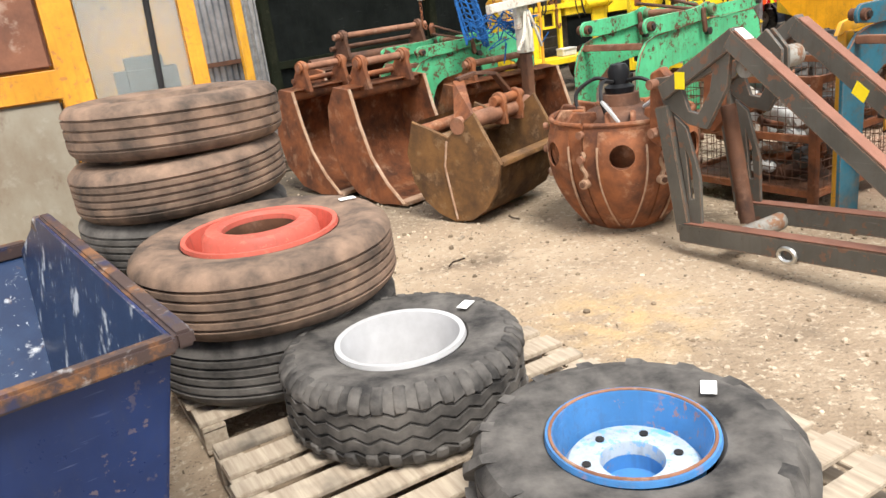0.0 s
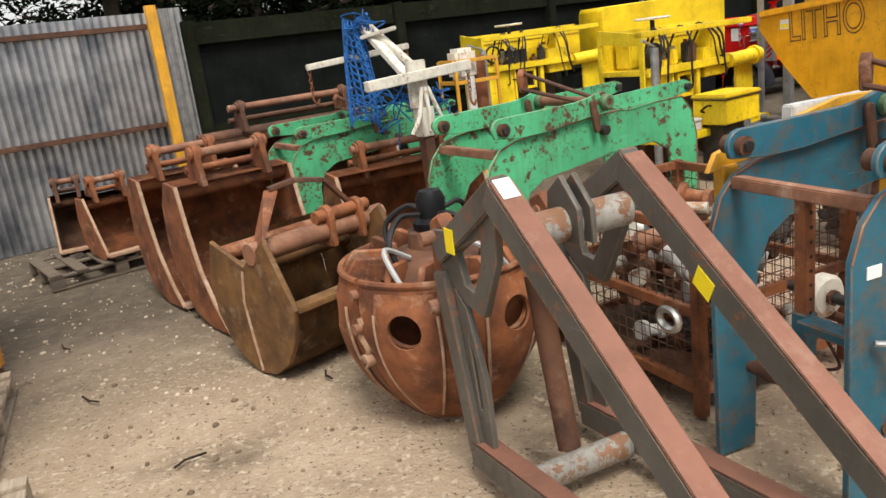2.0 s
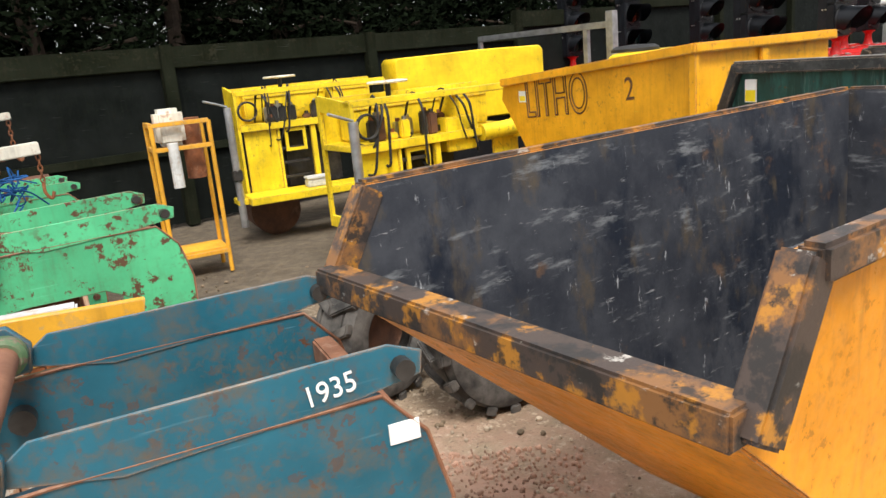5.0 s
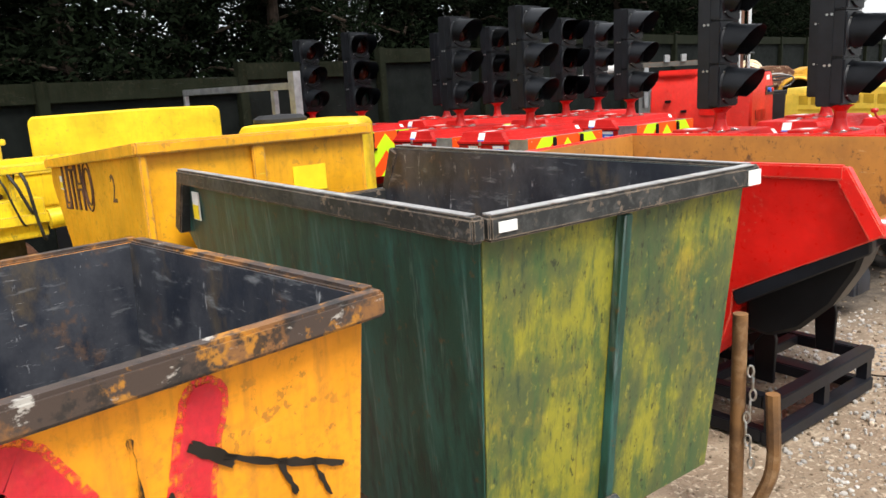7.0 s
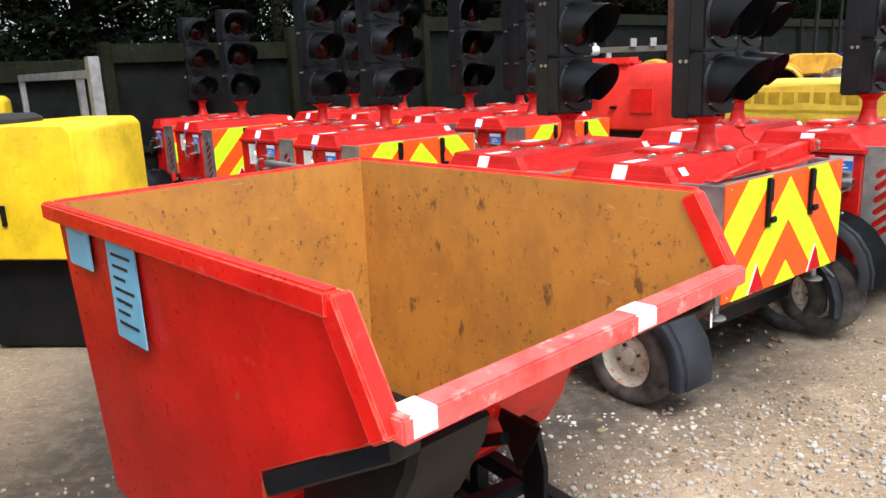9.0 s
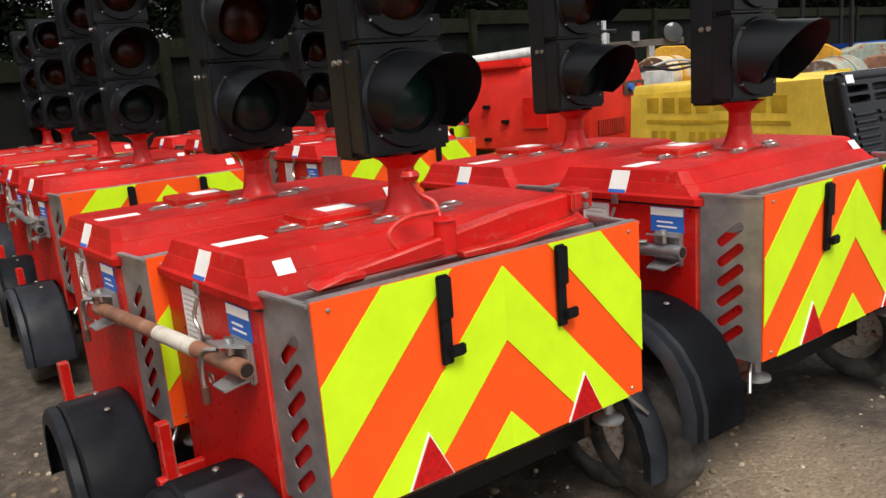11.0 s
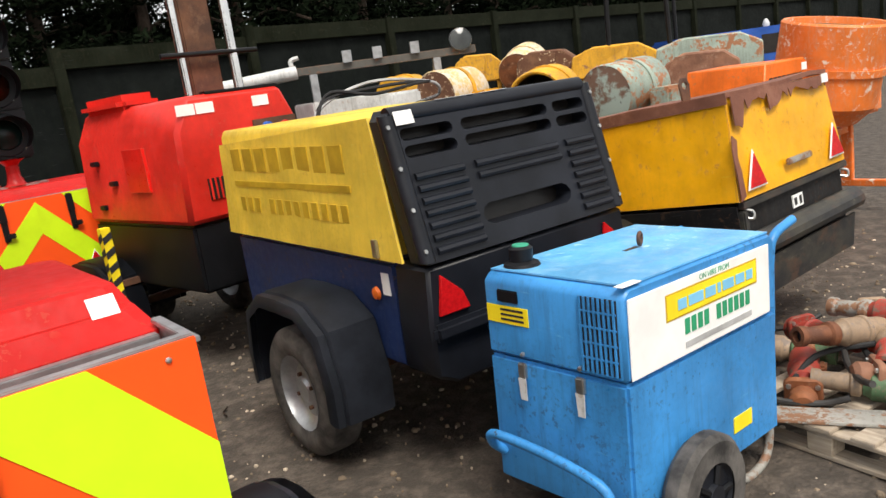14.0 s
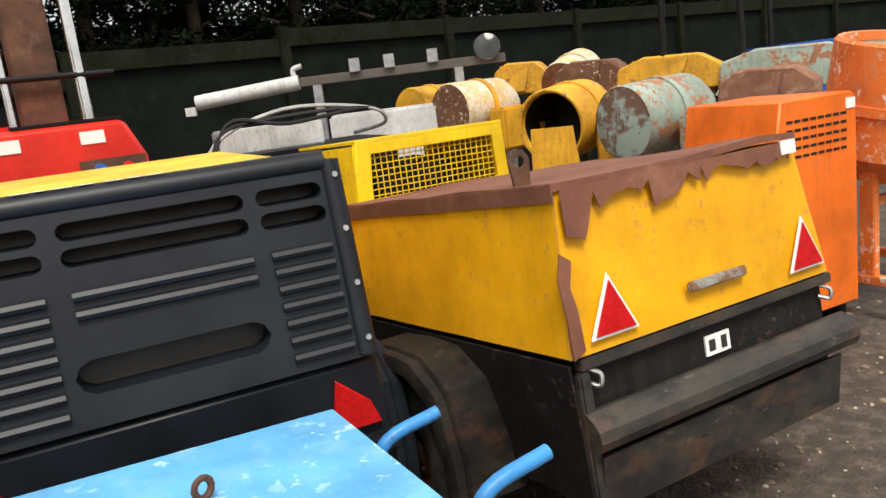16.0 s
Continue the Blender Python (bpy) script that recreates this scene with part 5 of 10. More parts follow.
    for k in range(9):
        part("print_bar", box(xl - 0.0052, xl - 0.0042, 0.10 + 0.02 * (k % 3), 0.21, 1.175 - k * 0.019, 1.179 - k * 0.019), PRINT_GREY, lab)
    lab = part("label", box(xl - 0.004, xl - 0.0005, -0.285, -0.13, 1.10, 1.205), LABEL_BLUE, t, "blue and white label")
    part("label_band", box(xl - 0.0052, xl - 0.0042, -0.283, -0.132, 1.17, 1.203), LABEL_WHITE, lab)
    for k in range(2):
        part("print_bar", box(xl - 0.0052, xl - 0.0042, -0.255 + 0.02 * k, -0.16, 1.12 + k * 0.02, 1.127 + k * 0.02), LABEL_WHITE, lab)
    latch = part("latch", box(xl - 0.03, xl - 0.02, 0.015, 0.05, 1.205, 1.25, 0.004), ZINC, t, "steel over-centre latch")
    part("latch_keep", box(xl - 0.016, xl - 0.001, 0.01, 0.055, 1.02, 1.06, 0.004), ZINC, latch)
    part("hook", pipe(bend([(xl - 0.028, 0.032, 1.19), (xl - 0.04, 0.045, 1.13), (xl - 0.04, 0.02, 1.09), (xl - 0.028, 0.032, 1.04)], 4), 0.007), ZINC, latch)
    part("latch_lever", pipe(bend([(xl - 0.025, 0.032, 1.04), (xl - 0.045, 0.03, 1.0), (xl - 0.05, 0.036, 0.96), (xl - 0.035, 0.04, 0.93)], 4), 0.009), ZINC, latch)
    part("ring", pipe([(xl - 0.02, 0.032 + 0.018 * math.cos(a * math.tau / 10), 0.91 + 0.018 * math.sin(a * math.tau / 10)) for a in range(10)], 0.004, 6, closed=True), ZINC, latch)
    # mast and head
    ym = -0.05
    part("mast_plate", box(-0.10, 0.10, ym - 0.08, ym + 0.08, top, top + 0.012, 0.003), TRAILER_RED, t)
    part("mast", rod((0, ym, top + 0.01), (0, ym, 1.66), 0.05, seg=20), TRAILER_RED, t, "red tubular mast")
    part("mast_collar", lathe([(0.088, 0), (0.07, 0.02), (0.058, 0.06), (0.051, 0.10)], 20, m=place(0, ym, top + 0.012)), TRAILER_RED, t)
    part("mast_head", lathe([(0.051, 0), (0.075, 0.03), (0.11, 0.05)], 20, m=place(0, ym, 1.53)), TRAILER_RED, t)
    for sx, sy in ((-0.30, -0.06), (0.19, -0.08), (-0.13, -0.13), (0.10, -0.15), (-0.42, 0.05)):
        part("lid_catch", box(sx - 0.05, sx + 0.05, sy - 0.018, sy + 0.018, top - 0.002, top + 0.010, 0.004), ZINC, lid_ob, "zinc-plated lid catch")
        part("catch_loop", pipe([(sx + 0.034 * math.cos(a * math.tau / 10), sy + 0.016 * math.sin(a * math.tau / 10), top + 0.014) for a in range(10)], 0.004, 6, closed=True), ZINC, lid_ob)
    signal_head(t, 1.585, -0.06)
    return t


TY = 34.8
ex, ey = Vector((math.cos(radians(TY)), math.sin(radians(TY)))), Vector((-math.sin(radians(TY)), math.cos(radians(TY))))
trailer = make_signal_trailer()
# each trailer's place; the first of a pair has settled a little into the soft ground
for _o in trailer.children:
    if _o.name.split(".")[0] not in ("wheel", "mudguard", "axle", "prop_stand", "stand_foot", "stand_handle", "bracket"):
        for _q in (_o, *_o.children):
            for _v in _q.data.vertices:
                if _v.co.x < -0.6 and _v.co.y > -0.35:
                    _v.co.x -= 0.10 * (_v.co.y + 0.35)
TRAILERS = [(10.295, 10.167, -0.025), (9.58, 10.90, -0.02), (8.25, 13.0, 0), (7.55, 14.0, 0), (6.3, 15.95, 0), (5.5, 17.1, 0), (11.868, 11.0, 0.015), (11.22, 11.78, -0.01), (9.9, 14.1, 0), (9.27, 15.05, 0), (8.45, 16.1, 0), (7.75, 17.0, 0), (10.05, 15.95, 0)]
for _i, _p in enumerate(TRAILERS):
    _m = place(*_p, TY)
    if _i == 0:
        trailer.matrix_basis = _m
    else:
        _c = copy_thing(trailer, _m)
        if _i == 6:
            # this one rides high on its springs, with its guards well above the wheels
            for _o in _c.children:
                if _o.name.split(".")[0] == "mudguard" and _o.data.vertices[0].co.x < 0:
                    _o.matrix_basis = Matrix.Translation((0, 0.04, 0.18))
part("lot_label", lot_sticker(-0.60), LABEL_WHITE, trailer)


def stowed_arm():
    """The trailer's folded lifting arm, lying on the tray of the nearest trailer."""
    a = thing("folding_arm", "red folded lifting arm lying along the trailer's rear tray", "lifting arm", m=place(*TRAILERS[0], TY))
    part("beam", slab([(-0.46, 1.282), (-0.12, 1.290), (0.20, 1.296), (0.44, 1.325), (0.48, 1.372), (0.42, 1.405), (0.16, 1.388), (-0.12, 1.352), (-0.46, 1.312)], -0.50, -0.44, 0.006), TRAILER_RED, a)
    part("lower_beam", slab([(-0.10, 1.278), (0.10, 1.272), (0.40, 1.305), (0.40, 1.325), (0.10, 1.30), (-0.10, 1.30)], -0.55, -0.505, 0.004), TRAILER_RED, a)
    part("end_pad", slab([(-0.60, 1.268), (-0.43, 1.272), (-0.42, 1.305), (-0.50, 1.31), (-0.58, 1.292)], -0.51, -0.42, 0.012), TRAILER_RED, a)
    part("pivot", rod((-0.12, -0.48, 1.29), (-0.12, -0.48, 1.40), 0.036), TRAILER_RED, a)
    part("pivot_cap", lathe([(0.001, 0.012), (0.03, 0.010), (0.042, 0.0)], 16, m=place(-0.12, -0.48, 1.40)), TRAILER_RED, a)
    part("crank", pipe(bend([(-0.12, -0.46, 1.40), (-0.12, -0.43, 1.45), (-0.15, -0.40, 1.48), (-0.17, -0.38, 1.53)], 6), 0.009), TRAILER_RED, a)
    part("knob", lathe([(0.001, 0), (0.024, 0.005), (0.032, 0.022), (0.024, 0.036), (0.001, 0.04)], 14, m=place(-0.17, -0.38, 1.52)), TRAILER_RED, a)
    part("loop_handle", pipe(bend([(-0.28, -0.46, 1.32), (-0.31, -0.45, 1.38), (-0.24, -0.44, 1.42), (-0.12, -0.45, 1.425)], 6), 0.008), TRAILER_RED, a)
    lug = part("hinge_lug", box(0.40, 0.50, -0.53, -0.42, 1.34, 1.415, 0.01), TRAILER_RED, a)
    for dz in (1.36, 1.395):
        part("lug_bolt", rod((0.45, -0.545, dz), (0.45, -0.53, dz), 0.012, seg=6), ZINC, lug)


stowed_arm()


def joining_tube(a, b, mat, label):
    """A scaffold tube clamped across two neighbouring trailers."""
    t = thing("scaffold_tube", label, "tube", "tubes across trailers")
    pa, pb = [Vector(q) + Vector((ex.x, ex.y, 0)) * -0.78 + Vector((ey.x, ey.y, 0)) * -0.215 + Vector((0, 0, 1.033)) for q in (a, b)]
    d = (pb - pa).normalized()
    part("tube", rod(pa - d * 0.10, pb + d * 0.03, 0.028, seg=16), mat, t)
    part("bore", rod(pa - d * 0.102, pa - d * 0.098, 0.022, seg=14), TAR_AND_HOLES, t)
    if mat is RUST_PALE:
        part("paint_band", rod(pa + d * 0.22, pa + d * 0.50, 0.0295, seg=16), WHITE_CHIPPED, t, "flaking white paint band")


joining_tube(TRAILERS[0], TRAILERS[1], RUST_PALE, "rusty scaffold tube clamped across two trailers")
joining_tube(TRAILERS[6], TRAILERS[7], GALV, "grey scaffold tube clamped across two trailers")
joining_tube(TRAILERS[2], TRAILERS[3], GALV, "grey scaffold tube clamped across two trailers")

# ---- plant on the far side of the trailers ----
def make_compressor():
    """Towed compressor with a moulded black rear and yellow side panels."""
    c = thing("towed_compressor", "towed air compressor with faded yellow sides and black louvred rear", "compressor", m=place(13.14, 12.50, 0, 32.5))
    W, D = 1.22, 1.85
    out = [(0.02, 1.0), (0.025, 1.58), (0.06, 1.62), (W - 0.06, 1.62), (W - 0.02, 1.58), (W - 0.035, 1.0)]
    part("canopy", slab([(0.03, 1.0), (0.04, 1.56), (0.06, 1.60), (W - 0.06, 1.60), (W - 0.02, 1.0)], 0.1, D, 0.01), COMP_YELLOW, c)
    slots, ribs = [], []
    cols = ((0.075, 0.345), (0.39, 0.90), (0.935, 1.14))
    for i, (a, b) in enumerate(cols):
        for k in range(2):
            z = 1.49 - k * 0.07
            slots.append(arc(b - 0.025, z + 0.025, 0.025, -90, 90, 5) + arc(a + 0.025, z + 0.025, 0.025, 90, 270, 5))
    slots.append([(0.41, 1.085), (0.38, 1.10), (0.365, 1.13), (0.38, 1.16), (0.41, 1.175), (0.85, 1.175), (0.88, 1.16), (0.895, 1.13), (0.88, 1.10), (0.85, 1.085)])
    rear = part("rear_panel", slab(out, 0.0, 0.12, 0.0, holes=slots), PLASTIC_GREY, c, "black moulded louvred rear panel")
    # Black sheet that puts in the shade behind the louvres.
    part("rear_void", box(0.05, W - 0.05, 0.095, 0.13, 1.06, 1.56), TAR_AND_HOLES, rear)
    for i, (a, b) in enumerate(cols):
        n = 7 if i != 1 else 2
        for k in range(n):
            z = 1.345 - k * 0.05
            part("louvre_rib", rod((a + 0.01, -0.004, z), (b - 0.01, -0.004, z), 0.016, seg=8), PLASTIC_GREY, rear)
    part("edge_post", rod((0.035, 0.015, 1.01), (0.04, 0.015, 1.6), 0.035, seg=10), PLASTIC_GREY, rear)
    part("top_roll", rod((0.05, 0.02, 1.598), (W - 0.05, 0.02, 1.598), 0.034, seg=12), PLASTIC_GREY, rear)
    part("edge_post", rod((W - 0.05, 0.015, 1.01), (W - 0.035, 0.015, 1.6), 0.035, seg=10), PLASTIC_GREY, rear)
    for k in range(4):
        part("screw", rod((0.018, -0.026, 1.06 + k * 0.165), (0.018, -0.018, 1.06 + k * 0.165), 0.009, seg=8), ZINC, rear)
        part("screw", rod((W - 0.045 + 0.004 * k, -0.026, 1.06 + k * 0.165), (W - 0.045 + 0.004 * k, -0.018, 1.06 + k * 0.165), 0.009, seg=8), ZINC, rear)
    part("lot_label", sheet([(0.06, -0.019, 1.557), (0.15, -0.019, 1.557), (0.15, -0.017, 1.612), (0.06, -0.017, 1.612)], 0.003), LABEL_WHITE, rear)
    for k, (x, w) in enumerate(((0.30, 0.05), (0.36, 0.03), (0.40, 0.06), (0.47, 0.04), (0.54, 0.05), (0.60, 0.04), (0.65, 0.05))):
        part("chalk_mark", box(x, x + w, 0.002, 0.012 + 0.006 * (k % 2), 1.6325, 1.6335), INK_WHITE, rear)
    # the rear leans: its foot stands out further than its top
    for ob in (rear, *rear.children):
        for v in ob.data.vertices:
            v.co.y -= 0.17 * min(1.0, max(0.0, (1.62 - v.co.z) / 0.62))
    side = part("side_panel", sheet([(-0.012, -0.03, 1.0), (-0.012, D, 1.0), (0.02, D, 1.52), (0.02, 0.12, 1.60)], 0.012, nu=14, nv=8, wob=0.006, seed=3), COMP_YELLOW, c, "faded yellow dented side panel")
    part("hinge", box(-0.028, -0.013, 0.13, 0.17, 1.01, 1.09, 0.003), ZINC, side)
    # worn painted lettering: blocks
    for k in range(8):
        y = 1.66 - k * 0.168
        part("faded_bar", box(0.0075, 0.016, y - 0.125, y, 1.37, 1.495), INK_OCHRE, side)
    part("faded_rule", box(0.0005, 0.008, 0.32, 1.66, 1.285, 1.315), INK_OCHRE, side)
    for k in range(13):
        if k == 3:
            continue
        part("faded_bar", box(-0.0055, 0.003, 1.6 - k * 0.098 - 0.06, 1.6 - k * 0.098, 1.145, 1.225), INK_OCHRE, side)
    # base
    part("chassis", box(0.02, W - 0.02, 0.09, D - 0.02, 0.5, 0.985, 0.02), COMP_BLUE, c, "dark blue lower body")
    part("bumper", slab([(0.0, 0.52), (0.0, 0.74), (0.02, 0.985), (W - 0.02, 0.99), (W, 0.74), (W, 0.52), (W - 0.1, 0.47), (0.1, 0.47)], -0.16, 0.085, 0.015, holes=[[(0.32, 0.60), (0.30, 0.66), (0.33, 0.70), (W - 0.33, 0.70), (W - 0.30, 0.66), (W - 0.32, 0.60)]]), PLASTIC_GREY, c)
    part("bumper_bar", box(-0.01, W + 0.01, -0.21, -0.162, 0.68, 0.755, 0.02), PLASTIC_GREY, c)
    for x in (0.04, W - 0.20):
        part("tail_lamp", slab([(x, 0.78), (x + 0.16, 0.78), (x + 0.13, 0.86), (x + 0.03, 0.95)], -0.18, -0.163, 0.004), REFLEX_RED, c, "red triangular tail lamp")
    part("side_marker", lathe([(0.001, 0.018), (0.025, 0.014), (0.032, 0)], 16, m=Matrix.Translation((0.012, 0.25, 0.83)) @ pose(0, 0, 0, 0, -90, 0)), ORANGE, c, "orange side reflector")
    part("torn_sticker", box(0.014, 0.018, 0.14, 0.2, 0.83, 0.93), LABEL_WHITE, c)
    road_wheel(c, -0.17, 0.70, 0.33, 0.33, 0.20, -1, GALV)
    mudguard(c, -0.145, 0.70, 0.40, 0.44, 0.31, GUARD_PLASTIC, True, -1)
    road_wheel(c, W + 0.10, 0.70, 0.33, 0.33, 0.20, 1, GALV)
    mudguard(c, W + 0.09, 0.70, 0.40, 0.44, 0.27, GUARD_PLASTIC, True, 1)
    part("axle", rod((-0.09, 0.70, 0.33), (W + 0.03, 0.70, 0.33), 0.035), RUST_DARK, c)
    part("drawbar", box(W / 2 - 0.05, W / 2 + 0.05, D - 0.1, D + 1.0, 0.42, 0.5, 0.01), PLASTIC_BLACK, c)
    return c


make_compressor()


def make_canopy_trailer():
    """Older compressor trailer: yellow canopy with a rusted lid over a black base."""
    c = thing("canopy_trailer", "yellow canopied plant trailer with peeling brown lid and black bumper", "plant trailer", m=place(14.908, 12.966, 0, 37) @ pose(0, 0, 0, -5.7, 0, 0))
    W, D, zb, zt = 1.22, 2.3, 0.922, 1.44
    part("rear_panel", sheet([(-0.03, 0.0, zb), (W, 0.0, zb), (W - 0.10, 0.012, zt), (0.01, 0.012, zt)], -0.012, nu=8, nv=5, wob=0.006), CANOPY_YELLOW, c)
    part("side_panel", sheet([(-0.028, D, zb), (-0.028, 0.006, zb), (0.01, 0.018, zt), (0.01, D - 0.1, zt - 0.02)], -0.012, nu=10, nv=5, wob=0.008, seed=4), CANOPY_YELLOW, c)
    part("side_panel", sheet([(W - 0.002, 0.006, zb), (W - 0.002, D, zb), (W - 0.10, D - 0.1, zt - 0.06), (W - 0.10, 0.018, zt)], -0.012), CANOPY_YELLOW, c)
    lid = part("lid", sheet([(0.0, 0.0, zt), (W - 0.09, 0.0, zt), (W - 0.11, D - 0.08, zt - 0.02), (0.0, D - 0.08, zt - 0.02)], 0.025, nu=6, nv=8, wob=0.02, seed=7), CANOPY_RUST, c, "brown rusted sheet lid")
    # peeled drips of rust down from the lid, a worn edge and a patch at the corner
    rnd = random.Random(3)
    edge = [(0.0, 0.0)]
    x = 0.0
    while x < 1.09:
        edge.append((x, -0.02 - 0.06 * rnd.random() ** 2 - (0.12 if x < 0.10 else 0.05 if 0.36 < x < 0.52 else 0.0)))
        x += rnd.uniform(0.012, 0.05)
    edge += [(1.09, 0.0)]
    m = Matrix.Translation((0.012, -0.012, zt)) @ pose(0, 0, 0, -1.4, 0, 0)
    part("peeled_edge", slab(edge, -0.003, 0.001, m=m), CANOPY_RUST, c, "bare rust where the paint has peeled")
    part("peeled_corner", slab([(0.0, 0.0), (0.05, 0.02), (0.045, 0.15), (0.03, 0.22), (0.05, 0.30), (0.01, 0.33), (-0.01, 0.25), (0.0, 0.12)], -0.004, 0.001, m=Matrix.Translation((-0.03, -0.014, zb + 0.0)) @ pose(0, 0, 0, -1.4, 0, 0)), CANOPY_RUST, c)
    part("lid_edge", sheet([(-0.006, 0.0, zt - 0.035), (-0.006, D - 0.1, zt - 0.065), (-0.008, D - 0.1, zt - 0.005), (-0.008, 0.0, zt + 0.02)], 0.006), CANOPY_RUST, c)
    part("lifting_eye", slab([(-0.03, 0.0), (0.03, 0.0), (0.04, 0.09), (0.02, 0.125), (-0.02, 0.125), (-0.04, 0.09)], 0, 0.012, 0.002, holes=[arc(0, 0.085, 0.02, 0, 324, 9)], m=place(0.08, 0.26, zt + 0.012, -8)), RUST_DARK, c)
    for k in range(9):
        part("rivet", lathe([(0.001, 0.006), (0.006, 0.004), (0.009, 0.0)], 8, m=Matrix.Translation((0.09 + k * 0.115, 0.0, zt - 0.022)) @ pose(0, 0, 0, 90, 0, 0)), RUST_DARK, c)
    for x in (0.145, W - 0.13):
        mm = Matrix.Translation((x, -0.012, zb + 0.04)) @ pose(0, 0, 0, -1.4, 0, 0)
        b = part("reflector_border", slab([(-0.10, 0), (0.10, 0), (0, 0.20)], -0.008, -0.002, 0.002, m=mm), LABEL_WHITE, c)
        part("reflector", slab([(-0.083, 0.01), (0.083, 0.01), (0, 0.175)], -0.014, -0.0085, 0.001, m=mm), REFLEX_RED, b)
    part("grab_handle", box(0.47, 0.75, -0.035, -0.014, zb + 0.095, zb + 0.13, 0.006), STEEL_WORN, c, "worn flat steel handle")
    part("lot_label", box(W - 0.20, W - 0.12, -0.02, -0.012, zt - 0.045, zt + 0.005), LABEL_WHITE, c)
    part("base_body", box(0.01, W + 0.01, 0.03, D, 0.42, zb - 0.02, 0.02), BUMPER_BLACK, c, "black lower body")
    part("base_flare", sheet([(0.006, D, 0.42), (0.006, 0.02, 0.42), (-0.02, 0.02, zb - 0.022), (-0.02, D, zb - 0.022)], 0.01, nu=8, nv=3, wob=0.006), BUMPER_BLACK, c)
    part("corner_post", box(-0.012, 0.035, -0.006, 0.03, 0.42, zb - 0.05, 0.008), BUMPER_DUSTY, c)
    part("bumper", slab([(0.0, 0.0), (0.045, 0.01), (0.06, 0.04), (0.055, 0.075), (0.035, 0.10), (0.0, 0.125), (-0.02, 0.125), (-0.02, 0.0)], 0.0, W + 0.08, 0.0, m=Matrix.Translation((-0.01, -0.004, 0.62)) @ pose(0, 0, 0, 0, 0, -90)), BUMPER_DUSTY, c, "pressed black bumper ledge with rust and dust", 15)
    part("lower_skirt", sheet([(0.02, 0.02, 0.40), (W, 0.02, 0.40), (W, -0.012, 0.60), (0.02, -0.012, 0.60)], 0.01), BUMPER_DUSTY, c)
    part("edge_flange", box(0.0, W + 0.02, -0.004, 0.03, zb - 0.045, zb - 0.008, 0.004), BUMPER_DUSTY, c)
    for x in (0.045, W - 0.03):
        part("toggle_clip", pipe(bend([(x, 0.02, zb - 0.05), (x + 0.02, -0.012, zb - 0.065), (x + 0.012, -0.014, zb - 0.10), (x - 0.01, 0.018, zb - 0.09)], 4), 0.008), ZINC, c)
    part("hook_label", box(0.56, 0.68, 0.02, 0.027, 0.765, 0.835), LABEL_WHITE, c)
    bars(c, [(0.575, 0.605, 0.80, 0.04, 0.0185), (0.635, 0.662, 0.80, 0.045, 0.0185)], INK)
    part("hook_label", box(0.003, 0.0085, 0.10, 0.2, 0.56, 0.64), LABEL_WHITE, c)
    for s, x in ((-1, -0.1), (1, W + 0.1)):
        road_wheel(c, x, 1.0, 0.415, 0.31, 0.19, s, RUST_DARK)
        mudguard(c, x + 0.01 * s, 0.92, 0.47, 0.43, 0.30, BUMPER_DUSTY, True, s)
    part("axle", rod((-0.03, 1.0, 0.415), (W + 0.03, 1.0, 0.415), 0.035), RUST_DARK, c)
    return c


make_canopy_trailer()


CAP_GREEN = plain("green_plastic", (0.05, 0.35, 0.22), 0.5)


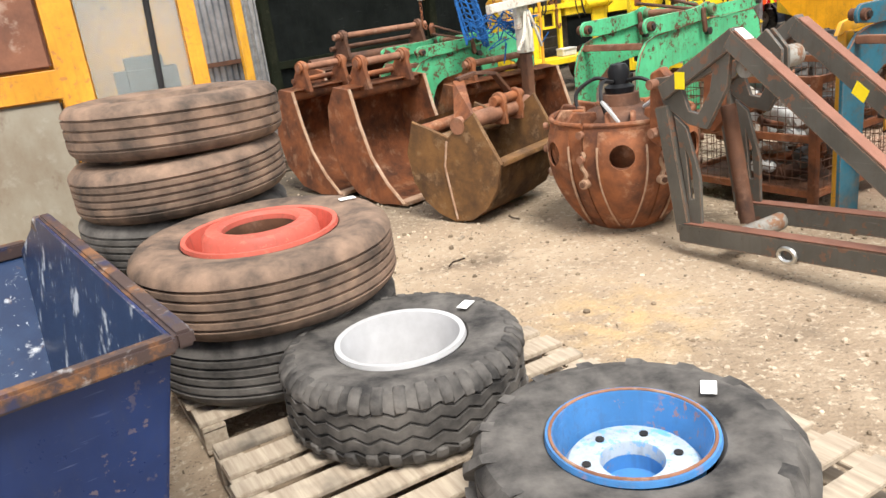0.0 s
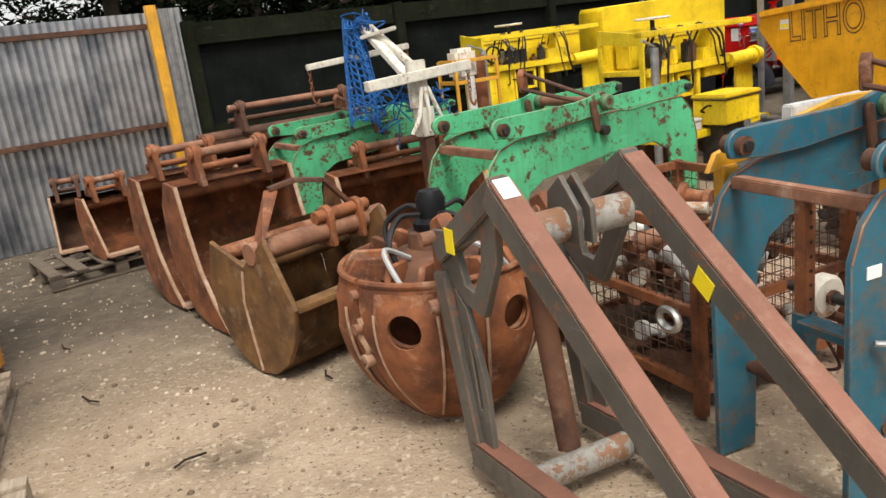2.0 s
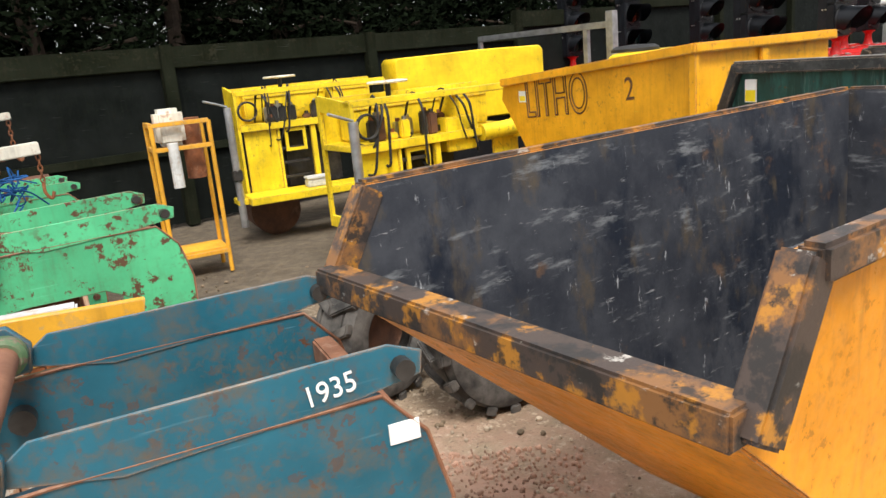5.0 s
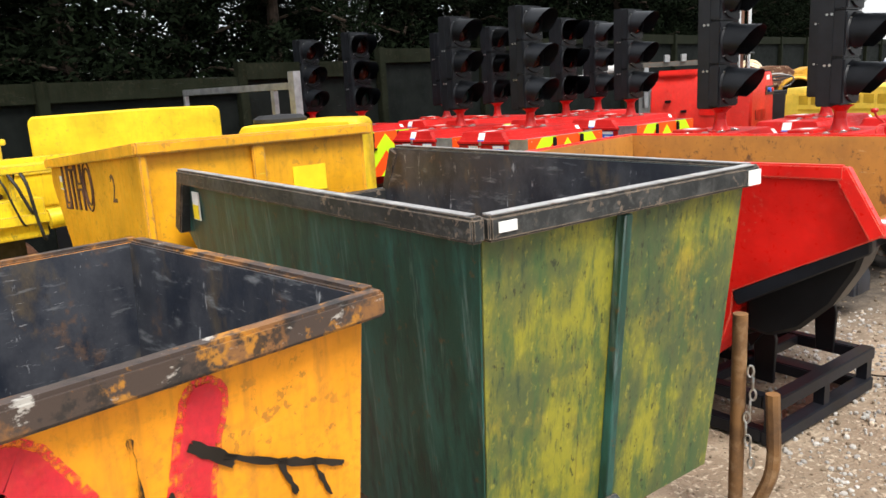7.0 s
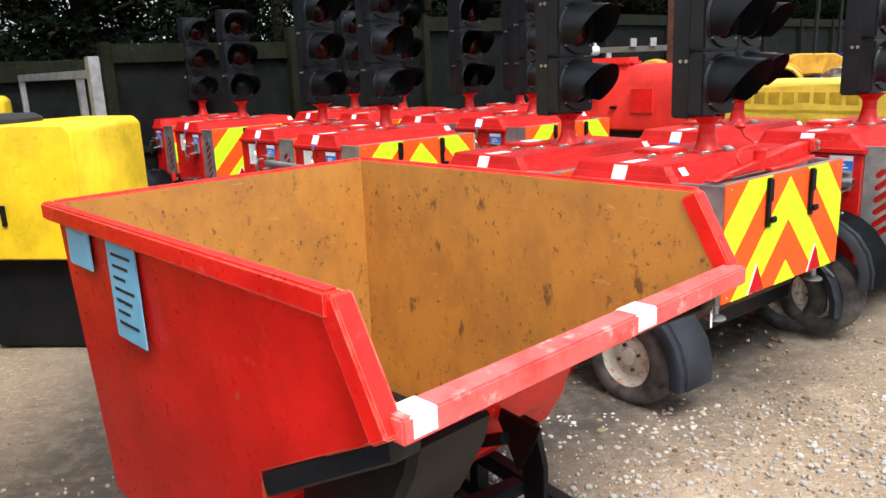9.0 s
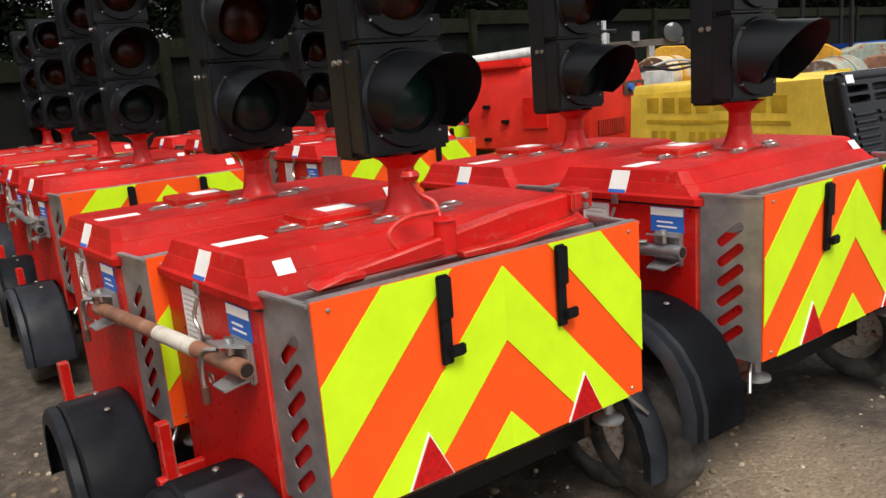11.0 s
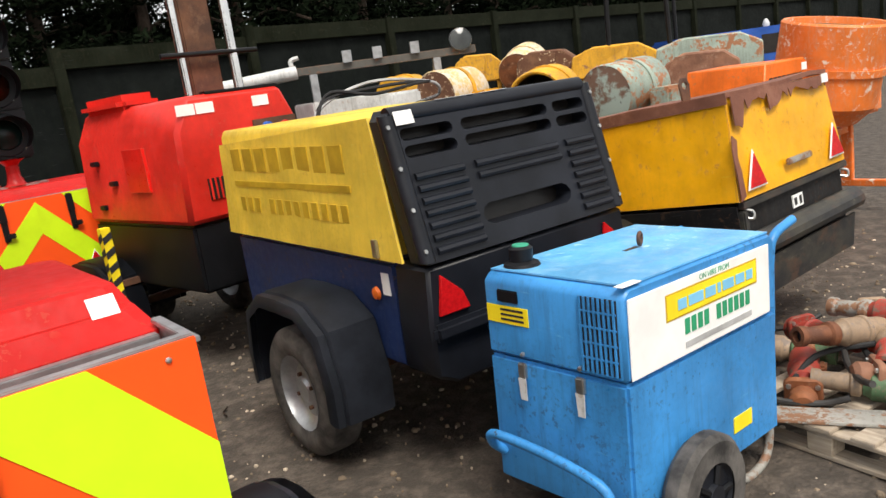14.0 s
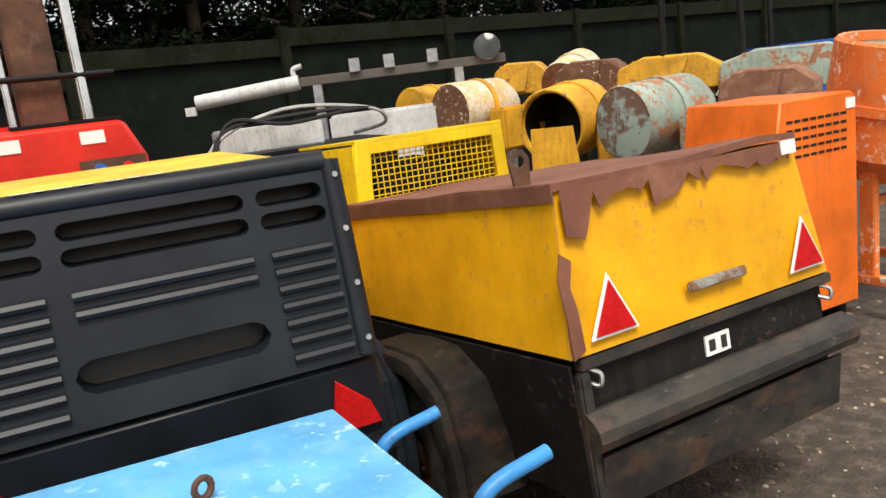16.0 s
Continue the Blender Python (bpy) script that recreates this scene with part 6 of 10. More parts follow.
def make_generator():
    """Barrow generator: sky blue box with a white hire board."""
    g = thing("generator", "sky blue wheeled generator with white sign board and vent grille", "generator", m=place(13.763, 11.578, 0.014, 36.7) @ pose(0, 0, 0, 0, 2.7, 0))
    L, D = 0.965, 0.615
    part("lower_case", box(0.0, L, 0.0, D, 0.20, 0.69, 0.012), GEN_BLUE, g)
    up = slab([(0.0, 0.695), (L, 0.695), (L, 0.97), (L - 0.035, 1.0), (0.035, 1.0), (0.0, 0.97)], 0.0, D, 0.012)
    part("upper_case", up, GEN_BLUE, g)
    part("top_sheet", box(0.035, L - 0.03, 0.008, D - 0.008, 0.9985, 1.006, 0.003), GEN_BLUE_TOP, g, "faded sky blue lid")
    bd = part("sign_board", box(0.02, L - 0.06, -0.008, -0.001, 0.70, 0.965, 0.002), LABEL_WHITE, g, "white hire sign with bars of print")
    part("sign_panel", box(0.22, 0.80, -0.011, -0.0085, 0.845, 0.925), LABEL_YELLOW, bd)
    part("sign_frame", box(0.214, 0.806, -0.0095, -0.0082, 0.839, 0.931), INK_OCHRE, bd)
    x = 0.28
    for w in (0.05, 0.09, 0.065, 0.02, 0.075, 0.06, 0.045):
        part("print_bar", box(x, x + w, -0.0135, -0.0115, 0.866, 0.902), LABEL_SKY, bd)
        x += w + 0.014
    for k in range(11):
        if k == 4:
            continue
        part("print_bar", box(0.32 + k * 0.040, 0.32 + k * 0.040 + 0.028, -0.0105, -0.0085, 0.772, 0.826), INK_GREEN, bd)
    bars(bd, [(0.32, 0.76, 0.735, 0.020, -0.0095)], PRINT_GREY)
    words("ON HIRE FROM", 0.028, INK_GREEN, bd, Matrix.Translation((0.42, -0.0085, 0.937)), "lettering", 0.0006)
    # vent grille and controls on the end
    gr = part("vent_frame", box(-0.004, -0.0005, 0.022, 0.172, 0.715, 0.965), TAR_AND_HOLES, g, "black vent opening")
    for k in range(8):
        part("vent_bar", box(-0.01, -0.0045, 0.027 + k * 0.019, 0.034 + k * 0.019, 0.715, 0.965), GEN_BLUE, gr)
    for k in range(4):
        part("vent_cross", box(-0.0095, -0.005, 0.022, 0.172, 0.76 + k * 0.052, 0.766 + k * 0.052), GEN_BLUE, gr)
    part("socket_cover", box(-0.01, 0.0, 0.44, 0.54, 0.90, 0.945, 0.004), PLASTIC_BLACK, g)
    part("warning_label", box(-0.004, -0.0005, 0.40, 0.60, 0.82, 0.885), LABEL_YELLOW, g, "yellow warning label")
    for k in range(3):
        part("print_bar", box(-0.0055, -0.0042, 0.42, 0.53, 0.832 + k * 0.018, 0.840 + k * 0.018), INK, g)
    for y in (0.18, 0.44):
        la = part("latch", box(-0.018, 0.0, y - 0.018, y + 0.018, 0.63, 0.685, 0.004), ZINC, g)
        part("latch_lever", slab([(y - 0.016, 0.55), (y + 0.012, 0.55), (y + 0.018, 0.63), (y - 0.018, 0.63)], 0, 0.004, m=Matrix.Translation((-0.014, 0, 0)) @ Matrix.Rotation(math.pi / 2, 4, "Z")), WHITE_METAL, la)
        part("bolt", lathe([(0.001, 0.012), (0.008, 0.01), (0.01, 0)], 8, m=Matrix.Translation((-0.001, y, 0.715)) @ pose(0, 0, 0, 0, -90, 0)), ZINC, g)
    eye = pipe([(0.02 * math.cos(a * math.tau / 12), 0, 0.035 + 0.022 * math.sin(a * math.tau / 12)) for a in range(12)], 0.008, 6, closed=True)
    bmesh.ops.transform(eye, matrix=place(0.53, 0.30, 1.004, 20), verts=eye.verts)
    part("lifting_eye", eye, RUST_DARK, g)
    part("slot", box(0.45, 0.53, 0.305, 0.325, 1.0055, 1.0075), TAR_AND_HOLES, g)
    fc = part("fuel_cap_base", lathe([(0.001, 0), (0.07, 0), (0.065, 0.012), (0.045, 0.02)], 20, m=place(0.12, 0.525, 1.005)), PLASTIC_BLACK, g)
    part("fuel_cap", lathe([(0.042, 0.0), (0.045, 0.05), (0.035, 0.058), (0.03, 0.059)], 20, m=place(0.12, 0.525, 1.02)), PLASTIC_BLACK, fc)
    part("cap_top", lathe([(0.032, 0.057), (0.03, 0.064), (0.001, 0.066)], 20, m=place(0.12, 0.525, 1.02)), CAP_GREEN, fc, "green plastic cap top")
    part("edge_tape", box(0.0, 0.1, -0.004, 0.03, 1.0065, 1.0085), LABEL_WHITE, g)
    # loop handle, tow handles, wheels
    part("loop_handle", pipe(bend([(0.0, 0.05, 0.25), (-0.05, 0.045, 0.28), (-0.07, 0.08, 0.36), (-0.07, 0.30, 0.40), (-0.07, 0.55, 0.41), (-0.05, 0.59, 0.36), (0.0, 0.58, 0.31)], 5), 0.018, 10), GEN_BLUE, g)
    for y in (0.05, D - 0.05):
        dz = 0.0 if y < 0.3 else -0.07
        part("barrow_handle", pipe(bend([(L, y, 0.40), (L + 0.05, y, 0.6), (L + 0.06, y, 0.86 + dz), (L + 0.10, y, 0.96 + dz), (L + 0.26, y, 1.0 + dz)], 5), 0.019, 10), GEN_BLUE, g)
        part("skid", pipe(bend([(L - 0.28, y, 0.2), (L - 0.24, y, 0.06), (L - 0.1, y, 0.03), (L + 0.01, y, 0.1), (L + 0.03, y, 0.40)], 5), 0.018, 10), GEN_BLUE if y > 0.3 else STEEL_WORN, g)
    part("plate_label", box(0.62, 0.75, -0.004, -0.0005, 0.30, 0.36), LABEL_YELLOW, g)
    for s, y in ((-1, -0.06), (1, D + 0.06)):
        w = thing_wheel(g, 0.31, y, 0.215, 0.215, 0.09, s)
    part("axle", rod((0.31, -0.05, 0.215), (0.31, D + 0.05, 0.215), 0.016), TOOL_DARK, g)
    return g


def thing_wheel(parent, x, y, z, r, w, s):
    """A small solid-tyred wheel with its axle along y."""
    m = Matrix.Translation((x, y, z)) @ pose(0, 0, 0, -90 * s, 0, 0)
    t = part("wheel", lathe([(r * 0.55, -w / 2), (r * 0.9, -w / 2), (r, -w * 0.25), (r, w * 0.25), (r * 0.9, w / 2), (r * 0.55, w / 2)], 28, m=m), RUBBER, parent)
    part("rim", lathe([(r * 0.56, w * 0.42), (r * 0.5, w * 0.3), (r * 0.22, w * 0.34), (r * 0.2, w * 0.55), (0.001, w * 0.56)], 24, m=m), PLASTIC_GREY, t)
    for k in range(5):
        a = k * math.tau / 5
        p = m @ Vector((0.5 * r * math.cos(a), 0.5 * r * math.sin(a), w * 0.36))
        q = m @ Vector((0.2 * r * math.cos(a), 0.2 * r * math.sin(a), w * 0.4))
        part("spoke", rod(q, p, 0.013, seg=6), PLASTIC_BLACK, t)
    return t


make_generator()


def make_light_tower():
    """Red lighting-tower set with a mast."""
    t = thing("lighting_tower", "red towed lighting tower set with brown mast and chrome rams", "lighting tower", m=place(11.82, 14.37, 0, 43))
    W, D = 0.98, 1.55
    part("canopy", slab([(0.0, 1.02), (0.03, 1.62), (0.14, 1.84), (W - 0.1, 1.84), (W, 1.62), (W + 0.02, 1.02)], 0.0, D, 0.03), RED_BODY, t)
    part("shoulder", box(0.08, 0.4, 0.8, D - 0.05, 1.80, 1.93, 0.05), RED_BODY, t)
    part("top_rim", box(0.3, W - 0.1, 0.02, 0.1, 1.838, 1.858, 0.006), PLASTIC_BLACK, t)
    part("socket_panel", box(W - 0.38, W - 0.02, -0.012, 0.0, 1.50, 1.63, 0.004), RUST_DARK, t)
    part("socket", rod((W - 0.28, -0.05, 1.57), (W - 0.28, -0.012, 1.57), 0.035), LABEL_BLUE, t, "blue power socket")
    part("socket", rod((W - 0.13, -0.04, 1.57), (W - 0.13, -0.012, 1.57), 0.028), RED_BODY, t)
    for x in (0.06, 0.2, W - 0.35):
        part("label", box(x, x + 0.13, -0.006, -0.001, 1.72, 1.79), LABEL_WHITE, t)
    vg = part("vent", box(0.18, 0.62, -0.008, -0.001, 1.16, 1.30), TAR_AND_HOLES, t)
    for k in range(12):
        part("vent_bar", box(0.19 + k * 0.036, 0.203 + k * 0.036, -0.014, -0.0085, 1.16, 1.30), RED_BODY, vg)
    part("door_recess", box(-0.004, 0.02, 0.45, 0.75, 1.25, 1.55), SKIP_RED, t)
    for y, z in ((1.2, 1.45), (1.2, 1.12), (0.95, 1.3)):
        part("catch", box(-0.02, 0.02, y, y + 0.09, z, z + 0.035, 0.006), PLASTIC_BLACK, t)
    part("chassis", box(0.03, W - 0.03, 0.03, D, 0.55, 1.015, 0.02), PLASTIC_BLACK, t)
    road_wheel(t, -0.08, 1.42, 0.32, 0.32, 0.2, -1, GALV)
    mudguard(t, -0.08, 1.42, 0.33, 0.42, 0.26, PLASTIC_GREY, True)
    road_wheel(t, W + 0.08, 1.42, 0.32, 0.32, 0.2, 1, GALV)
    part("axle", rod((-0.02, 1.42, 0.32), (W + 0.02, 1.42, 0.32), 0.035), RUST_DARK, t)
    part("mast", box(0.42, 0.66, 0.35, 0.5, 1.84, 4.2, 0.01), RUST_DARK, t, "rust brown telescopic mast")
    for x in (0.36, 0.76):
        part("ram", rod((x, 0.32, 1.84), (x, 0.32, 4.0), 0.035 if x > 0.5 else 0.022, seg=16), CHROME, t, "polished mast ram")
    part("clamp_bar", rod((0.2, 0.3, 2.12), (0.95, 0.3, 2.12), 0.018), PLASTIC_BLACK, t)
    lampb = part("floodlight", box(0.25, 0.55, 0.2, 0.42, 3.3, 3.5, 0.02), GALV, t)
    part("lamp_glass", box(0.27, 0.53, 0.19, 0.199, 3.32, 3.48), LENS_CLEAR, lampb)
    leg = part("jack_leg", box(-0.165, -0.115, 1.0, 1.05, 0.0, 0.42, 0.004), GALV, t)
    part("jack_sleeve", box(-0.175, -0.105, 0.99, 1.06, 0.42, 1.02, 0.004), LABEL_YELLOW, leg, "yellow sleeve with black hazard bands")
    for k in range(5):
        part("hazard_band", sheet([(-0.175, 0.988, 0.46 + k * 0.11), (-0.105, 0.988, 0.50 + k * 0.11), (-0.105, 0.988, 0.55 + k * 0.11), (-0.175, 0.988, 0.51 + k * 0.11)], -0.002), INK, leg)
        part("hazard_band", sheet([(-0.177, 1.06, 0.46 + k * 0.11), (-0.177, 0.99, 0.50 + k * 0.11), (-0.177, 0.99, 0.55 + k * 0.11), (-0.177, 1.06, 0.51 + k * 0.11)], -0.002), INK, leg)
    part("outrigger", box(-0.12, 0.1, 1.0, 1.05, 0.56, 0.61, 0.004), RUST_DARK, t)
    return t


make_light_tower()


SPECKLED = scuffed("speckled_brown_crust", [(0.11, 0.045, 0.022), ((0.20, 0.10, 0.05), 4, (1, 1, 1), 0.45, 0.6, 0.8), ((0.60, 0.48, 0.33), 16, (1, 1, 1), 0.58, 0.62, 1.0)], 0.8)
RUST_GREEN = scuffed("rust_blotched_green", [(0.36, 0.44, 0.39), ((0.15, 0.06, 0.03), 3.2, (1, 1, 1), 0.46, 0.53, 0.9), ((0.05, 0.03, 0.02), 9, (1, 1, 1), 0.6, 0.66, 0.8)], 0.6)


def drum_mixer(name, label, m, mat_body, mat_drum, r=0.30, L=0.62, open_end=True, tilt=0.0, mouth_mat=None):
    """A cement mixer's drum and stand; the drum's mouth faces -y."""
    t = thing(name, label, "cement mixer", "cement mixers", m)
    z = 1.12
    mm = Matrix.Translation((0, 0, z)) @ pose(0, 0, 0, 90 + tilt, 0, 0)
    prof = [(r * 0.96, L / 2), (r, L / 2 - 0.02), (r, -L / 2 + 0.1), (r * 0.7, -L / 2 - 0.06), (0.001, -L / 2 - 0.08)]
    if open_end:
        prof = [(r * 0.86, L / 2 - 0.06), (r * 0.9, L / 2 - 0.005)] + prof
        # Lining is black by default, for the shade inside the drum.
        part("drum_inside", lathe([(0.001, -L / 2 + 0.05), (r * 0.84, -L / 2 + 0.1), (r * 0.87, L / 2 - 0.06)], 28, m=mm), mouth_mat or TAR_AND_HOLES, t)
    dr = part("drum", lathe(prof, 32, m=mm), mat_drum, t)
    if not open_end:
        part("drum_end", lathe([(r * 0.955, L / 2 - 0.004), (r * 0.5, L / 2 + 0.012), (0.001, L / 2 + 0.015)], 28, m=mm), mouth_mat or mat_drum, dr)
    part("band", lathe([(r + 0.001, 0.03), (r + 0.018, 0.03), (r + 0.018, -0.03), (r + 0.001, -0.03)], 28, m=mm), mat_body, dr)
    for s in (-1, 1):
        part("leg", box(s * 0.33 - 0.03, s * 0.33 + 0.03, -0.05, 0.05, 0.0, z, 0.006), mat_body, t)
        part("foot", box(s * 0.33 - 0.035, s * 0.33 + 0.035, -0.4, 0.4, 0.0, 0.06, 0.006), mat_body, t)
    part("crossbar", box(-0.3, 0.3, -0.03, 0.03, 0.5, 0.56, 0.006), mat_body, t)
    part("engine_box", box(0.37, 0.62, -0.2, 0.2, 0.65, 1.12, 0.03), mat_body, t)
    return t


drum_mixer("cement_mixer", "yellow cement mixer with rust-speckled closed drum", place(14.11, 19.73, 0.40, -42), MIX_YELLOW, MIX_CEMENT, 0.33, 0.85, False, 0, SPECKLED)
drum_mixer("cement_mixer", "yellow cement mixer with dark open drum mouth", place(15.10, 18.60, 0.22, -30), MIX_YELLOW, MIX_YELLOW, 0.36, 0.80, True, 4, TAR_AND_HOLES)
drum_mixer("cement_mixer", "faded green cement mixer with rust-streaked drum", place(15.85, 17.85, 0.20, -50), MIX_GREEN, MIX_GREEN, 0.33, 0.90, False, 2, RUST_GREEN)
drum_mixer("cement_mixer", "yellow cement mixer seen end on behind others", place(13.48, 20.4, 0.45, -35), MIX_YELLOW, MIX_YELLOW, 0.29, 0.7, False, 0)
drum_mixer("cement_mixer", "cement-crusted mixer in the back row", place(15.30, 20.9, 0.62, -30), MIX_CEMENT, MIX_CEMENT, 0.30, 0.7, False, 14, RUST)
drum_mixer("cement_mixer", "orange cement mixer crusted with pale cement", place(17.08, 16.04, 0.22, 35), MIX_ORANGE, MIX_ORANGE, 0.44, 0.8, True, -78, MIX_CEMENT)
part("barrel_flap", sheet([(14.70, 18.0, 0.85), (15.15, 17.85, 0.85), (15.10, 17.88, 1.32), (14.72, 18.02, 1.32)], 0.01), MIX_YELLOW, bpy.data.objects["cement_mixer.001"]).matrix_parent_inverse = bpy.data.objects["cement_mixer.001"].matrix_basis.inverted()


def hood(name, label, m, mat, L=1.0, W=0.6, z0=1.2, z1=1.6):
    """A mixer's loose tin hood, folded from sheet, on a stand."""
    t = thing(name, label, "hood", "loose hoods", m)
    part("shell", slab([(-L / 2, z0), (-L / 2 + 0.06, z1 - 0.1), (-L * 0.2, z1), (L * 0.3, z1 - 0.02), (L / 2, z1 - 0.16), (L / 2, z0)], -W / 2, W / 2, 0.02), mat, t)
    part("flap", sheet([(-L / 2 - 0.02, -W / 2 - 0.02, z0 + 0.02), (L * 0.1, -W / 2 - 0.05, z0 + 0.05), (L * 0.2, -W / 2 - 0.02, z1 - 0.06), (-L * 0.3, -W / 2 - 0.02, z1 - 0.03)], 0.008), mat, t)
    for s in (-1, 1):
        part("leg", box(s * L * 0.4 - 0.03, s * L * 0.4 + 0.03, -0.2, 0.2, 0, z0, 0.005), mat, t)


hood("mixer_hood", "yellow folded tin engine hood", place(16.31, 19.89, 0, -15), MIX_YELLOW, 1.15, 0.7, 1.45, 1.86)
hood("mixer_hood", "grey-green bent tin engine hood", place(17.43, 19.5, 0, -15), MIX_GREEN, 1.35, 0.7, 1.35, 1.80)
hood("mixer_hood", "yellow tin hood far in the back row", place(14.64, 21.2, 0, -10), MIX_YELLOW, 0.75, 0.5, 1.6, 2.02)
hood("mixer_hood", "rust-speckled brown bent hood", place(15.48, 20.2, 0, -20), SPECKLED, 0.85, 0.5, 1.45, 1.92)
hood("mixer_hood", "rusty brown bent hood beside the orange cabinet", place(17.0, 18.6, 0, -25), RUST_PALE, 0.9, 0.5, 1.2, 1.62)


def make_mesh_machine():
    t = thing("yellow_pump_set", "yellow plant canopy with open mesh window", "pump set", m=place(13.86, 14.5, 0, 37))
    W, D = 0.95, 0.9
    part("front_frame", slab([(0, 1.15), (W, 1.15), (W - 0.03, 1.56), (0.04, 1.56)], 0.0, 0.04, 0.004, holes=[[(0.10, 1.27), (W - 0.08, 1.27), (W - 0.10, 1.5), (0.12, 1.5)]]), TIP_YELLOW, t)
    part("roof", sheet([(0.04, 0.0, 1.56), (W - 0.03, 0.0, 1.56), (W - 0.05, D, 1.52), (0.06, D, 1.52)], 0.015), TIP_YELLOW, t)
    part("side", sheet([(0, D, 0.7), (0, 0.02, 0.7), (0.04, 0.02, 1.55), (0.06, D, 1.5)], 0.01), TIP_YELLOW, t)
    part("side", sheet([(W, 0.02, 0.7), (W, D, 0.7), (W - 0.05, D, 1.5), (W - 0.03, 0.02, 1.55)], 0.01), TIP_YELLOW, t)
    part("lower_panel", box(0, W, 0.005, 0.03, 0.5, 1.148), TIP_YELLOW, t)
    part("grab_handle", box(0.42, 0.66, -0.03, -0.005, 1.195, 1.225, 0.006), PLASTIC_BLACK, t)
    for k in range(22):
        x = 0.11 + k * 0.034
        part("mesh_wire", rod((x, 0.02, 1.27), (x, 0.02, 1.5), 0.003, seg=5), TIP_YELLOW, t)
    for k in range(7):
        z = 1.285 + k * 0.032
        part("mesh_wire", rod((0.1, 0.024, z), (W - 0.09, 0.024, z), 0.003, seg=5), TIP_YELLOW, t)
    part("engine_block", box(0.2, 0.8, 0.25, 0.8, 0.0, 1.4, 0.05), TOOL_DARK, t)
    part("base", box(0.02, W - 0.02, 0.1, D, 0.0, 0.495, 0.01), PLASTIC_BLACK, t)


make_mesh_machine()


def make_orange_machine():
    t = thing("orange_plant_cabinet", "orange slotted machine cabinet", "machine cabinet", m=place(16.05, 15.2, 0, 34))
    W, D = 0.72, 0.7
    part("cabinet", slab([(0, 0.2), (W, 0.2), (W, 1.45), (W - 0.05, 1.48), (0.08, 1.48), (0.0, 1.05)], 0.0, D, 0.01), ORANGE, t)
    for r_ in range(5):
        for k in range(8):
            # Slots are black strips on the sheet, shade put into their colour.
            part("slot", box(0.12 + k * 0.065, 0.17 + k * 0.065, -0.003, 0.004, 1.15 + r_ * 0.05, 1.166 + r_ * 0.05), TAR_AND_HOLES, t)
    for r_ in range(7):
        for k in range(5):
            part("slot", box(W - 0.004, W + 0.003, 0.1 + k * 0.05, 0.13 + k * 0.05, 0.7 + r_ * 0.05, 0.73 + r_ * 0.05), TAR_AND_HOLES, t)
    for r_ in range(3):
        for k in range(6):
            part("slot", box(W - 0.004, W + 0.003, 0.12 + k * 0.045, 0.145 + k * 0.045, 1.3 + r_ * 0.04, 1.325 + r_ * 0.04), TAR_AND_HOLES, t)
    for x in (0.08, W - 0.08):
        part("leg", box(x - 0.03, x + 0.03, 0.05, 0.65, 0.0, 0.2, 0.005), PLASTIC_BLACK, t)
    part("lot_label", box(0.62, 0.70, -0.006, -0.001, 1.38, 1.44), LABEL_WHITE, t)


make_orange_machine()


def make_mast_set():
    """A lighting mast folded flat, with its lamp, on a white-bodied set."""
    t = thing("lighting_set", "white bodied lighting set with grey folded mast", "lighting set", m=place(11.55, 19.3, 0, 10))
    part("body", box(0.9, 3.0, -0.1, 0.6, 0.7, 1.65, 0.03), WHITE_METAL, t)
    part("chassis", box(0.8, 3.0, -0.05, 0.55, 0.0, 0.7, 0.03), PLASTIC_BLACK, t)
    part("fold_mast", box(0.6, 3.0, 0.1, 0.2, 2.02, 2.12, 0.006), STEEL_GREY, t)
    part("mast_tube", rod((-0.6, 0.15, 1.98), (0.6, 0.15, 2.07), 0.085), WHITE_METAL, t)
    part("elbow", pipe(bend([(0.55, 0.15, 2.13), (0.55, 0.15, 2.22), (0.65, 0.15, 2.25)], 4), 0.03), WHITE_METAL, t)
    part("end_bracket", box(-0.74, -0.62, 0.12, 0.18, 1.84, 1.94, 0.006), WHITE_METAL, t)
    for x in (1.2, 1.6, 2.1):
        part("bracket", box(x, x + 0.12, 0.05, 0.1, 2.11, 2.26, 0.004), GALV, t)
    part("support", box(0.75, 0.85, 0.1, 0.2, 1.2, 2.02, 0.006), GALV, t)
    part("support", box(2.4, 2.5, 0.1, 0.2, 1.6, 2.02, 0.006), GALV, t)
    lamp = part("lamp_bowl", lathe([(0.04, -0.12), (0.12, -0.05), (0.155, 0.04), (0.15, 0.06)], 24, m=Matrix.Translation((2.8, 0.1, 2.2)) @ pose(0, 0, 0, 75, -25, 0)), GALV, t, "polished lamp bowl")
    part("lamp_glass", lathe([(0.15, 0.055), (0.08, 0.075), (0.001, 0.08)], 24, m=Matrix.Translation((2.8, 0.1, 2.2)) @ pose(0, 0, 0, 75, -25, 0)), LENS_DARK, lamp)
    part("lamp_arm", rod((2.78, 0.15, 2.1), (2.8, 0.15, 2.18), 0.02), GALV, t)


make_mast_set()


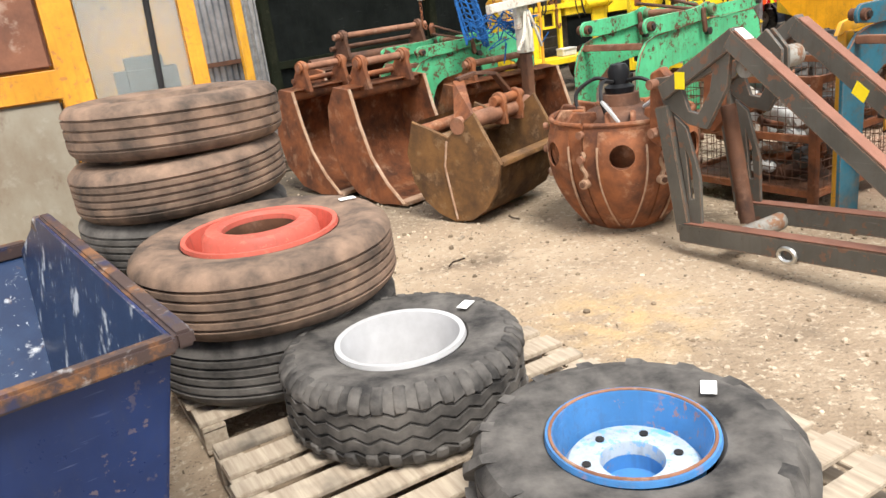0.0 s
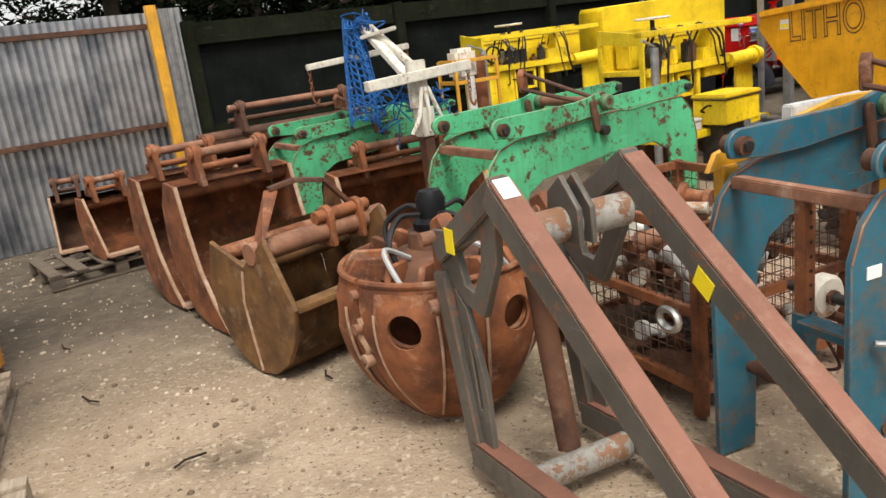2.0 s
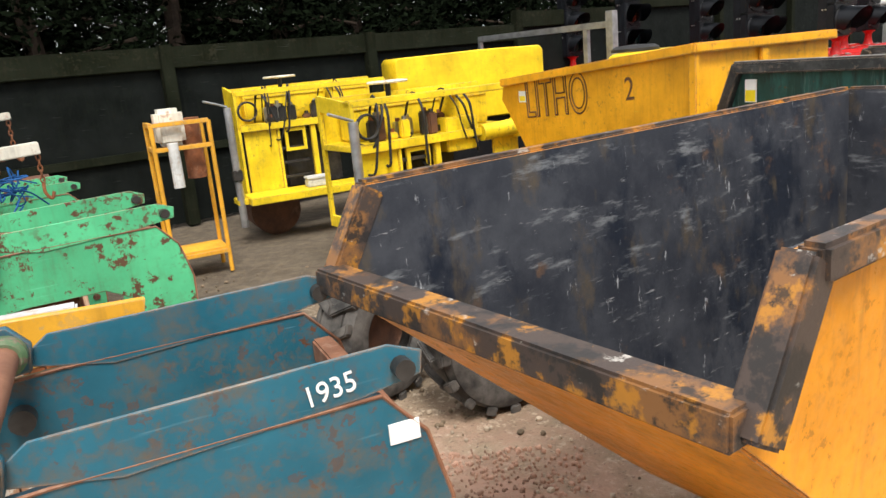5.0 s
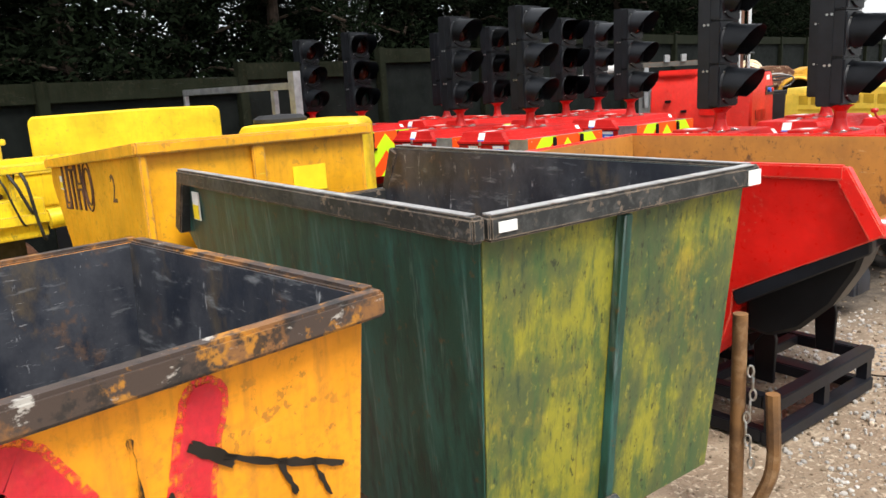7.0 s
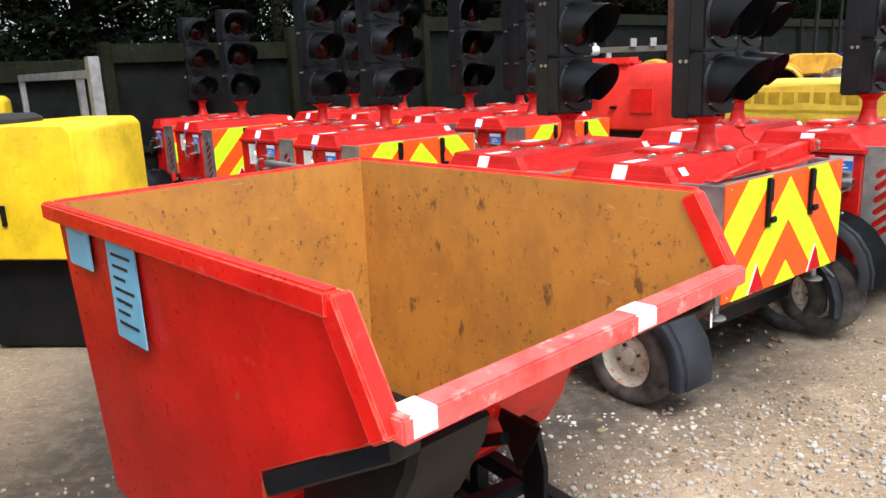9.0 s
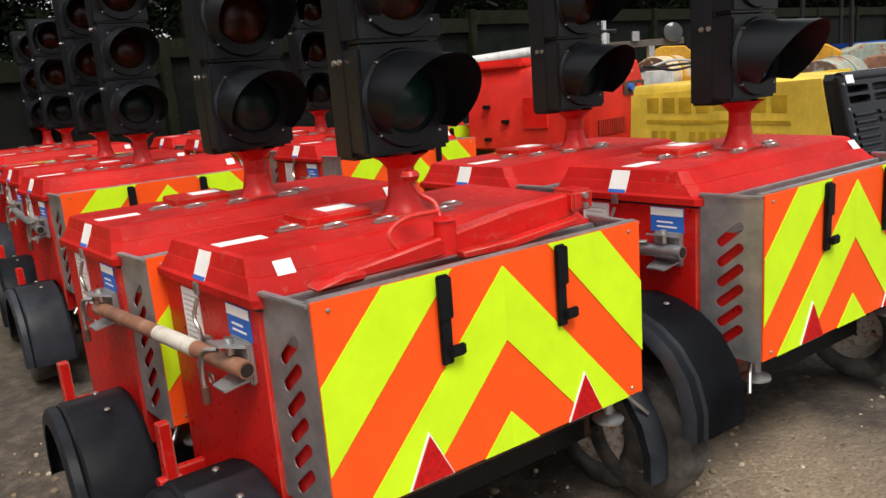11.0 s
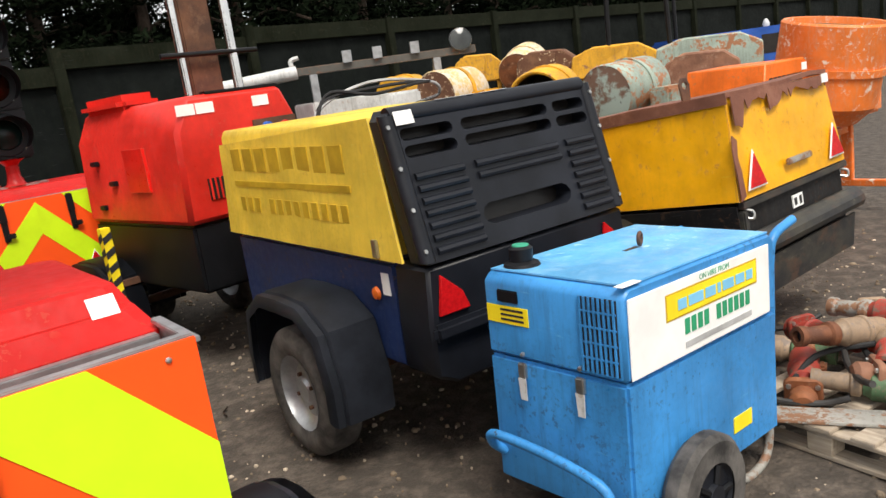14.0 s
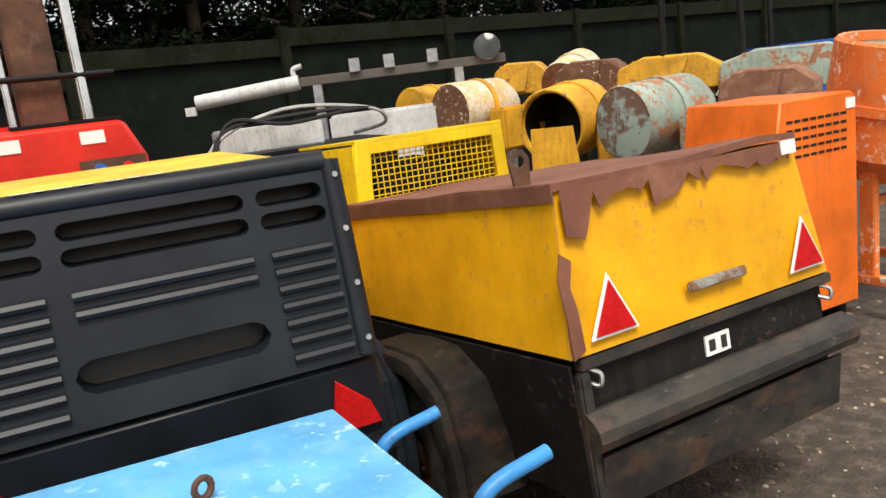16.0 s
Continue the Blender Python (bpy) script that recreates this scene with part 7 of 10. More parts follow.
def make_black_set():
    t = thing("control_set", "black topped set with grey control box and hoses", "control set", m=place(12.9, 15.9, 0, 30))
    part("body", box(-0.2, 1.0, 0.0, 0.9, 0.0, 1.5, 0.04), PLASTIC_BLACK, t)
    part("control_box", box(-0.25, 0.5, 0.2, 0.6, 1.501, 1.68, 0.012), WHITE_METAL, t)
    for k in range(3):
        part("hose", pipe(bend([(-0.4, 0.0, 1.25), (-0.3 + 0.05 * k, 0.05, 1.6 + 0.06 * k), (0.2, 0.02 - 0.04 * k, 1.78 - 0.05 * k), (0.8, 0.0, 1.72), (0.95, 0.1, 1.6), (0.7, 0.1, 1.55)], 6), 0.014, 6), RUBBER_BLACK if k else PRINT_GREY, t)


make_black_set()


def make_blue_set():
    t = thing("blue_generator_set", "royal blue canopied generator set by the fence", "generator", m=place(17.95, 21.4, 0, 12))
    part("canopy", box(0, 3.0, 0, 1.0, 0.5, 1.82, 0.04), DEEP_BLUE, t)
    part("base", box(0.05, 2.95, 0.05, 0.95, 0.0, 0.495, 0.02), PLASTIC_BLACK, t)
    part("control_recess", box(1.4, 1.75, -0.006, 0.0, 1.4, 1.7), TAR_AND_HOLES, t)
    bars(t, [(0.5, 0.58, 1.62, 0.09, -0.004), (0.61, 0.69, 1.62, 0.09, -0.004), (0.72, 0.8, 1.62, 0.09, -0.004), (0.83, 0.95, 1.62, 0.09, -0.004)], INK_WHITE)
    part("tail_lamp", box(1.15, 1.24, -0.01, -0.001, 1.62, 1.68), REFLEX_RED, t)
    part("mast_bar", rod((0.1, 0.4, 1.8), (0.1, 0.4, 3.4), 0.03), PLASTIC_BLACK, t)
    part("top_lamp", lathe([(0.05, 0), (0.06, 0.05), (0.03, 0.12), (0.001, 0.14)], 14, m=place(1.9, 0.5, 1.82)), WHITE_METAL, t)


make_blue_set()


def make_roll_bar():
    t = thing("roll_bar", "dark tubular roll-over bar with red beacon", "roll bar", m=place(16.2, 19.6, 0, 10))
    part("hoop", pipe(bend([(0, 0, 0.0), (0, 0, 1.6), (0.05, 0, 2.9), (0.15, 0, 3.0), (0.75, 0, 3.0), (0.85, 0, 2.9), (0.9, 0, 1.6), (0.9, 0, 0.0)], 5), 0.035, 8), PLASTIC_BLACK, t)
    part("beacon", lathe([(0.05, 0), (0.05, 0.08), (0.03, 0.12), (0.001, 0.13)], 14, m=place(0.45, 0, 3.03)), REFLEX_RED, t)
    part("machine_body", box(-0.1, 1.0, -0.3, 0.8, 0, 1.35, 0.05), PLASTIC_BLACK, t)


make_roll_bar()


# ---- pallet of breakers and drill heads ----
def make_pallet(m, mat=WOOD_PALLET, L=1.2, W=1.0, n=7, label="weathered wooden pallet on the ground"):
    p = thing("pallet", label, "pallet", "pallets", m)
    for k in range(3):
        y = -W / 2 + 0.05 + k * (W - 0.1) / 2
        part("bearer", box(-L / 2, L / 2, y - 0.045, y + 0.045, 0.0, 0.018, 0.002), mat, p)
        for j in range(3):
            x = -L / 2 + 0.06 + j * (L - 0.12) / 2
            part("block", box(x - 0.055, x + 0.055, y - 0.045, y + 0.045, 0.018, 0.10, 0.004), mat, p)
        part("stringer", box(-L / 2, L / 2, y - 0.045, y + 0.045, 0.10, 0.118, 0.003), mat, p)
    rnd = random.Random(int(L * 100) + n)
    for k in range(n):
        x = -L / 2 + 0.055 + k * (L - 0.11) / (n - 1)
        w = rnd.uniform(0.042, 0.056)
        part("deck_board", box(x - w, x + w, -W / 2 + rnd.uniform(-0.01, 0.01), W / 2 + rnd.uniform(-0.012, 0.012), 0.118, 0.138, 0.003), mat, p)
    return p


make_pallet(place(15.15, 12.40, 0, 118), label="weathered pallet under a heap of worn tools")
_board = thing("steel_plate", "grey flat steel plate lying across the pallet", "plate", m=place(14.95, 12.12, 0.142, -28))
part("plate", box(-0.4, 0.4, -0.07, 0.07, 0, 0.012, 0.003), STEEL_WORN, _board)


def make_breaker(m, body, nose, label, L=0.55):
    """A worn pneumatic tool lying on its side: stepped barrel, bolted flange, bored end, handle."""
    t = thing("breaker_tool", label, "breaker", "worn tools on the pallet", m)
    ax = Matrix.Translation((-0.05, 0, 0.075)) @ pose(0, 0, 0, 0, 90, 0)
    part("barrel", lathe([(0.044, -0.02), (0.05, 0.0), (0.062, 0.012), (0.062, 0.10), (0.068, 0.105), (0.068, 0.125), (0.058, 0.135), (0.056, 0.22), (0.066, 0.225), (0.066, 0.24), (0.05, 0.25), (0.048, 0.30)], 20, m=ax), body, t)
    part("sleeve", lathe([(0.042, -0.022), (0.052, -0.03), (0.052, -0.06), (0.04, -0.07), (0.036, -0.17), (0.044, -0.18), (0.044, -0.21), (0.026, -0.212), (0.024, -0.12)], 18, m=ax), nose, t)
    part("bore", lathe([(0.0235, -0.19), (0.001, -0.185)], 14, m=ax), TAR_AND_HOLES, t)
    fl = part("flange", slab([(-0.075, 0.02), (-0.075, 0.13), (-0.055, 0.15), (0.055, 0.15), (0.075, 0.13), (0.075, 0.02), (0.055, 0.0), (-0.055, 0.0)], 0.245, 0.275, 0.006, m=Matrix.Rotation(-math.pi / 2, 4, "Z")), nose, t)
    for sy in (-1, 1):
        for sz in (0.03, 0.12):
            part("bolt", rod((0.24, sy * 0.055, sz), (0.285, sy * 0.055, sz), 0.011, seg=6), ZINC, fl)
    part("head", lathe([(0.052, 0.33), (0.056, 0.34), (0.056, 0.38), (0.04, 0.40), (0.001, 0.405)], 18, m=ax), nose, t)
    part("neck", rod((0.275, 0, 0.075), (0.285, 0, 0.075), 0.05), body, t)
    part("handle", pipe(bend([(0.33, -0.17, 0.11), (0.34, -0.07, 0.085), (0.34, 0.07, 0.085), (0.33, 0.17, 0.11)], 4), 0.014), TOOL_DARK, t)
    part("side_lug", box(0.02, 0.08, 0.055, 0.09, 0.05, 0.10, 0.01), nose, t)
    return t


for _k, (_x, _y, _z, _a, _b, _n, _lb) in enumerate((
        (14.93, 12.66, 0.12, -120, RED_TOOL, RUST, "scuffed red breaker lying on the heap"),
        (15.05, 12.27, 0.13, -35, TOOL_GREEN, TOOL_TAN, "grimy green drill head on the heap's edge"),
        (15.25, 12.50, 0.22, 50, TOOL_TAN, RED_TOOL, "dusty tan and red breaker"),
        (15.45, 12.40, 0.14, 25, TOOL_DARK, STEEL_WORN, "oily black breaker body"),
        (15.20, 12.80, 0.14, 100, RED_TOOL, RED_TOOL, "red breaker with broken handle"),
        (15.44, 12.82, 0.15, 70, RED_TOOL, TOOL_TAN, "dusty red breaker leaning on others"),
        (14.88, 12.84, 0.13, 140, TOOL_TAN, TOOL_GREEN, "tan cast breaker end"),
        (15.58, 12.62, 0.20, -15, RUST_OLIVE, RUST, "rusty brown tool body"),
        (15.08, 12.56, 0.27, 10, TOOL_TAN, RUST, "tan and rusty tool on the heap"),
        (15.64, 12.26, 0.13, 120, RED_TOOL, RUST, "scuffed red tool at the heap's edge"),
        (15.32, 12.62, 0.30, -60, RED_TOOL, STEEL_WORN, "red tool lying on top of the heap"),
        (15.30, 12.24, 0.13, 165, STEEL_WORN, RUST_PALE, "worn bare steel tool body"))):
    make_breaker(place(_x, _y, _z, _a) @ pose(0, 0, 0, 0, 8 - 5 * (_k % 4), 0) @ Matrix.Scale(1.05, 4), _b, _n, _lb)
for _k in range(2):
    _t = thing("hose", "coiled black rubber hose among the tools", "hose", "hoses", place(15.05 + 0.3 * _k, 12.45 + 0.2 * _k, 0.2 + 0.05 * _k, 40 * _k))
    part("tube", pipe(bend([(-0.3, 0, 0), (-0.1, 0.12, 0.06), (0.1, 0.05, 0.1), (0.3, 0.15, 0.05), (0.45, 0.05, 0)], 6), 0.014, 8), RUBBER_BLACK, _t)

# ---- tyres and pallets by the entrance ----
def tyre_body(R, rb, h, grooves=3, seg=56):
    a = [(rb, 0.16 * h), (rb + 0.02, 0.06 * h), (R * 0.80, 0.0), (R * 0.93, 0.04 * h), (R * 0.985, 0.14 * h)]
    n = grooves
    for k in range(n):
        z = h * (0.24 + 0.52 * k / max(1, n - 1))
        a += [(R, z - 0.026 * h), (R - 0.012, z - 0.020 * h), (R - 0.012, z + 0.020 * h), (R, z + 0.026 * h)]
    a += [(R * 0.985, 0.86 * h), (R * 0.93, 0.96 * h), (R * 0.80, h), (rb + 0.02, 0.94 * h), (rb, 0.84 * h), (rb + 0.03, 0.7 * h), (R * 0.9, 0.6 * h), (R * 0.9, 0.4 * h), (rb + 0.03, 0.3 * h)]
    return lathe(a, seg, closed=True)


def worn(bm, amp, seed):
    for v in bm.verts:
        v.co += Vector((v.co.x, v.co.y, 0)).normalized() * amp * noise.noise(v.co * 3.1 + Vector((seed, 0, seed)))
    return bm


def make_tyre(m, label, R=0.52, rb=0.29, h=0.28, grooves=3, mat=RUBBER_DUSTY, hub=None, tread="", seed=0, tilt=0.0):
    t = thing("tyre", label, "tyre", "loose tyres", m @ pose(0, 0, 0, tilt, tilt * 0.6, 0))
    body = worn(tyre_body(R, rb, h, grooves, 112 if tread == "ribs" else 56), 0.008, seed)
    if tread == "ribs":
        for v in body.verts:
            if math.hypot(v.co.x, v.co.y) > R * 0.955 and 0.15 * h < v.co.z < 0.85 * h:
                v.co.z += 0.011 * math.sin(28 * math.atan2(v.co.y, v.co.x))
    ty = part("casing", body, mat, t)
    if tread == "ribs":
        proto = slab([(R * 0.86, 0.90 * h), (R * 0.86, 1.005 * h), (R * 0.93, 0.985 * h), (R * 1.005, 0.88 * h), (R * 1.015, 0.76 * h), (R * 0.96, 0.74 * h)], -0.021, 0.021, 0.006)
        low = proto.copy()
        for v in low.verts:
            v.co.z = h - v.co.z
        for own in (proto, low):
            first = part("tread_block", own, mat, ty)
            for k in range(36):
                o = first if k == 0 else new("tread_block", first.data)
                o.parent = ty
                o.matrix_basis = Matrix.Rotation(k * math.tau / 36 + (0.08 if own is low else 0), 4, "Z")
    if tread == "lugs":
        for s in (0, 1):
            lug = bmesh.new()
            rows = []
            for i in range(8):
                f = i / 7
                z = h * (0.48 + 0.50 * f) if s else h * (0.52 - 0.50 * f)
                top = R + 0.03 - 0.12 * max(0, f - 0.55) ** 1.1
                ang = 0.30 * f
                ring = []
                for rr, half in ((R - 0.1, 0.040), (top, 0.022), (top, -0.022), (R - 0.1, -0.040)):
                    a = ang + half / R
                    ring.append(lug.verts.new((rr * math.cos(a), rr * math.sin(a), z)))
                rows.append(ring)
            for p, q in zip(rows, rows[1:]):
                for k in range(4):
                    lug.faces.new((p[k], p[(k + 1) % 4], q[(k + 1) % 4], q[k]))
            lug.faces.new(rows[0][::-1])
            lug.faces.new(rows[-1])
            first = part("tread_lug", lug, mat, ty)
            for k in range(16):
                o = first if k == 0 else new("tread_lug", first.data)
                o.parent = ty
                o.matrix_basis = Matrix.Rotation((k + 0.5 * s) * math.tau / 16, 4, "Z")
    if hub:
        kind, hm = hub
        rim = part("rim", lathe([(rb + 0.012, 0.93 * h), (rb + 0.008, 0.985 * h), (rb - 0.012, 0.975 * h), (rb - 0.02, 0.80 * h), (rb - 0.035, 0.55 * h), (rb - 0.04, 0.2 * h), (rb + 0.0, 0.1 * h)], 48), hm, t)
        if kind == "dish":
            part("rim_edge", pipe([((rb - 0.004) * math.cos(a * math.tau / 48), (rb - 0.004) * math.sin(a * math.tau / 48), 0.985 * h) for a in range(48)], 0.005, 6, closed=True), RUST_PALE, rim, "rusty worn rim edge")
            part("disc", lathe([(rb - 0.032, 0.56 * h), (rb * 0.78, 0.64 * h), (rb * 0.70, 0.65 * h), (rb * 0.40, 0.65 * h), (rb * 0.385, 0.62 * h), (rb * 0.38, 0.35 * h)], 40), BLUE_DISC, rim, "pale worn disc with a large centre hole")
            dz, br = 0.66 * h, rb * 0.57
            part("hub_well", lathe([(rb * 0.378, 0.5 * h), (rb * 0.37, 0.34 * h), (0.001, 0.32 * h)], 30), hm, rim)
        elif kind == "cone":
            part("disc", lathe([(rb - 0.03, 0.50 * h), (rb * 0.80, 0.62 * h), (rb * 0.76, 0.98 * h), (rb * 0.70, 1.06 * h), (rb * 0.54, 1.08 * h), (rb * 0.49, 1.03 * h), (rb * 0.48, 0.96 * h)], 40), hm, rim, "raised red wheel disc with a large centre hole")
            part("bore", lathe([(rb * 0.478, 0.958 * h), (rb * 0.47, 0.5 * h), (rb * 0.6, 0.3 * h), (rb * 0.9, 0.2 * h)], 40), RUST_DARK, rim)
            dz, br = 0, 0
        else:
            part("disc", lathe([(rb - 0.037, 0.2 * h), (rb * 0.8, 0.16 * h), (rb * 0.5, 0.2 * h), (rb * 0.3, 0.24 * h), (rb * 0.28, 0.12 * h), (0.001, 0.12 * h)], 40), hm, rim)
            dz, br = 0.23 * h, rb * 0.42
        for k in range(6 if br else 0):
            a = k * math.tau / 6
            part("stud_hole", rod((br * math.cos(a), br * math.sin(a), dz - 0.012), (br * math.cos(a), br * math.sin(a), dz + 0.003), 0.013, seg=10), TAR_AND_HOLES, rim)
    return t


def lot_tag(m, label="white paper lot tag lying on a tyre", w=0.075, h=0.045):
    t = tagged(part("lot_tag", box(-w / 2, w / 2, -h / 2, h / 2, 0, 0.002), LABEL_WHITE), label, "tag", "lot tags")
    t.matrix_basis = m
    return t


make_pallet(place(-1.0, 3.32, 0, 118), W=1.2, label="weathered pallet under stacked lorry tyres")
make_pallet(place(-0.27, 2.20, 0, 118), L=1.14, W=1.45, n=8, label="weathered wide pallet carrying a single tyre")
make_pallet(place(0.45, 1.22, 0, 118), L=1.18, W=1.5, n=8, label="weathered wide pallet under a tractor tyre")
make_pallet(place(-1.75, 4.55, 0, 118), n=6, label="weathered pallet under a tall stack of tyres")
for _k, (_dx, _dy, _t, _gr, _mat) in enumerate(((0.02, 0, 0, 5, RUBBER), (-0.01, 0.02, 1.0, 5, RUBBER), (0.03, -0.02, -1.2, 5, RUBBER_DUSTY), (0.05, 0.02, 1.4, 4, RUBBER_DUSTY))):
    make_tyre(place(-1.62 + _dx, 4.06 + _dy, 0.14 + 0.285 * _k, 40 * _k), ("dusty worn lorry tyre in a tall stack", "black treaded lorry tyre low in the stack")[_k < 2], R=0.56, rb=0.30, h=0.285, grooves=_gr, mat=_mat, seed=_k, tilt=_t)
make_tyre(place(-1.01, 3.10, 0.14), "black treaded lorry tyre under another tyre", R=0.55, rb=0.31, h=0.305, grooves=5, mat=RUBBER, seed=7)
make_tyre(place(-1.0, 3.07, 0.447), "dusty lorry tyre with a faded red steel wheel", R=0.56, rb=0.325, h=0.30, grooves=5, mat=RUBBER_DUSTY, hub=("cone", RED_HUB), seed=9, tilt=0.6)
make_tyre(place(-0.43, 2.47, 0.14), "chunky implement tyre with a silver wheel", R=0.45, rb=0.235, h=0.29, grooves=4, mat=RUBBER, hub=("deep", SILVER_HUB), tread="ribs", seed=11)
make_tyre(place(0.21, 1.68, 0.14), "lugged tractor tyre with a rusty blue wheel", R=0.44, rb=0.225, h=0.28, grooves=2, mat=RUBBER, hub=("dish", BLUE_HUB), tread="lugs", seed=13)
lot_tag(place(-0.64, 3.35, 0.752, 20))
lot_tag(place(-0.17, 2.66, 0.4335, 60))
lot_tag(place(0.48, 1.83, 0.424, 70))


PANEL_STAINED = scuffed("stained_grey_panel", [(0.30, 0.27, 0.21), ((0.20, 0.15, 0.10), 2.2, (1, 1, 0.6), 0.42, 0.65, 0.8), ((0.12, 0.06, 0.03), 5, (1, 1, 0.5), 0.58, 0.7, 0.7), ((0.42, 0.40, 0.34), 9, (1, 1, 1), 0.55, 0.7, 0.5)], 0.6)


# ---- the old cab behind the tyres ----
def make_cab():
    c = thing("machine_cab", "weathered orange machine cab with dirty windows and rusty hatches", "cab", m=place(-2.37, 4.66, 0, 22))
    W = 0.86
    frame = [(-1.3, 0.1), (W, 0.1), (W, 2.6), (-1.3, 2.6)]
    holes = [[(0.16, 1.12), (W - 0.10, 1.12), (W - 0.10, 2.45), (0.16, 2.45)], [(-1.15, 0.35), (-0.02, 0.35), (-0.02, 1.28), (-1.15, 1.28)], [(-1.15, 1.45), (-0.02, 1.45), (-0.02, 2.4), (-1.15, 2.4)]]
    part("frame", slab(frame, 0, 0.06, 0.004, holes=holes), CAB_YELLOW, c)
    part("window", box(0.17, W - 0.11, 0.025, 0.031, 1.13, 2.44), GLASS, c, "dirty pale cab window").visible_shadow = False
    part("hatch", box(-1.14, -0.03, 0.02, 0.05, 1.46, 2.39, 0.02), HATCH_RUST, c, "rust-stained white hatch panel")
    part("hatch", box(-1.14, -0.03, 0.02, 0.05, 0.36, 1.27, 0.02), PANEL_STAINED, c, "stained grey lower panel")
    part("wiper", rod((0.55, 0.01, 1.2), (0.60, 0.01, 2.2), 0.02), RUBBER_BLACK, c)
    part("back", box(-1.3, W, 0.56, 0.61, 0.1, 2.6), CAB_YELLOW, c)
    part("side", box(W - 0.055, W - 0.004, 0.066, 0.556, 0.1, 1.1), CAB_YELLOW, c)
    part("corner_post", box(W - 0.06, W - 0.002, 0.48, 0.555, 1.1, 2.6, 0.005), CAB_YELLOW, c)
    part("roof", box(-1.34, W + 0.04, -0.05, 0.66, 2.605, 2.68, 0.02), CAB_YELLOW, c)
    part("seat", box(0.30, 0.7, 0.2, 0.5, 0.6, 1.45, 0.08), RUBBER_BLACK, c)
    part("skid", box(-1.2, W, 0.05, 0.56, 0.0, 0.098, 0.01), RUST_DARK, c)


make_cab()


# ---- digger buckets ----
def make_bucket(m, W, prof, mouth, label, ear_at, mat=RUST, cheek_mat=None, wear=WORN_EDGE, ears=(0.22, 0.78)):
    """prof: side outline in x and z, ending with the mouth edge back to its start; mouth: how many of its last points form the open edge."""
    t = thing("digger_bucket", label, "digger bucket", "buckets along the row", m)
    for y in (0.0, W):
        part("cheek", slab(prof, y - 0.014, y + 0.014, 0.003), cheek_mat or mat, t)
        edge = prof[-mouth:] + [prof[0]]
        bm = bmesh.new()
        pipe([(x, y, z) for x, z in edge], 0.0155, 6, bm)
        part("worn_edge", bm, wear, t, "pale worn cutting edge")
    back = prof[:len(prof) - mouth + 1]
    bm = bmesh.new()
    rows = [[bm.verts.new((x, y, z)) for y in (0.0145, W * 0.33, W * 0.66, W - 0.0145)] for x, z in back]
    for a, b in zip(rows, rows[1:]):
        for k in range(3):
            bm.faces.new((a[k], a[k + 1], b[k + 1], b[k]))
    bmesh.ops.solidify(bm, geom=bm.faces[:], thickness=0.02)
    part("wrapper", bm, mat, t)
    x, z = back[-1]
    part("cutting_lip", box(x - 0.09, x + 0.03, 0.0, W, z - 0.012, z + 0.02, 0.006), wear, t)
    ex0, ez0 = ear_at
    for y in (W * k for k in ears):
        part("ear", slab([(ex0 - 0.14, ez0 - 0.10), (ex0 + 0.16, ez0 - 0.10), (ex0 + 0.12, ez0 + 0.07)] + arc(ex0 + 0.06, ez0 + 0.12, 0.065, 0, 180, 6) + [(ex0 - 0.08, ez0 + 0.02)], y - 0.022, y + 0.022, 0.004), mat, t)
    if ears:
        part("pin", rod((ex0 + 0.06, W * 0.16, ez0 + 0.12), (ex0 + 0.06, W * 0.84, ez0 + 0.12), 0.032), RUST_PALE, t)
        part("pin", rod((ex0 - 0.08, W * 0.18, ez0 + 0.0), (ex0 - 0.08, W * 0.82, ez0 + 0.0), 0.026), mat, t)
        for k in ears:
            part("pin_boss", rod((ex0 + 0.06, W * k - 0.045, ez0 + 0.12), (ex0 + 0.06, W * k + 0.045, ez0 + 0.12), 0.05, seg=16), mat, t)
    part("top_tube", rod((ex0, 0.0, ez0 - 0.12), (ex0, W, ez0 - 0.12), 0.055), mat, t)
    return t


DIG = [(0.10, 0.95), (-0.10, 0.97), (-0.22, 0.80), (-0.26, 0.52), (-0.18, 0.24), (0.02, 0.06), (0.30, 0.0), (0.60, 0.02), (0.42, 0.18), (0.26, 0.40), (0.17, 0.66)]
# tips of the near cheeks lie at the row's front
for _tip, _W, _lb, _s in (((-0.48, 5.89), 0.85, "wide rusty digger bucket with pale worn cheeks", 1.0), ((-1.05, 6.52), 0.80, "rusty digger bucket with worn side cutters", 0.98)):
    _yaw = -48
    _o = Vector((*_tip, 0)) - Vector((0.60 * math.cos(radians(_yaw)), 0.60 * math.sin(radians(_yaw)), 0)) * _s
    make_bucket(place(_o.x, _o.y, 0, _yaw) @ Matrix.Scale(_s, 4), _W, DIG, 4, _lb, (0.0, 1.02))
SML = [(0.05, 0.62), (-0.15, 0.62), (-0.2, 0.4), (-0.15, 0.14), (0.0, 0.03), (0.3, 0.0), (0.42, 0.05), (0.25, 0.3)]
make_pallet(place(-2.45, 8.1, 0, 42), WOOD_DIRTY, n=6, label="dirty pallet under small buckets by the fence")
make_bucket(place(-2.45, 7.9, 0.14, -42) @ Matrix.Scale(0.88, 4), 0.55, SML, 2, "small rusty bucket on a pallet by the fence", (-0.05, 0.66), RUST)
make_bucket(place(-3.0, 8.3, 0.14, -60) @ Matrix.Scale(0.85, 4), 0.4, SML, 2, "narrow dark rusty bucket by the fence", (-0.05, 0.66), RUST_DARK)
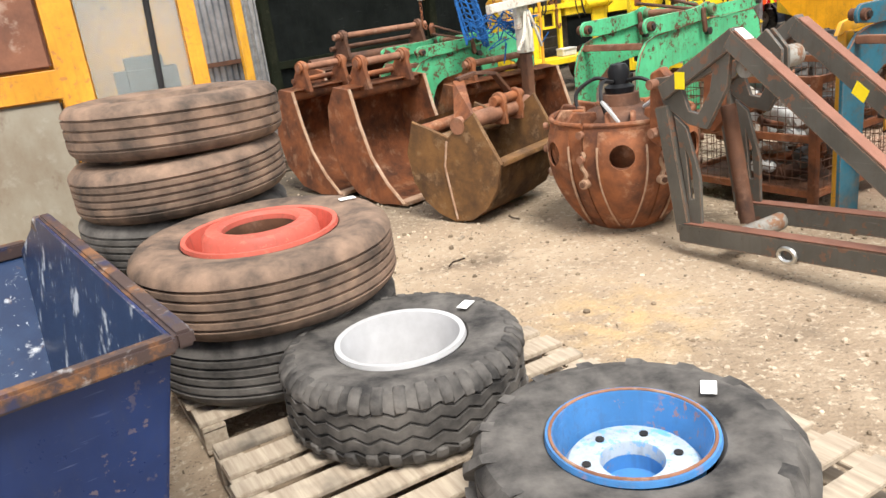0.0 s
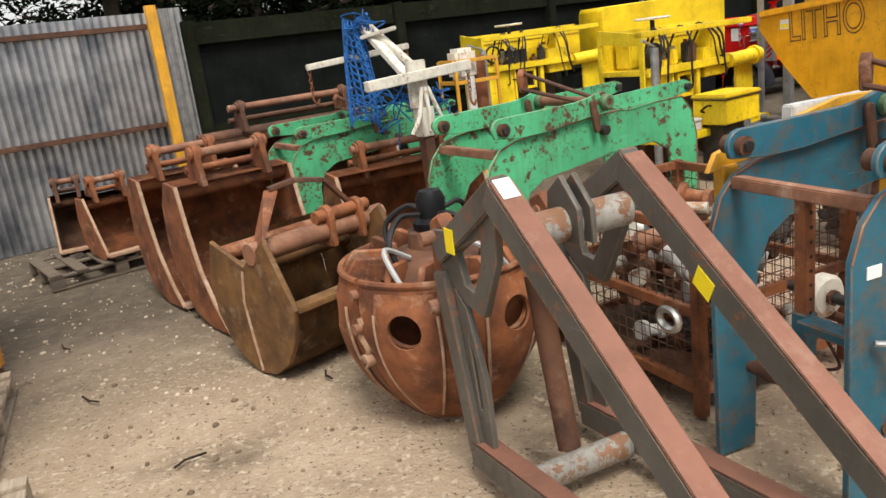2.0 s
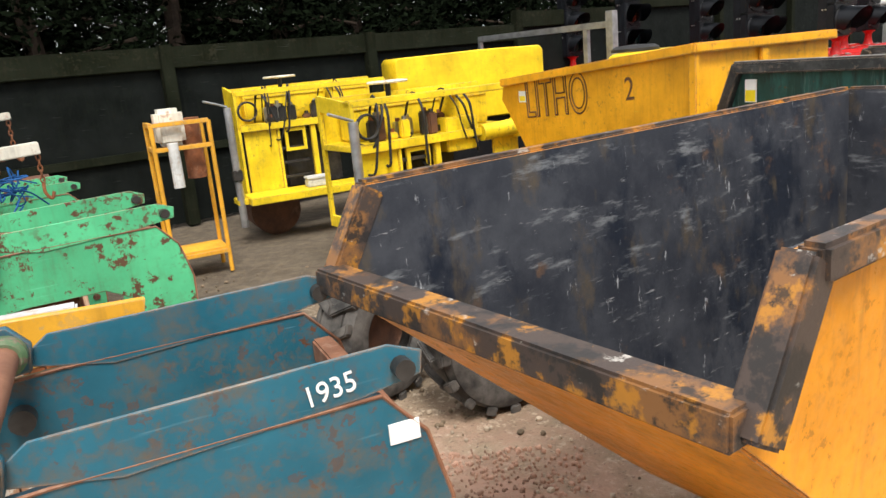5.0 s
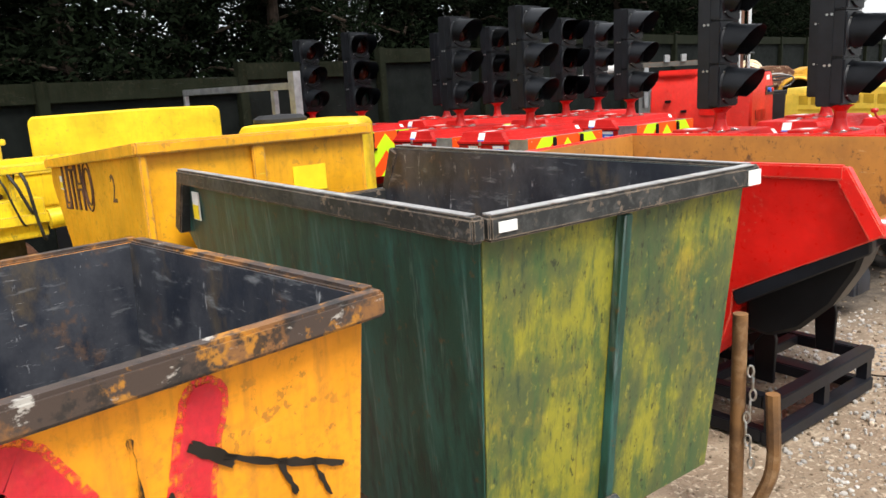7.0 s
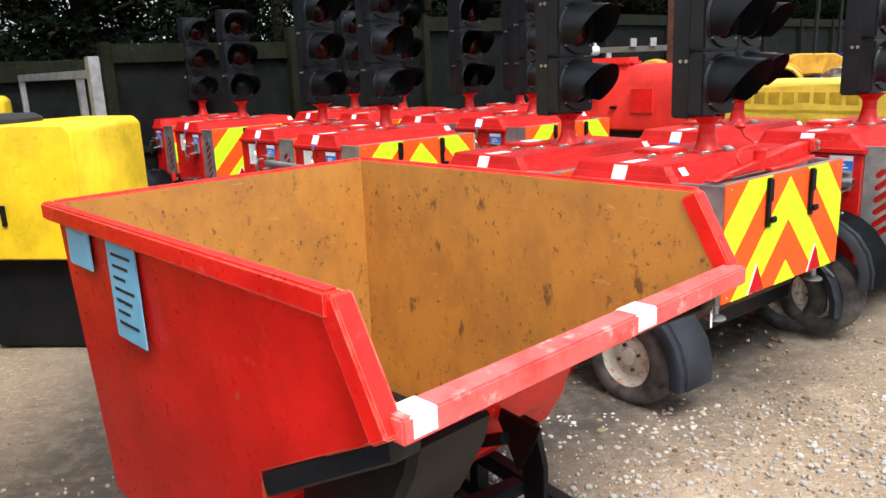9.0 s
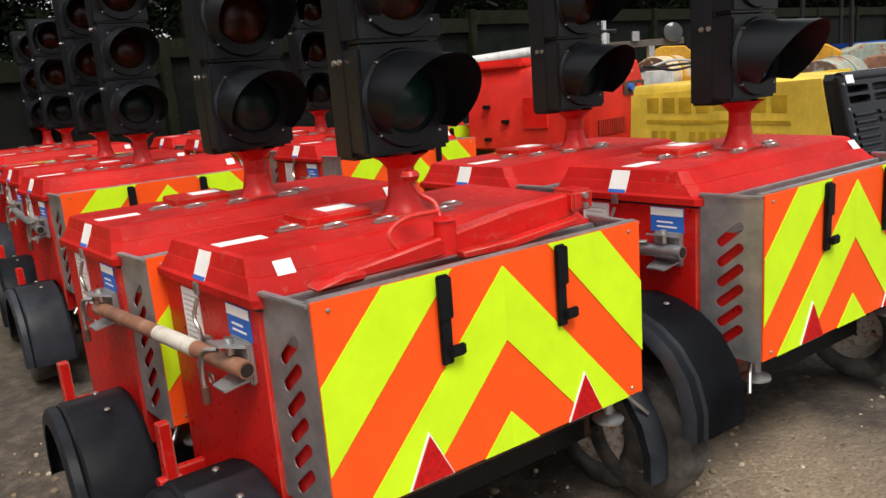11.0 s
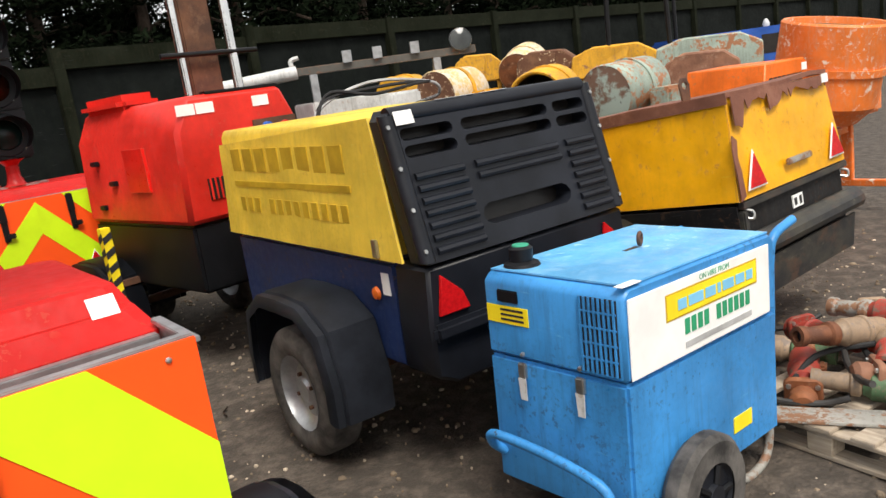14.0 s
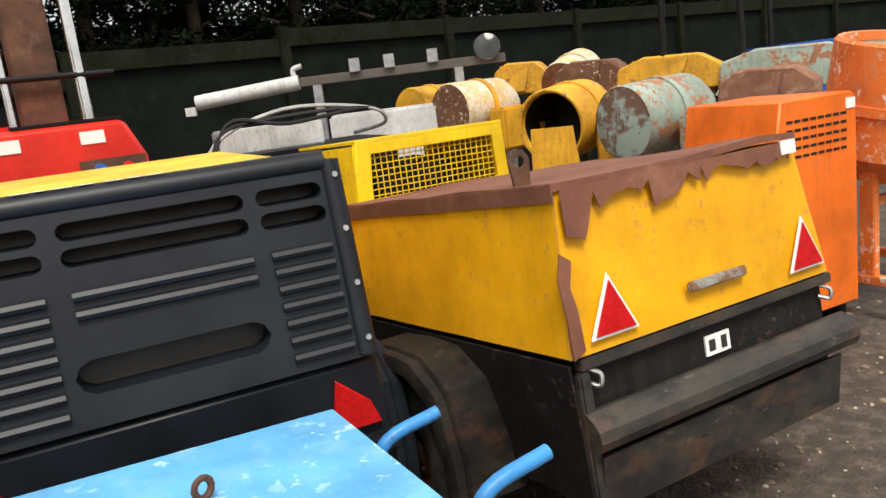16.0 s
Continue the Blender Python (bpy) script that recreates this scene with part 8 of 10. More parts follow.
GRD = [(0.25, 1.0), (0.0, 1.05), (-0.2, 0.8), (-0.25, 0.45), (-0.1, 0.12), (0.2, 0.0), (0.55, 0.0), (0.4, 0.35), (0.3, 0.7)]
make_bucket(place(-1.35, 8.1, 0, -50), 1.9, GRD, 3, "large rusty grading bucket behind the others", (0.02, 1.18), RUST_DARK, RUST)
make_bucket(place(0.0, 7.15, 0, -57), 1.25, [(0.2, 0.78), (0.0, 0.8), (-0.15, 0.55), (-0.15, 0.25), (0.05, 0.03), (0.4, 0.0), (0.5, 0.05), (0.35, 0.4)], 2, "rusty flat-backed bucket under the green grab", (0.0, 0.82), RUST)

# clamshell bucket with its tube and hinge
CLAM = [(0.10, 0.73), (0.02, 0.50), (0.05, 0.29), (0.14, 0.14), (0.26, 0.05), (0.40, 0.0), (0.56, 0.02), (0.70, 0.11), (0.80, 0.26), (0.85, 0.44), (0.66, 0.79), (0.42, 0.62)]


def make_clam():
    t = make_bucket(place(-0.40, 5.56, 0, -40), 0.80, CLAM, 3, "brown clamshell bucket with tube and bent hoop", (0.30, 0.70), RUST_OLIVE, RUST_OLIVE, RUST_OLIVE, ())
    part("spreader_tube", rod((0.52, -0.02, 0.71), (0.52, 0.92, 0.71), 0.060, seg=18), RUST_PALE, t, "thick rusty spreader tube")
    part("spreader_tube", rod((0.16, 0.0, 0.66), (0.16, 0.9, 0.66), 0.05, seg=18), RUST, t)
    for y in (0.50, 0.72):
        part("ear", slab([(0.44, 0.62), (0.60, 0.62), (0.60, 0.74)] + arc(0.54, 0.80, 0.06, 0, 180, 6) + [(0.44, 0.72)], y - 0.02, y + 0.02, 0.005), RUST, t)
    part("pin", rod((0.54, 0.42, 0.80), (0.54, 0.80, 0.80), 0.038, seg=16), RUST, t, "rusty hinge pin")
    # the hoop: a wide plate on the near side, then a flat bar bent over to the far side
    part("hoop_plate", sheet([(0.66, -0.012, 0.79), (0.46, 0.03, 0.70), (0.31, 0.27, 0.985), (0.37, 0.31, 0.985)], 0.014), RUST, t, "rusty hoop plate")
    hoop = [(0.335, 0.29, 0.99), (0.39, 0.43, 1.015), (0.465, 0.575, 0.99), (0.495, 0.70, 0.84), (0.51, 0.82, 0.70)]
    for a, b in zip(hoop, hoop[1:]):
        a, b = Vector(a), Vector(b)
        m = Matrix.Translation(a) @ (b - a).to_track_quat("X", "Z").to_matrix().to_4x4()
        part("hoop_bar", box(-0.005, (b - a).length + 0.005, -0.035, 0.035, -0.012, 0.012, 0.004, m=m), RUST_DARK, t, "bent flat hoop bar")
    part("seam", pipe([(0.43, -0.016, 0.02), (0.40, -0.018, 0.2), (0.37, -0.017, 0.42), (0.41, -0.016, 0.60)], 0.009, 6), WORN_EDGE, t, "pale rough weld seam")


make_clam()


# ---- orange-peel grab ----
def peel_r(f):
    """The shell's radius at a share f of its height."""
    return 0.47 * max(0.02, math.sin(math.pi * (0.10 + 0.52 * f))) ** 0.62


def holed(bm, nu, nv, hole, at):
    """A grid of nu by nv cells on the surface at(u, v), with an elliptic opening (u, v, half width, half height) in shares of the grid."""
    cu, cv, ru, rv = hole

    def gone(i, j):
        return 0 <= i < nv and 0 <= j < nu and math.hypot(((j + 0.5) / nu - cu) / ru, ((i + 0.5) / nv - cv) / rv) < 1

    rows = []
    for i in range(nv + 1):
        row = []
        for j in range(nu + 1):
            u, v = j / nu, i / nv
            touched = [gone(a, b) for a in (i - 1, i) for b in (j - 1, j)]
            if any(touched) and not all(touched):
                r = math.hypot((u - cu) / ru, (v - cv) / rv)
                u, v = cu + (u - cu) / r, cv + (v - cv) / r
            row.append(bm.verts.new(at(u, v)))
        rows.append(row)
    for i in range(nv):
        for j in range(nu):
            if not gone(i, j):
                bm.faces.new((rows[i][j], rows[i][j + 1], rows[i + 1][j + 1], rows[i + 1][j]))
    bmesh.ops.delete(bm, geom=[v for v in bm.verts if not v.link_faces], context="VERTS")
    return rows


def make_peel_grab():
    t = thing("orange_peel_grab", "rusty orange-peel grab with bulging shells closed on the ground", "grab", m=place(1.03, 4.79, 0, 15))
    n, H = 6, 0.72

    def skin(a, f, out=0.0):
        return Vector(((peel_r(f) + out) * math.cos(a), (peel_r(f) + out) * math.sin(a), 0.015 + H * f))

    for k in range(n):
        a0 = k * math.tau / n
        half = math.tau / n / 2
        bm = bmesh.new()
        holed(bm, 12, 20, (0.5, 0.75, 0.20, 0.125), lambda u, v: skin(a0 + (u * 2 - 1) * half * 0.98, v))
        bmesh.ops.solidify(bm, geom=bm.faces[:], thickness=0.022)
        tine = part("tine", bm, RUST, t, "curved rusty shell with a dark opening")
        # the raised leaf down the middle of the shell, with a round opening near its top
        leaf = bmesh.new()

        def leaf_at(u, v):
            f = 0.02 + 0.93 * v
            wid = half * 0.60 * max(0.03, math.sin(math.pi * min(1.0, 0.04 + 0.62 * f ** 0.75))) ** 0.8
            return skin(a0 + (u * 2 - 1) * wid, f, 0.006 + 0.034 * math.cos((u * 2 - 1) * 1.35) * math.sin(math.pi * min(1, 0.1 + f)) ** 0.5)

        holed(leaf, 12, 24, (0.5, 0.77, 0.25, 0.115), leaf_at)
        edges = [[leaf_at(u, i / 22) for i in range(23)] for u in (0.0, 1.0)]
        bmesh.ops.solidify(leaf, geom=leaf.faces[:], thickness=0.012)
        part("leaf", leaf, RUST, tine, "raised rusty leaf", 50)
        for pts in edges:
            part("weld_seam", pipe(pts[1:20], 0.0075, 6), WORN_EDGE, tine, "pale weld seam")
        # joint plate and greasy pivot between this shell and the next
        aj = a0 + half
        d = Vector((math.cos(aj), math.sin(aj), 0))
        p = skin(aj, 0.50, 0.012)
        boss = part("pin_boss", rod(p - d * 0.02, p + d * 0.03, 0.030, seg=14), WORN_EDGE, tine, "pale greasy pivot boss")
        part("pin", rod(p + d * 0.03, p + d * 0.042, 0.018, seg=8), RUST_DARK, boss)
        part("grease_smear", pipe([skin(aj + 0.03 * math.sin(i * 1.3), 0.54 + 0.035 * i, 0.006) for i in range(8)], 0.014, 6), WORN_EDGE, tine, "pale grease smear")
        for f in (0.72, 0.93):
            q = skin(aj, f, 0.01)
            part("bolt", rod(q, q + d * 0.03, 0.024, seg=10), RUST_PALE, tine)
        for s_ in (-1, 1):
            part("knuckle", slab([(0.20, 0.60), (0.42, 0.62), (0.44, 0.72), (0.38, 0.80), (0.22, 0.78)], s_ * 0.075 - 0.016, s_ * 0.075 + 0.016, 0.006, m=Matrix.Rotation(a0, 4, "Z")), RUST, tine)
        part("top_rim", pipe([skin(a0 + (j / 4 - 1) * half * 0.96, 1.0, 0.0) for j in range(9)], 0.016, 8), RUST, tine)
    part("head", lathe([(0.001, 0.56), (0.28, 0.60), (0.30, 0.69), (0.21, 0.76), (0.13, 0.79), (0.12, 0.86), (0.001, 0.87)], 24), RUST_DARK, t)
    part("rotator", lathe([(0.09, 0.86), (0.095, 0.90), (0.065, 0.92), (0.07, 1.00), (0.05, 1.04), (0.001, 1.05)], 20), PLASTIC_BLACK, t, "black hydraulic rotator")
    for k in range(4):
        a = 0.6 + k * 1.5
        part("hose", pipe(bend([(0.07 * math.cos(a), 0.07 * math.sin(a), 0.94), (0.18 * math.cos(a), 0.18 * math.sin(a), 0.95), (0.29 * math.cos(a + 0.2), 0.29 * math.sin(a + 0.2), 0.87), (0.28 * math.cos(a + 0.3), 0.28 * math.sin(a + 0.3), 0.75)], 5), 0.013, 6), RUBBER_BLACK, t)
    for k in range(2):
        a = 3.9 + 1.1 * k
        part("hose", pipe(bend([(0.2 * math.cos(a), 0.2 * math.sin(a), 0.78), (0.36 * math.cos(a), 0.36 * math.sin(a), 0.86), (0.44 * math.cos(a + 0.25), 0.44 * math.sin(a + 0.25), 0.76), (0.40 * math.cos(a + 0.4), 0.40 * math.sin(a + 0.4), 0.62)], 5), 0.012, 6), PRINT_GREY, t)


make_peel_grab()


# ---- grey lifting frame ----
def beam(p, q, w, d, mat, parent, name, label="", y=0.0):
    """A box-section member in the x-z plane at y, from p to q."""
    a, b = Vector((p[0], y, p[1])), Vector((q[0], y, q[1]))
    m = Matrix.Translation(a) @ (b - a).to_track_quat("X", "Z").to_matrix().to_4x4()
    return part(name, box(0, (b - a).length, -w / 2, w / 2, -d / 2, d / 2, 0.006, m=m), mat, parent, label)


RUST_TOP = rusty("brown_red_rusted_face", (0.19, 0.085, 0.055), (0.27, 0.12, 0.08), (0.33, 0.19, 0.14), 3.0)


def make_lifting_frame():
    f = thing("lifting_frame", "worn dark grey boom frame with brown rusted top faces", "lifting frame", m=place(1.134, 4.161, 0, -60) @ Matrix.Diagonal((0.94, 1.02, 1.02, 1)))
    for y, s in ((0.0, -1), (0.51, 1)):
        beam((0.46, 1.185), (1.60, 0.372), 0.085, 0.10, STEEL_GREY, f, "main_beam", "grey box-section boom beam", y)
        d = Vector((0.96, -0.685)).normalized()
        up = Vector((-d.y, d.x)) * 0.052
        beam((0.47 + up.x, 1.18 + up.y), (1.59 + up.x, 0.381 + up.y), 0.083, 0.006, RUST_TOP, f, "rusted_face", "brown rusted upper face", y)
        beam((-0.02, 0.90), (0.50, 1.20), 0.075, 0.09, STEEL_GREY, f, "top_beam", "", y)
        beam((-0.02, 0.83), (0.13, 0.12), 0.075, 0.10, STEEL_GREY, f, "leg", "", y)
        beam((0.10, 0.12), (1.46, 0.20), 0.085, 0.11, STEEL_GREY, f, "bottom_beam", "", y)
        beam((0.14, 0.180), (1.45, 0.257), 0.083, 0.005, RUST_TOP, f, "rusted_face", "", y)
        part("gusset", slab([(-0.08, 0.98), (0.10, 1.0), (0.46, 1.13), (0.44, 0.95), (0.30, 0.72), (0.16, 0.74), (-0.02, 0.84)], y - 0.015, y + 0.015, 0.003, holes=[[(0.12, 0.93), (0.34, 1.02), (0.32, 0.92), (0.24, 0.80), (0.17, 0.81)]]), STEEL_GREY, f, "grey gusset plate with triangular opening")
        part("leg_web", slab([(0.06, 0.78), (0.15, 0.72), (0.24, 0.45), (0.25, 0.16), (0.17, 0.16)], y - 0.012, y + 0.012, 0.003, holes=[[(0.14, 0.60), (0.18, 0.52), (0.20, 0.32), (0.17, 0.32)]]), STEEL_GREY, f)
        part("end_plate", slab([(1.40, 0.12), (1.54, 0.09), (1.64, 0.14), (1.68, 0.24), (1.66, 0.32), (1.60, 0.315), (1.50, 0.37), (1.44, 0.28)], y - 0.028, y + 0.028, 0.004), RUST, f, "rust-orange end plate")
        beam((1.601, 0.371), (1.604, 0.369), 0.067, 0.082, TAR_AND_HOLES, f, "open_end", "dark open end of the box section", y)
        part("pin_plate", slab([(-0.16, 0.62), (-0.06, 0.58), (0.02, 0.66), (0.02, 0.98), (-0.05, 1.04), (-0.14, 1.0)], y - 0.03 - 0.03 * s, y + 0.03 - 0.03 * s, 0.012), RUST, f, "thick rusty pin plate")
        for z in (0.68, 0.95):
            part("pin", rod((-0.07, y - 0.07, z), (-0.07, y + 0.07, z), 0.028), RUST_PALE, f)
        part("sticker", box(0.10, 0.17, y - 0.042, y - 0.0385, 0.93, 1.02, m=None), LABEL_YELLOW, f, "yellow sticker")
        if y:
            part("sticker", sheet([(0.83, y - 0.0435, 0.85), (0.90, y - 0.0435, 0.80), (0.93, y - 0.0435, 0.86), (0.86, y - 0.0435, 0.91)], 0.002), LABEL_YELLOW, f, "yellow sticker")
        part("lashing_eye", pipe([(0.72 + 0.05 * math.cos(a * math.tau / 12), y - 0.055, 0.80 - 0.1 + 0.035 * math.sin(a * math.tau / 12)) for a in range(12)] if y else [(0.85 + 0.05 * math.cos(a * math.tau / 12), y - 0.055, 0.14 + 0.035 * math.sin(a * math.tau / 12)) for a in range(12)], 0.013, 6, closed=True), ZINC, f)
    part("top_tube", rod((0.50, 0.045, 1.04), (0.50, 0.465, 1.04), 0.058, seg=20), STEEL_WORN, f, "worn bare steel cross tube")
    for yy in (0.22, 0.27):
        part("tube_lug", slab([(0.40, 0.98), (0.60, 0.98), (0.60, 1.10), (0.50, 1.20), (0.42, 1.14)], yy - 0.01, yy + 0.01, 0.003), STEEL_GREY, f)
    part("bottom_tube", rod((0.42, 0.045, 0.11), (0.42, 0.465, 0.11), 0.052, seg=20), STEEL_WORN, f)
    part("ram", rod((0.36, 0.25, 0.15), (0.22, 0.25, 0.80), 0.045), RUST_DARK, f, "rusty hydraulic ram")
    part("ram_rod", rod((0.40, 0.25, 0.11), (0.36, 0.25, 0.18), 0.028), STEEL_WORN, f)
    part("lot_label", sheet([(0.5, -0.03, 1.228), (0.57, -0.03, 1.178), (0.57, 0.03, 1.178), (0.5, 0.03, 1.228)], 0.003), LABEL_WHITE, f)


make_lifting_frame()


# ---- kerb and block grabs: two portal sides with scissor levers ----
def make_block_grab(m, mat, label, L=1.38):
    t = thing("block_grab", label, "block grab", "block grabs", m)
    portal = [(-0.10, 0.0), (0.08, 0.0), (0.10, 0.72), (0.16, 0.84), (0.26, 0.90), (0.55, 0.93), (0.80, 0.96), (L - 0.28, 0.96), (L - 0.17, 0.90), (L - 0.14, 0.80), (L - 0.12, 0.0), (L + 0.06, 0.0), (L + 0.08, 0.95), (L + 0.04, 1.10), (L - 0.04, 1.19), (0.80, 1.185), (0.3, 1.155), (0.1, 1.135), (0.0, 1.105), (-0.07, 1.03), (-0.11, 0.92)]
    sides = (0.0, 0.57)
    for y in sides:
        s = part("portal_plate", slab(portal, y - 0.012, y + 0.012, 0.003), mat, t)
        part("edge_strip", pipe([(x, y - 0.013, z) for x, z in portal[11:]], 0.004, 5), RUST_PALE, s)
        yl = y - 0.03
        l1 = part("lever", slab([(-0.045, 1.168)] + arc(0.0, 1.21, 0.058, 215, 95, 5) + [(0.50, 1.275), (0.60, 1.288), (0.66, 1.306), (0.71, 1.306), (0.75, 1.26), (0.74, 1.20), (0.5, 1.172), (0.30, 1.152), (0.12, 1.15)], yl - 0.011, yl + 0.011, 0.003), mat, t)
        part("lever", slab([(0.70, 1.21), (0.78, 1.27), (L - 0.02, 1.285), (L + 0.045, 1.26), (L + 0.04, 1.215), (L - 0.08, 1.195), (0.9, 1.17)], yl + 0.014, yl + 0.020, 0.002), mat, t)
        part("pivot", rod((0.0, yl - 0.04, 1.21), (0.0, y + 0.03, 1.21), 0.034, seg=16), RUST_DARK, l1, "rusty pivot bolt")
        part("pivot_nut", rod((0.0, yl - 0.055, 1.21), (0.0, yl - 0.04, 1.21), 0.02, seg=6), TOOL_DARK, l1)
        part("hub", lathe([(0.02, 0.024), (0.034, 0.024), (0.043, 0.013), (0.043, -0.013), (0.034, -0.024), (0.02, -0.024)], 24, closed=True, m=Matrix.Translation((0.70, yl - 0.03, 1.25)) @ pose(0, 0, 0, 90, 0, 0)), TOOL_GREEN, l1, "greasy green hub")
        part("hub_core", rod((0.70, yl - 0.05, 1.25), (0.70, y + 0.02, 1.25), 0.024), RUST_DARK, l1)
        part("end_pivot", rod((L, yl - 0.014, 1.24), (L, y + 0.03, 1.24), 0.02, seg=12), TOOL_DARK, l1)
        part("link", slab([(0.585, 1.26), (0.60, 1.275), (0.625, 1.27), (0.64, 1.19), (0.65, 1.12), (0.63, 1.09), (0.605, 1.10), (0.595, 1.18)], yl - 0.035, yl - 0.013, 0.006), RUST_DARK, l1, "rust-brown link plate")
        part("lower_bolt", rod((0.70, yl - 0.02, 1.095), (0.70, y + 0.03, 1.095), 0.028, seg=12), TOOL_DARK, t)
    part("cross_bar", box(-0.025, 0.025, 0.013, 0.557, 1.055, 1.10, 0.005), RUST_PALE, t, "worn cross bar")
    part("cross_bar", box(L - 0.03, L + 0.02, 0.013, 0.557, 1.06, 1.12, 0.005), RUST_PALE, t)
    part("centre_tube", rod((0.70, 0.0, 1.25), (0.70, 0.55, 1.25), 0.028, seg=16), RUST_PALE, t)
    part("lifting_bow", pipe([(0.68, 0.02, 1.27), (0.66, 0.05, 1.29), (0.58, 0.50, 1.43)], 0.012, 8), RUST_DARK, t, "rusty lifting bow")
    part("lifting_bow", pipe([(0.60, 0.0, 1.25), (0.58, 0.04, 1.27), (0.56, 0.50, 1.34)], 0.012, 8), RUST_DARK, t)
    part("bow_plate", slab([(0.0, 0.0), (0.05, 0.0), (0.06, 0.11), (0.02, 0.14), (-0.02, 0.10)], -0.02, 0.02, 0.005, m=Matrix.Translation((0.56, 0.5, 1.32)) @ pose(0, 0, 0, 0, 0, 30)), RUST, t)
    for x in (0.0, L):
        part("clamp_rod", rod((x - (0.0 if x else -0.06), -0.02, 0.34), (x - (0.0 if x else -0.06), 0.62, 0.34), 0.025), RUST_DARK, t)
    return t


BLUE_AT = place(2.45, 3.65, 0, 27)
_b = make_block_grab(BLUE_AT, ARM_BLUE, "worn teal blue block grab with rusty scissor levers")
part("lot_label", box(-0.05, 0.01, -0.016, -0.0125, 0.86, 0.90), LABEL_WHITE, _b)
part("lot_label", box(1.345, 1.405, -0.0165, -0.0125, 1.09, 1.13), LABEL_WHITE, _b)
part("lot_label", box(1.34, 1.40, -0.0165, -0.0125, 0.92, 0.95), LABEL_WHITE, _b)
words("1935", 0.055, INK_WHITE, _b, Matrix.Translation((1.20, -0.0185, 1.205)) @ pose(0, 0, 0, 0, -8, 0), "chalk_number", 0.001, 0.9)
for _x, _mm in ((0.40, INK_WHITE), (0.432, RUST), (0.464, INK_WHITE), (0.496, RUST), (0.53, INK_WHITE)):
    part("torn_sticker", slab([(0.0, 0.0), (0.028, 0.006), (0.03, 0.018), (0.006, 0.02)], -0.045, -0.0425, m=Matrix.Translation((_x, 0, 1.175 + _x * 0.13))), _mm, _b)
bars(_b, [(0.43 + 0.028 * _k, 0.43 + 0.028 * _k + 0.017, 1.03 + 0.002 * _k, 0.018, -0.0135) for _k in range(6)], TOOL_DARK, "worn_stencil")


def clamp_gear(t, x, z, arm, wheels):
    """A clamp shaft across the grab with cream wheels on it, hung on two flat arms."""
    part("clamp_shaft", rod((x, -0.03, z), (x, 0.60, z), 0.021), TOOL_DARK, t, "dark greasy clamp shaft")
    for y in wheels:
        w = part("clamp_wheel", lathe([(0.022, -0.032), (0.070, -0.032), (0.082, -0.020), (0.082, 0.020), (0.070, 0.032), (0.022, 0.032)], 24, closed=True, m=Matrix.Translation((x, y, z)) @ pose(0, 0, 0, 90, 0, 0)), HUB_WHITE, t, "cream rubber clamp wheel")
        part("wheel_nut", rod((x, y - 0.052, z), (x, y - 0.030, z), 0.033, 0.026, seg=6), RUST_DARK, w)
    if arm:
        for y in (-0.028, 0.542):
            part("clamp_arm", slab([(x + 0.03, 0.50), (x + 0.085, 0.50), (x + 0.085, 1.03), (x + 0.03, 1.03)], y + 0.04, y + 0.052, 0.003, holes=[[(x + 0.05, 0.515), (x + 0.065, 0.515), (x + 0.065, 0.56), (x + 0.05, 0.56)]]), BEAM_YELLOW, t, "orange-yellow hanging arm")
        part("arm_bar", rod((x + 0.057, -0.05, 0.50), (x + 0.057, 0.60, 0.50), 0.019), RUST_DARK, t)
        part("arm_pin", rod((x + 0.057, -0.065, 0.50), (x + 0.057, -0.045, 0.50), 0.028, seg=12), RUST, t)


clamp_gear(_b, 0.31, 0.60, True, (0.06, 0.45))
clamp_gear(_b, 1.08, 0.31, False, (0.12, 0.42))
_p = part("perforated_post", box(0.0, 0.045, 0.25, 0.30, 0.52, 1.055, 0.003), RUST, _b, "rusty perforated upright")
for _z in range(10):
    # Black discs paint the shaded holes onto the solid post.
    part("post_hole", rod((0.0455, 0.275, 0.56 + 0.05 * _z), (0.0470, 0.275, 0.56 + 0.05 * _z), 0.009, seg=8), TAR_AND_HOLES, _p)
    part("post_hole", rod((0.0225, 0.2495, 0.56 + 0.05 * _z), (0.0225, 0.2480, 0.56 + 0.05 * _z), 0.007, seg=8), TAR_AND_HOLES, _p)
_p = part("perforated_post", box(1.10, 1.15, 0.28, 0.33, 0.0, 1.04, 0.003), RUST, _b, "rusty perforated upright")
for _z in range(12):
    part("post_hole", rod((1.125, 0.2795, 0.25 + 0.06 * _z), (1.125, 0.2780, 0.25 + 0.06 * _z), 0.009, seg=8), TAR_AND_HOLES, _p)
part("post_sleeve", box(-0.006, 0.051, 0.244, 0.306, 0.50, 0.66, 0.004), ARM_BLUE, _b)
part("release_arm", box(-0.05, 0.03, 0.013, 0.243, 0.62, 0.655, 0.004), ARM_BLUE, _b)
part("release_chain", pipe(bend([(0.0, 0.20, 0.64), (0.02, 0.16, 0.56), (0.03, 0.14, 0.50), (0.02, 0.20, 0.47)], 5), 0.006, 6), RUST_DARK, _b)
part("release_cable", pipe(bend([(-0.03, -0.03, 0.66), (0.02, -0.06, 0.64), (0.06, -0.07, 0.52), (0.06, -0.065, 0.38), (0.0, -0.05, 0.32)], 6), 0.010, 8), GALV, _b, "grey plastic-sheathed cable")

_y = thing("yellow_lever", "worn yellow lever arm with a pale box lying on it", "lever arm", m=BLUE_AT @ place(0.02, 0.665, 0))
part("lever", slab([(-0.06, 1.10), (0.30, 1.14), (0.95, 1.18), (0.97, 1.28), (0.60, 1.29), (-0.02, 1.17)], -0.012, 0.012, 0.003), BEAM_YELLOW, _y)
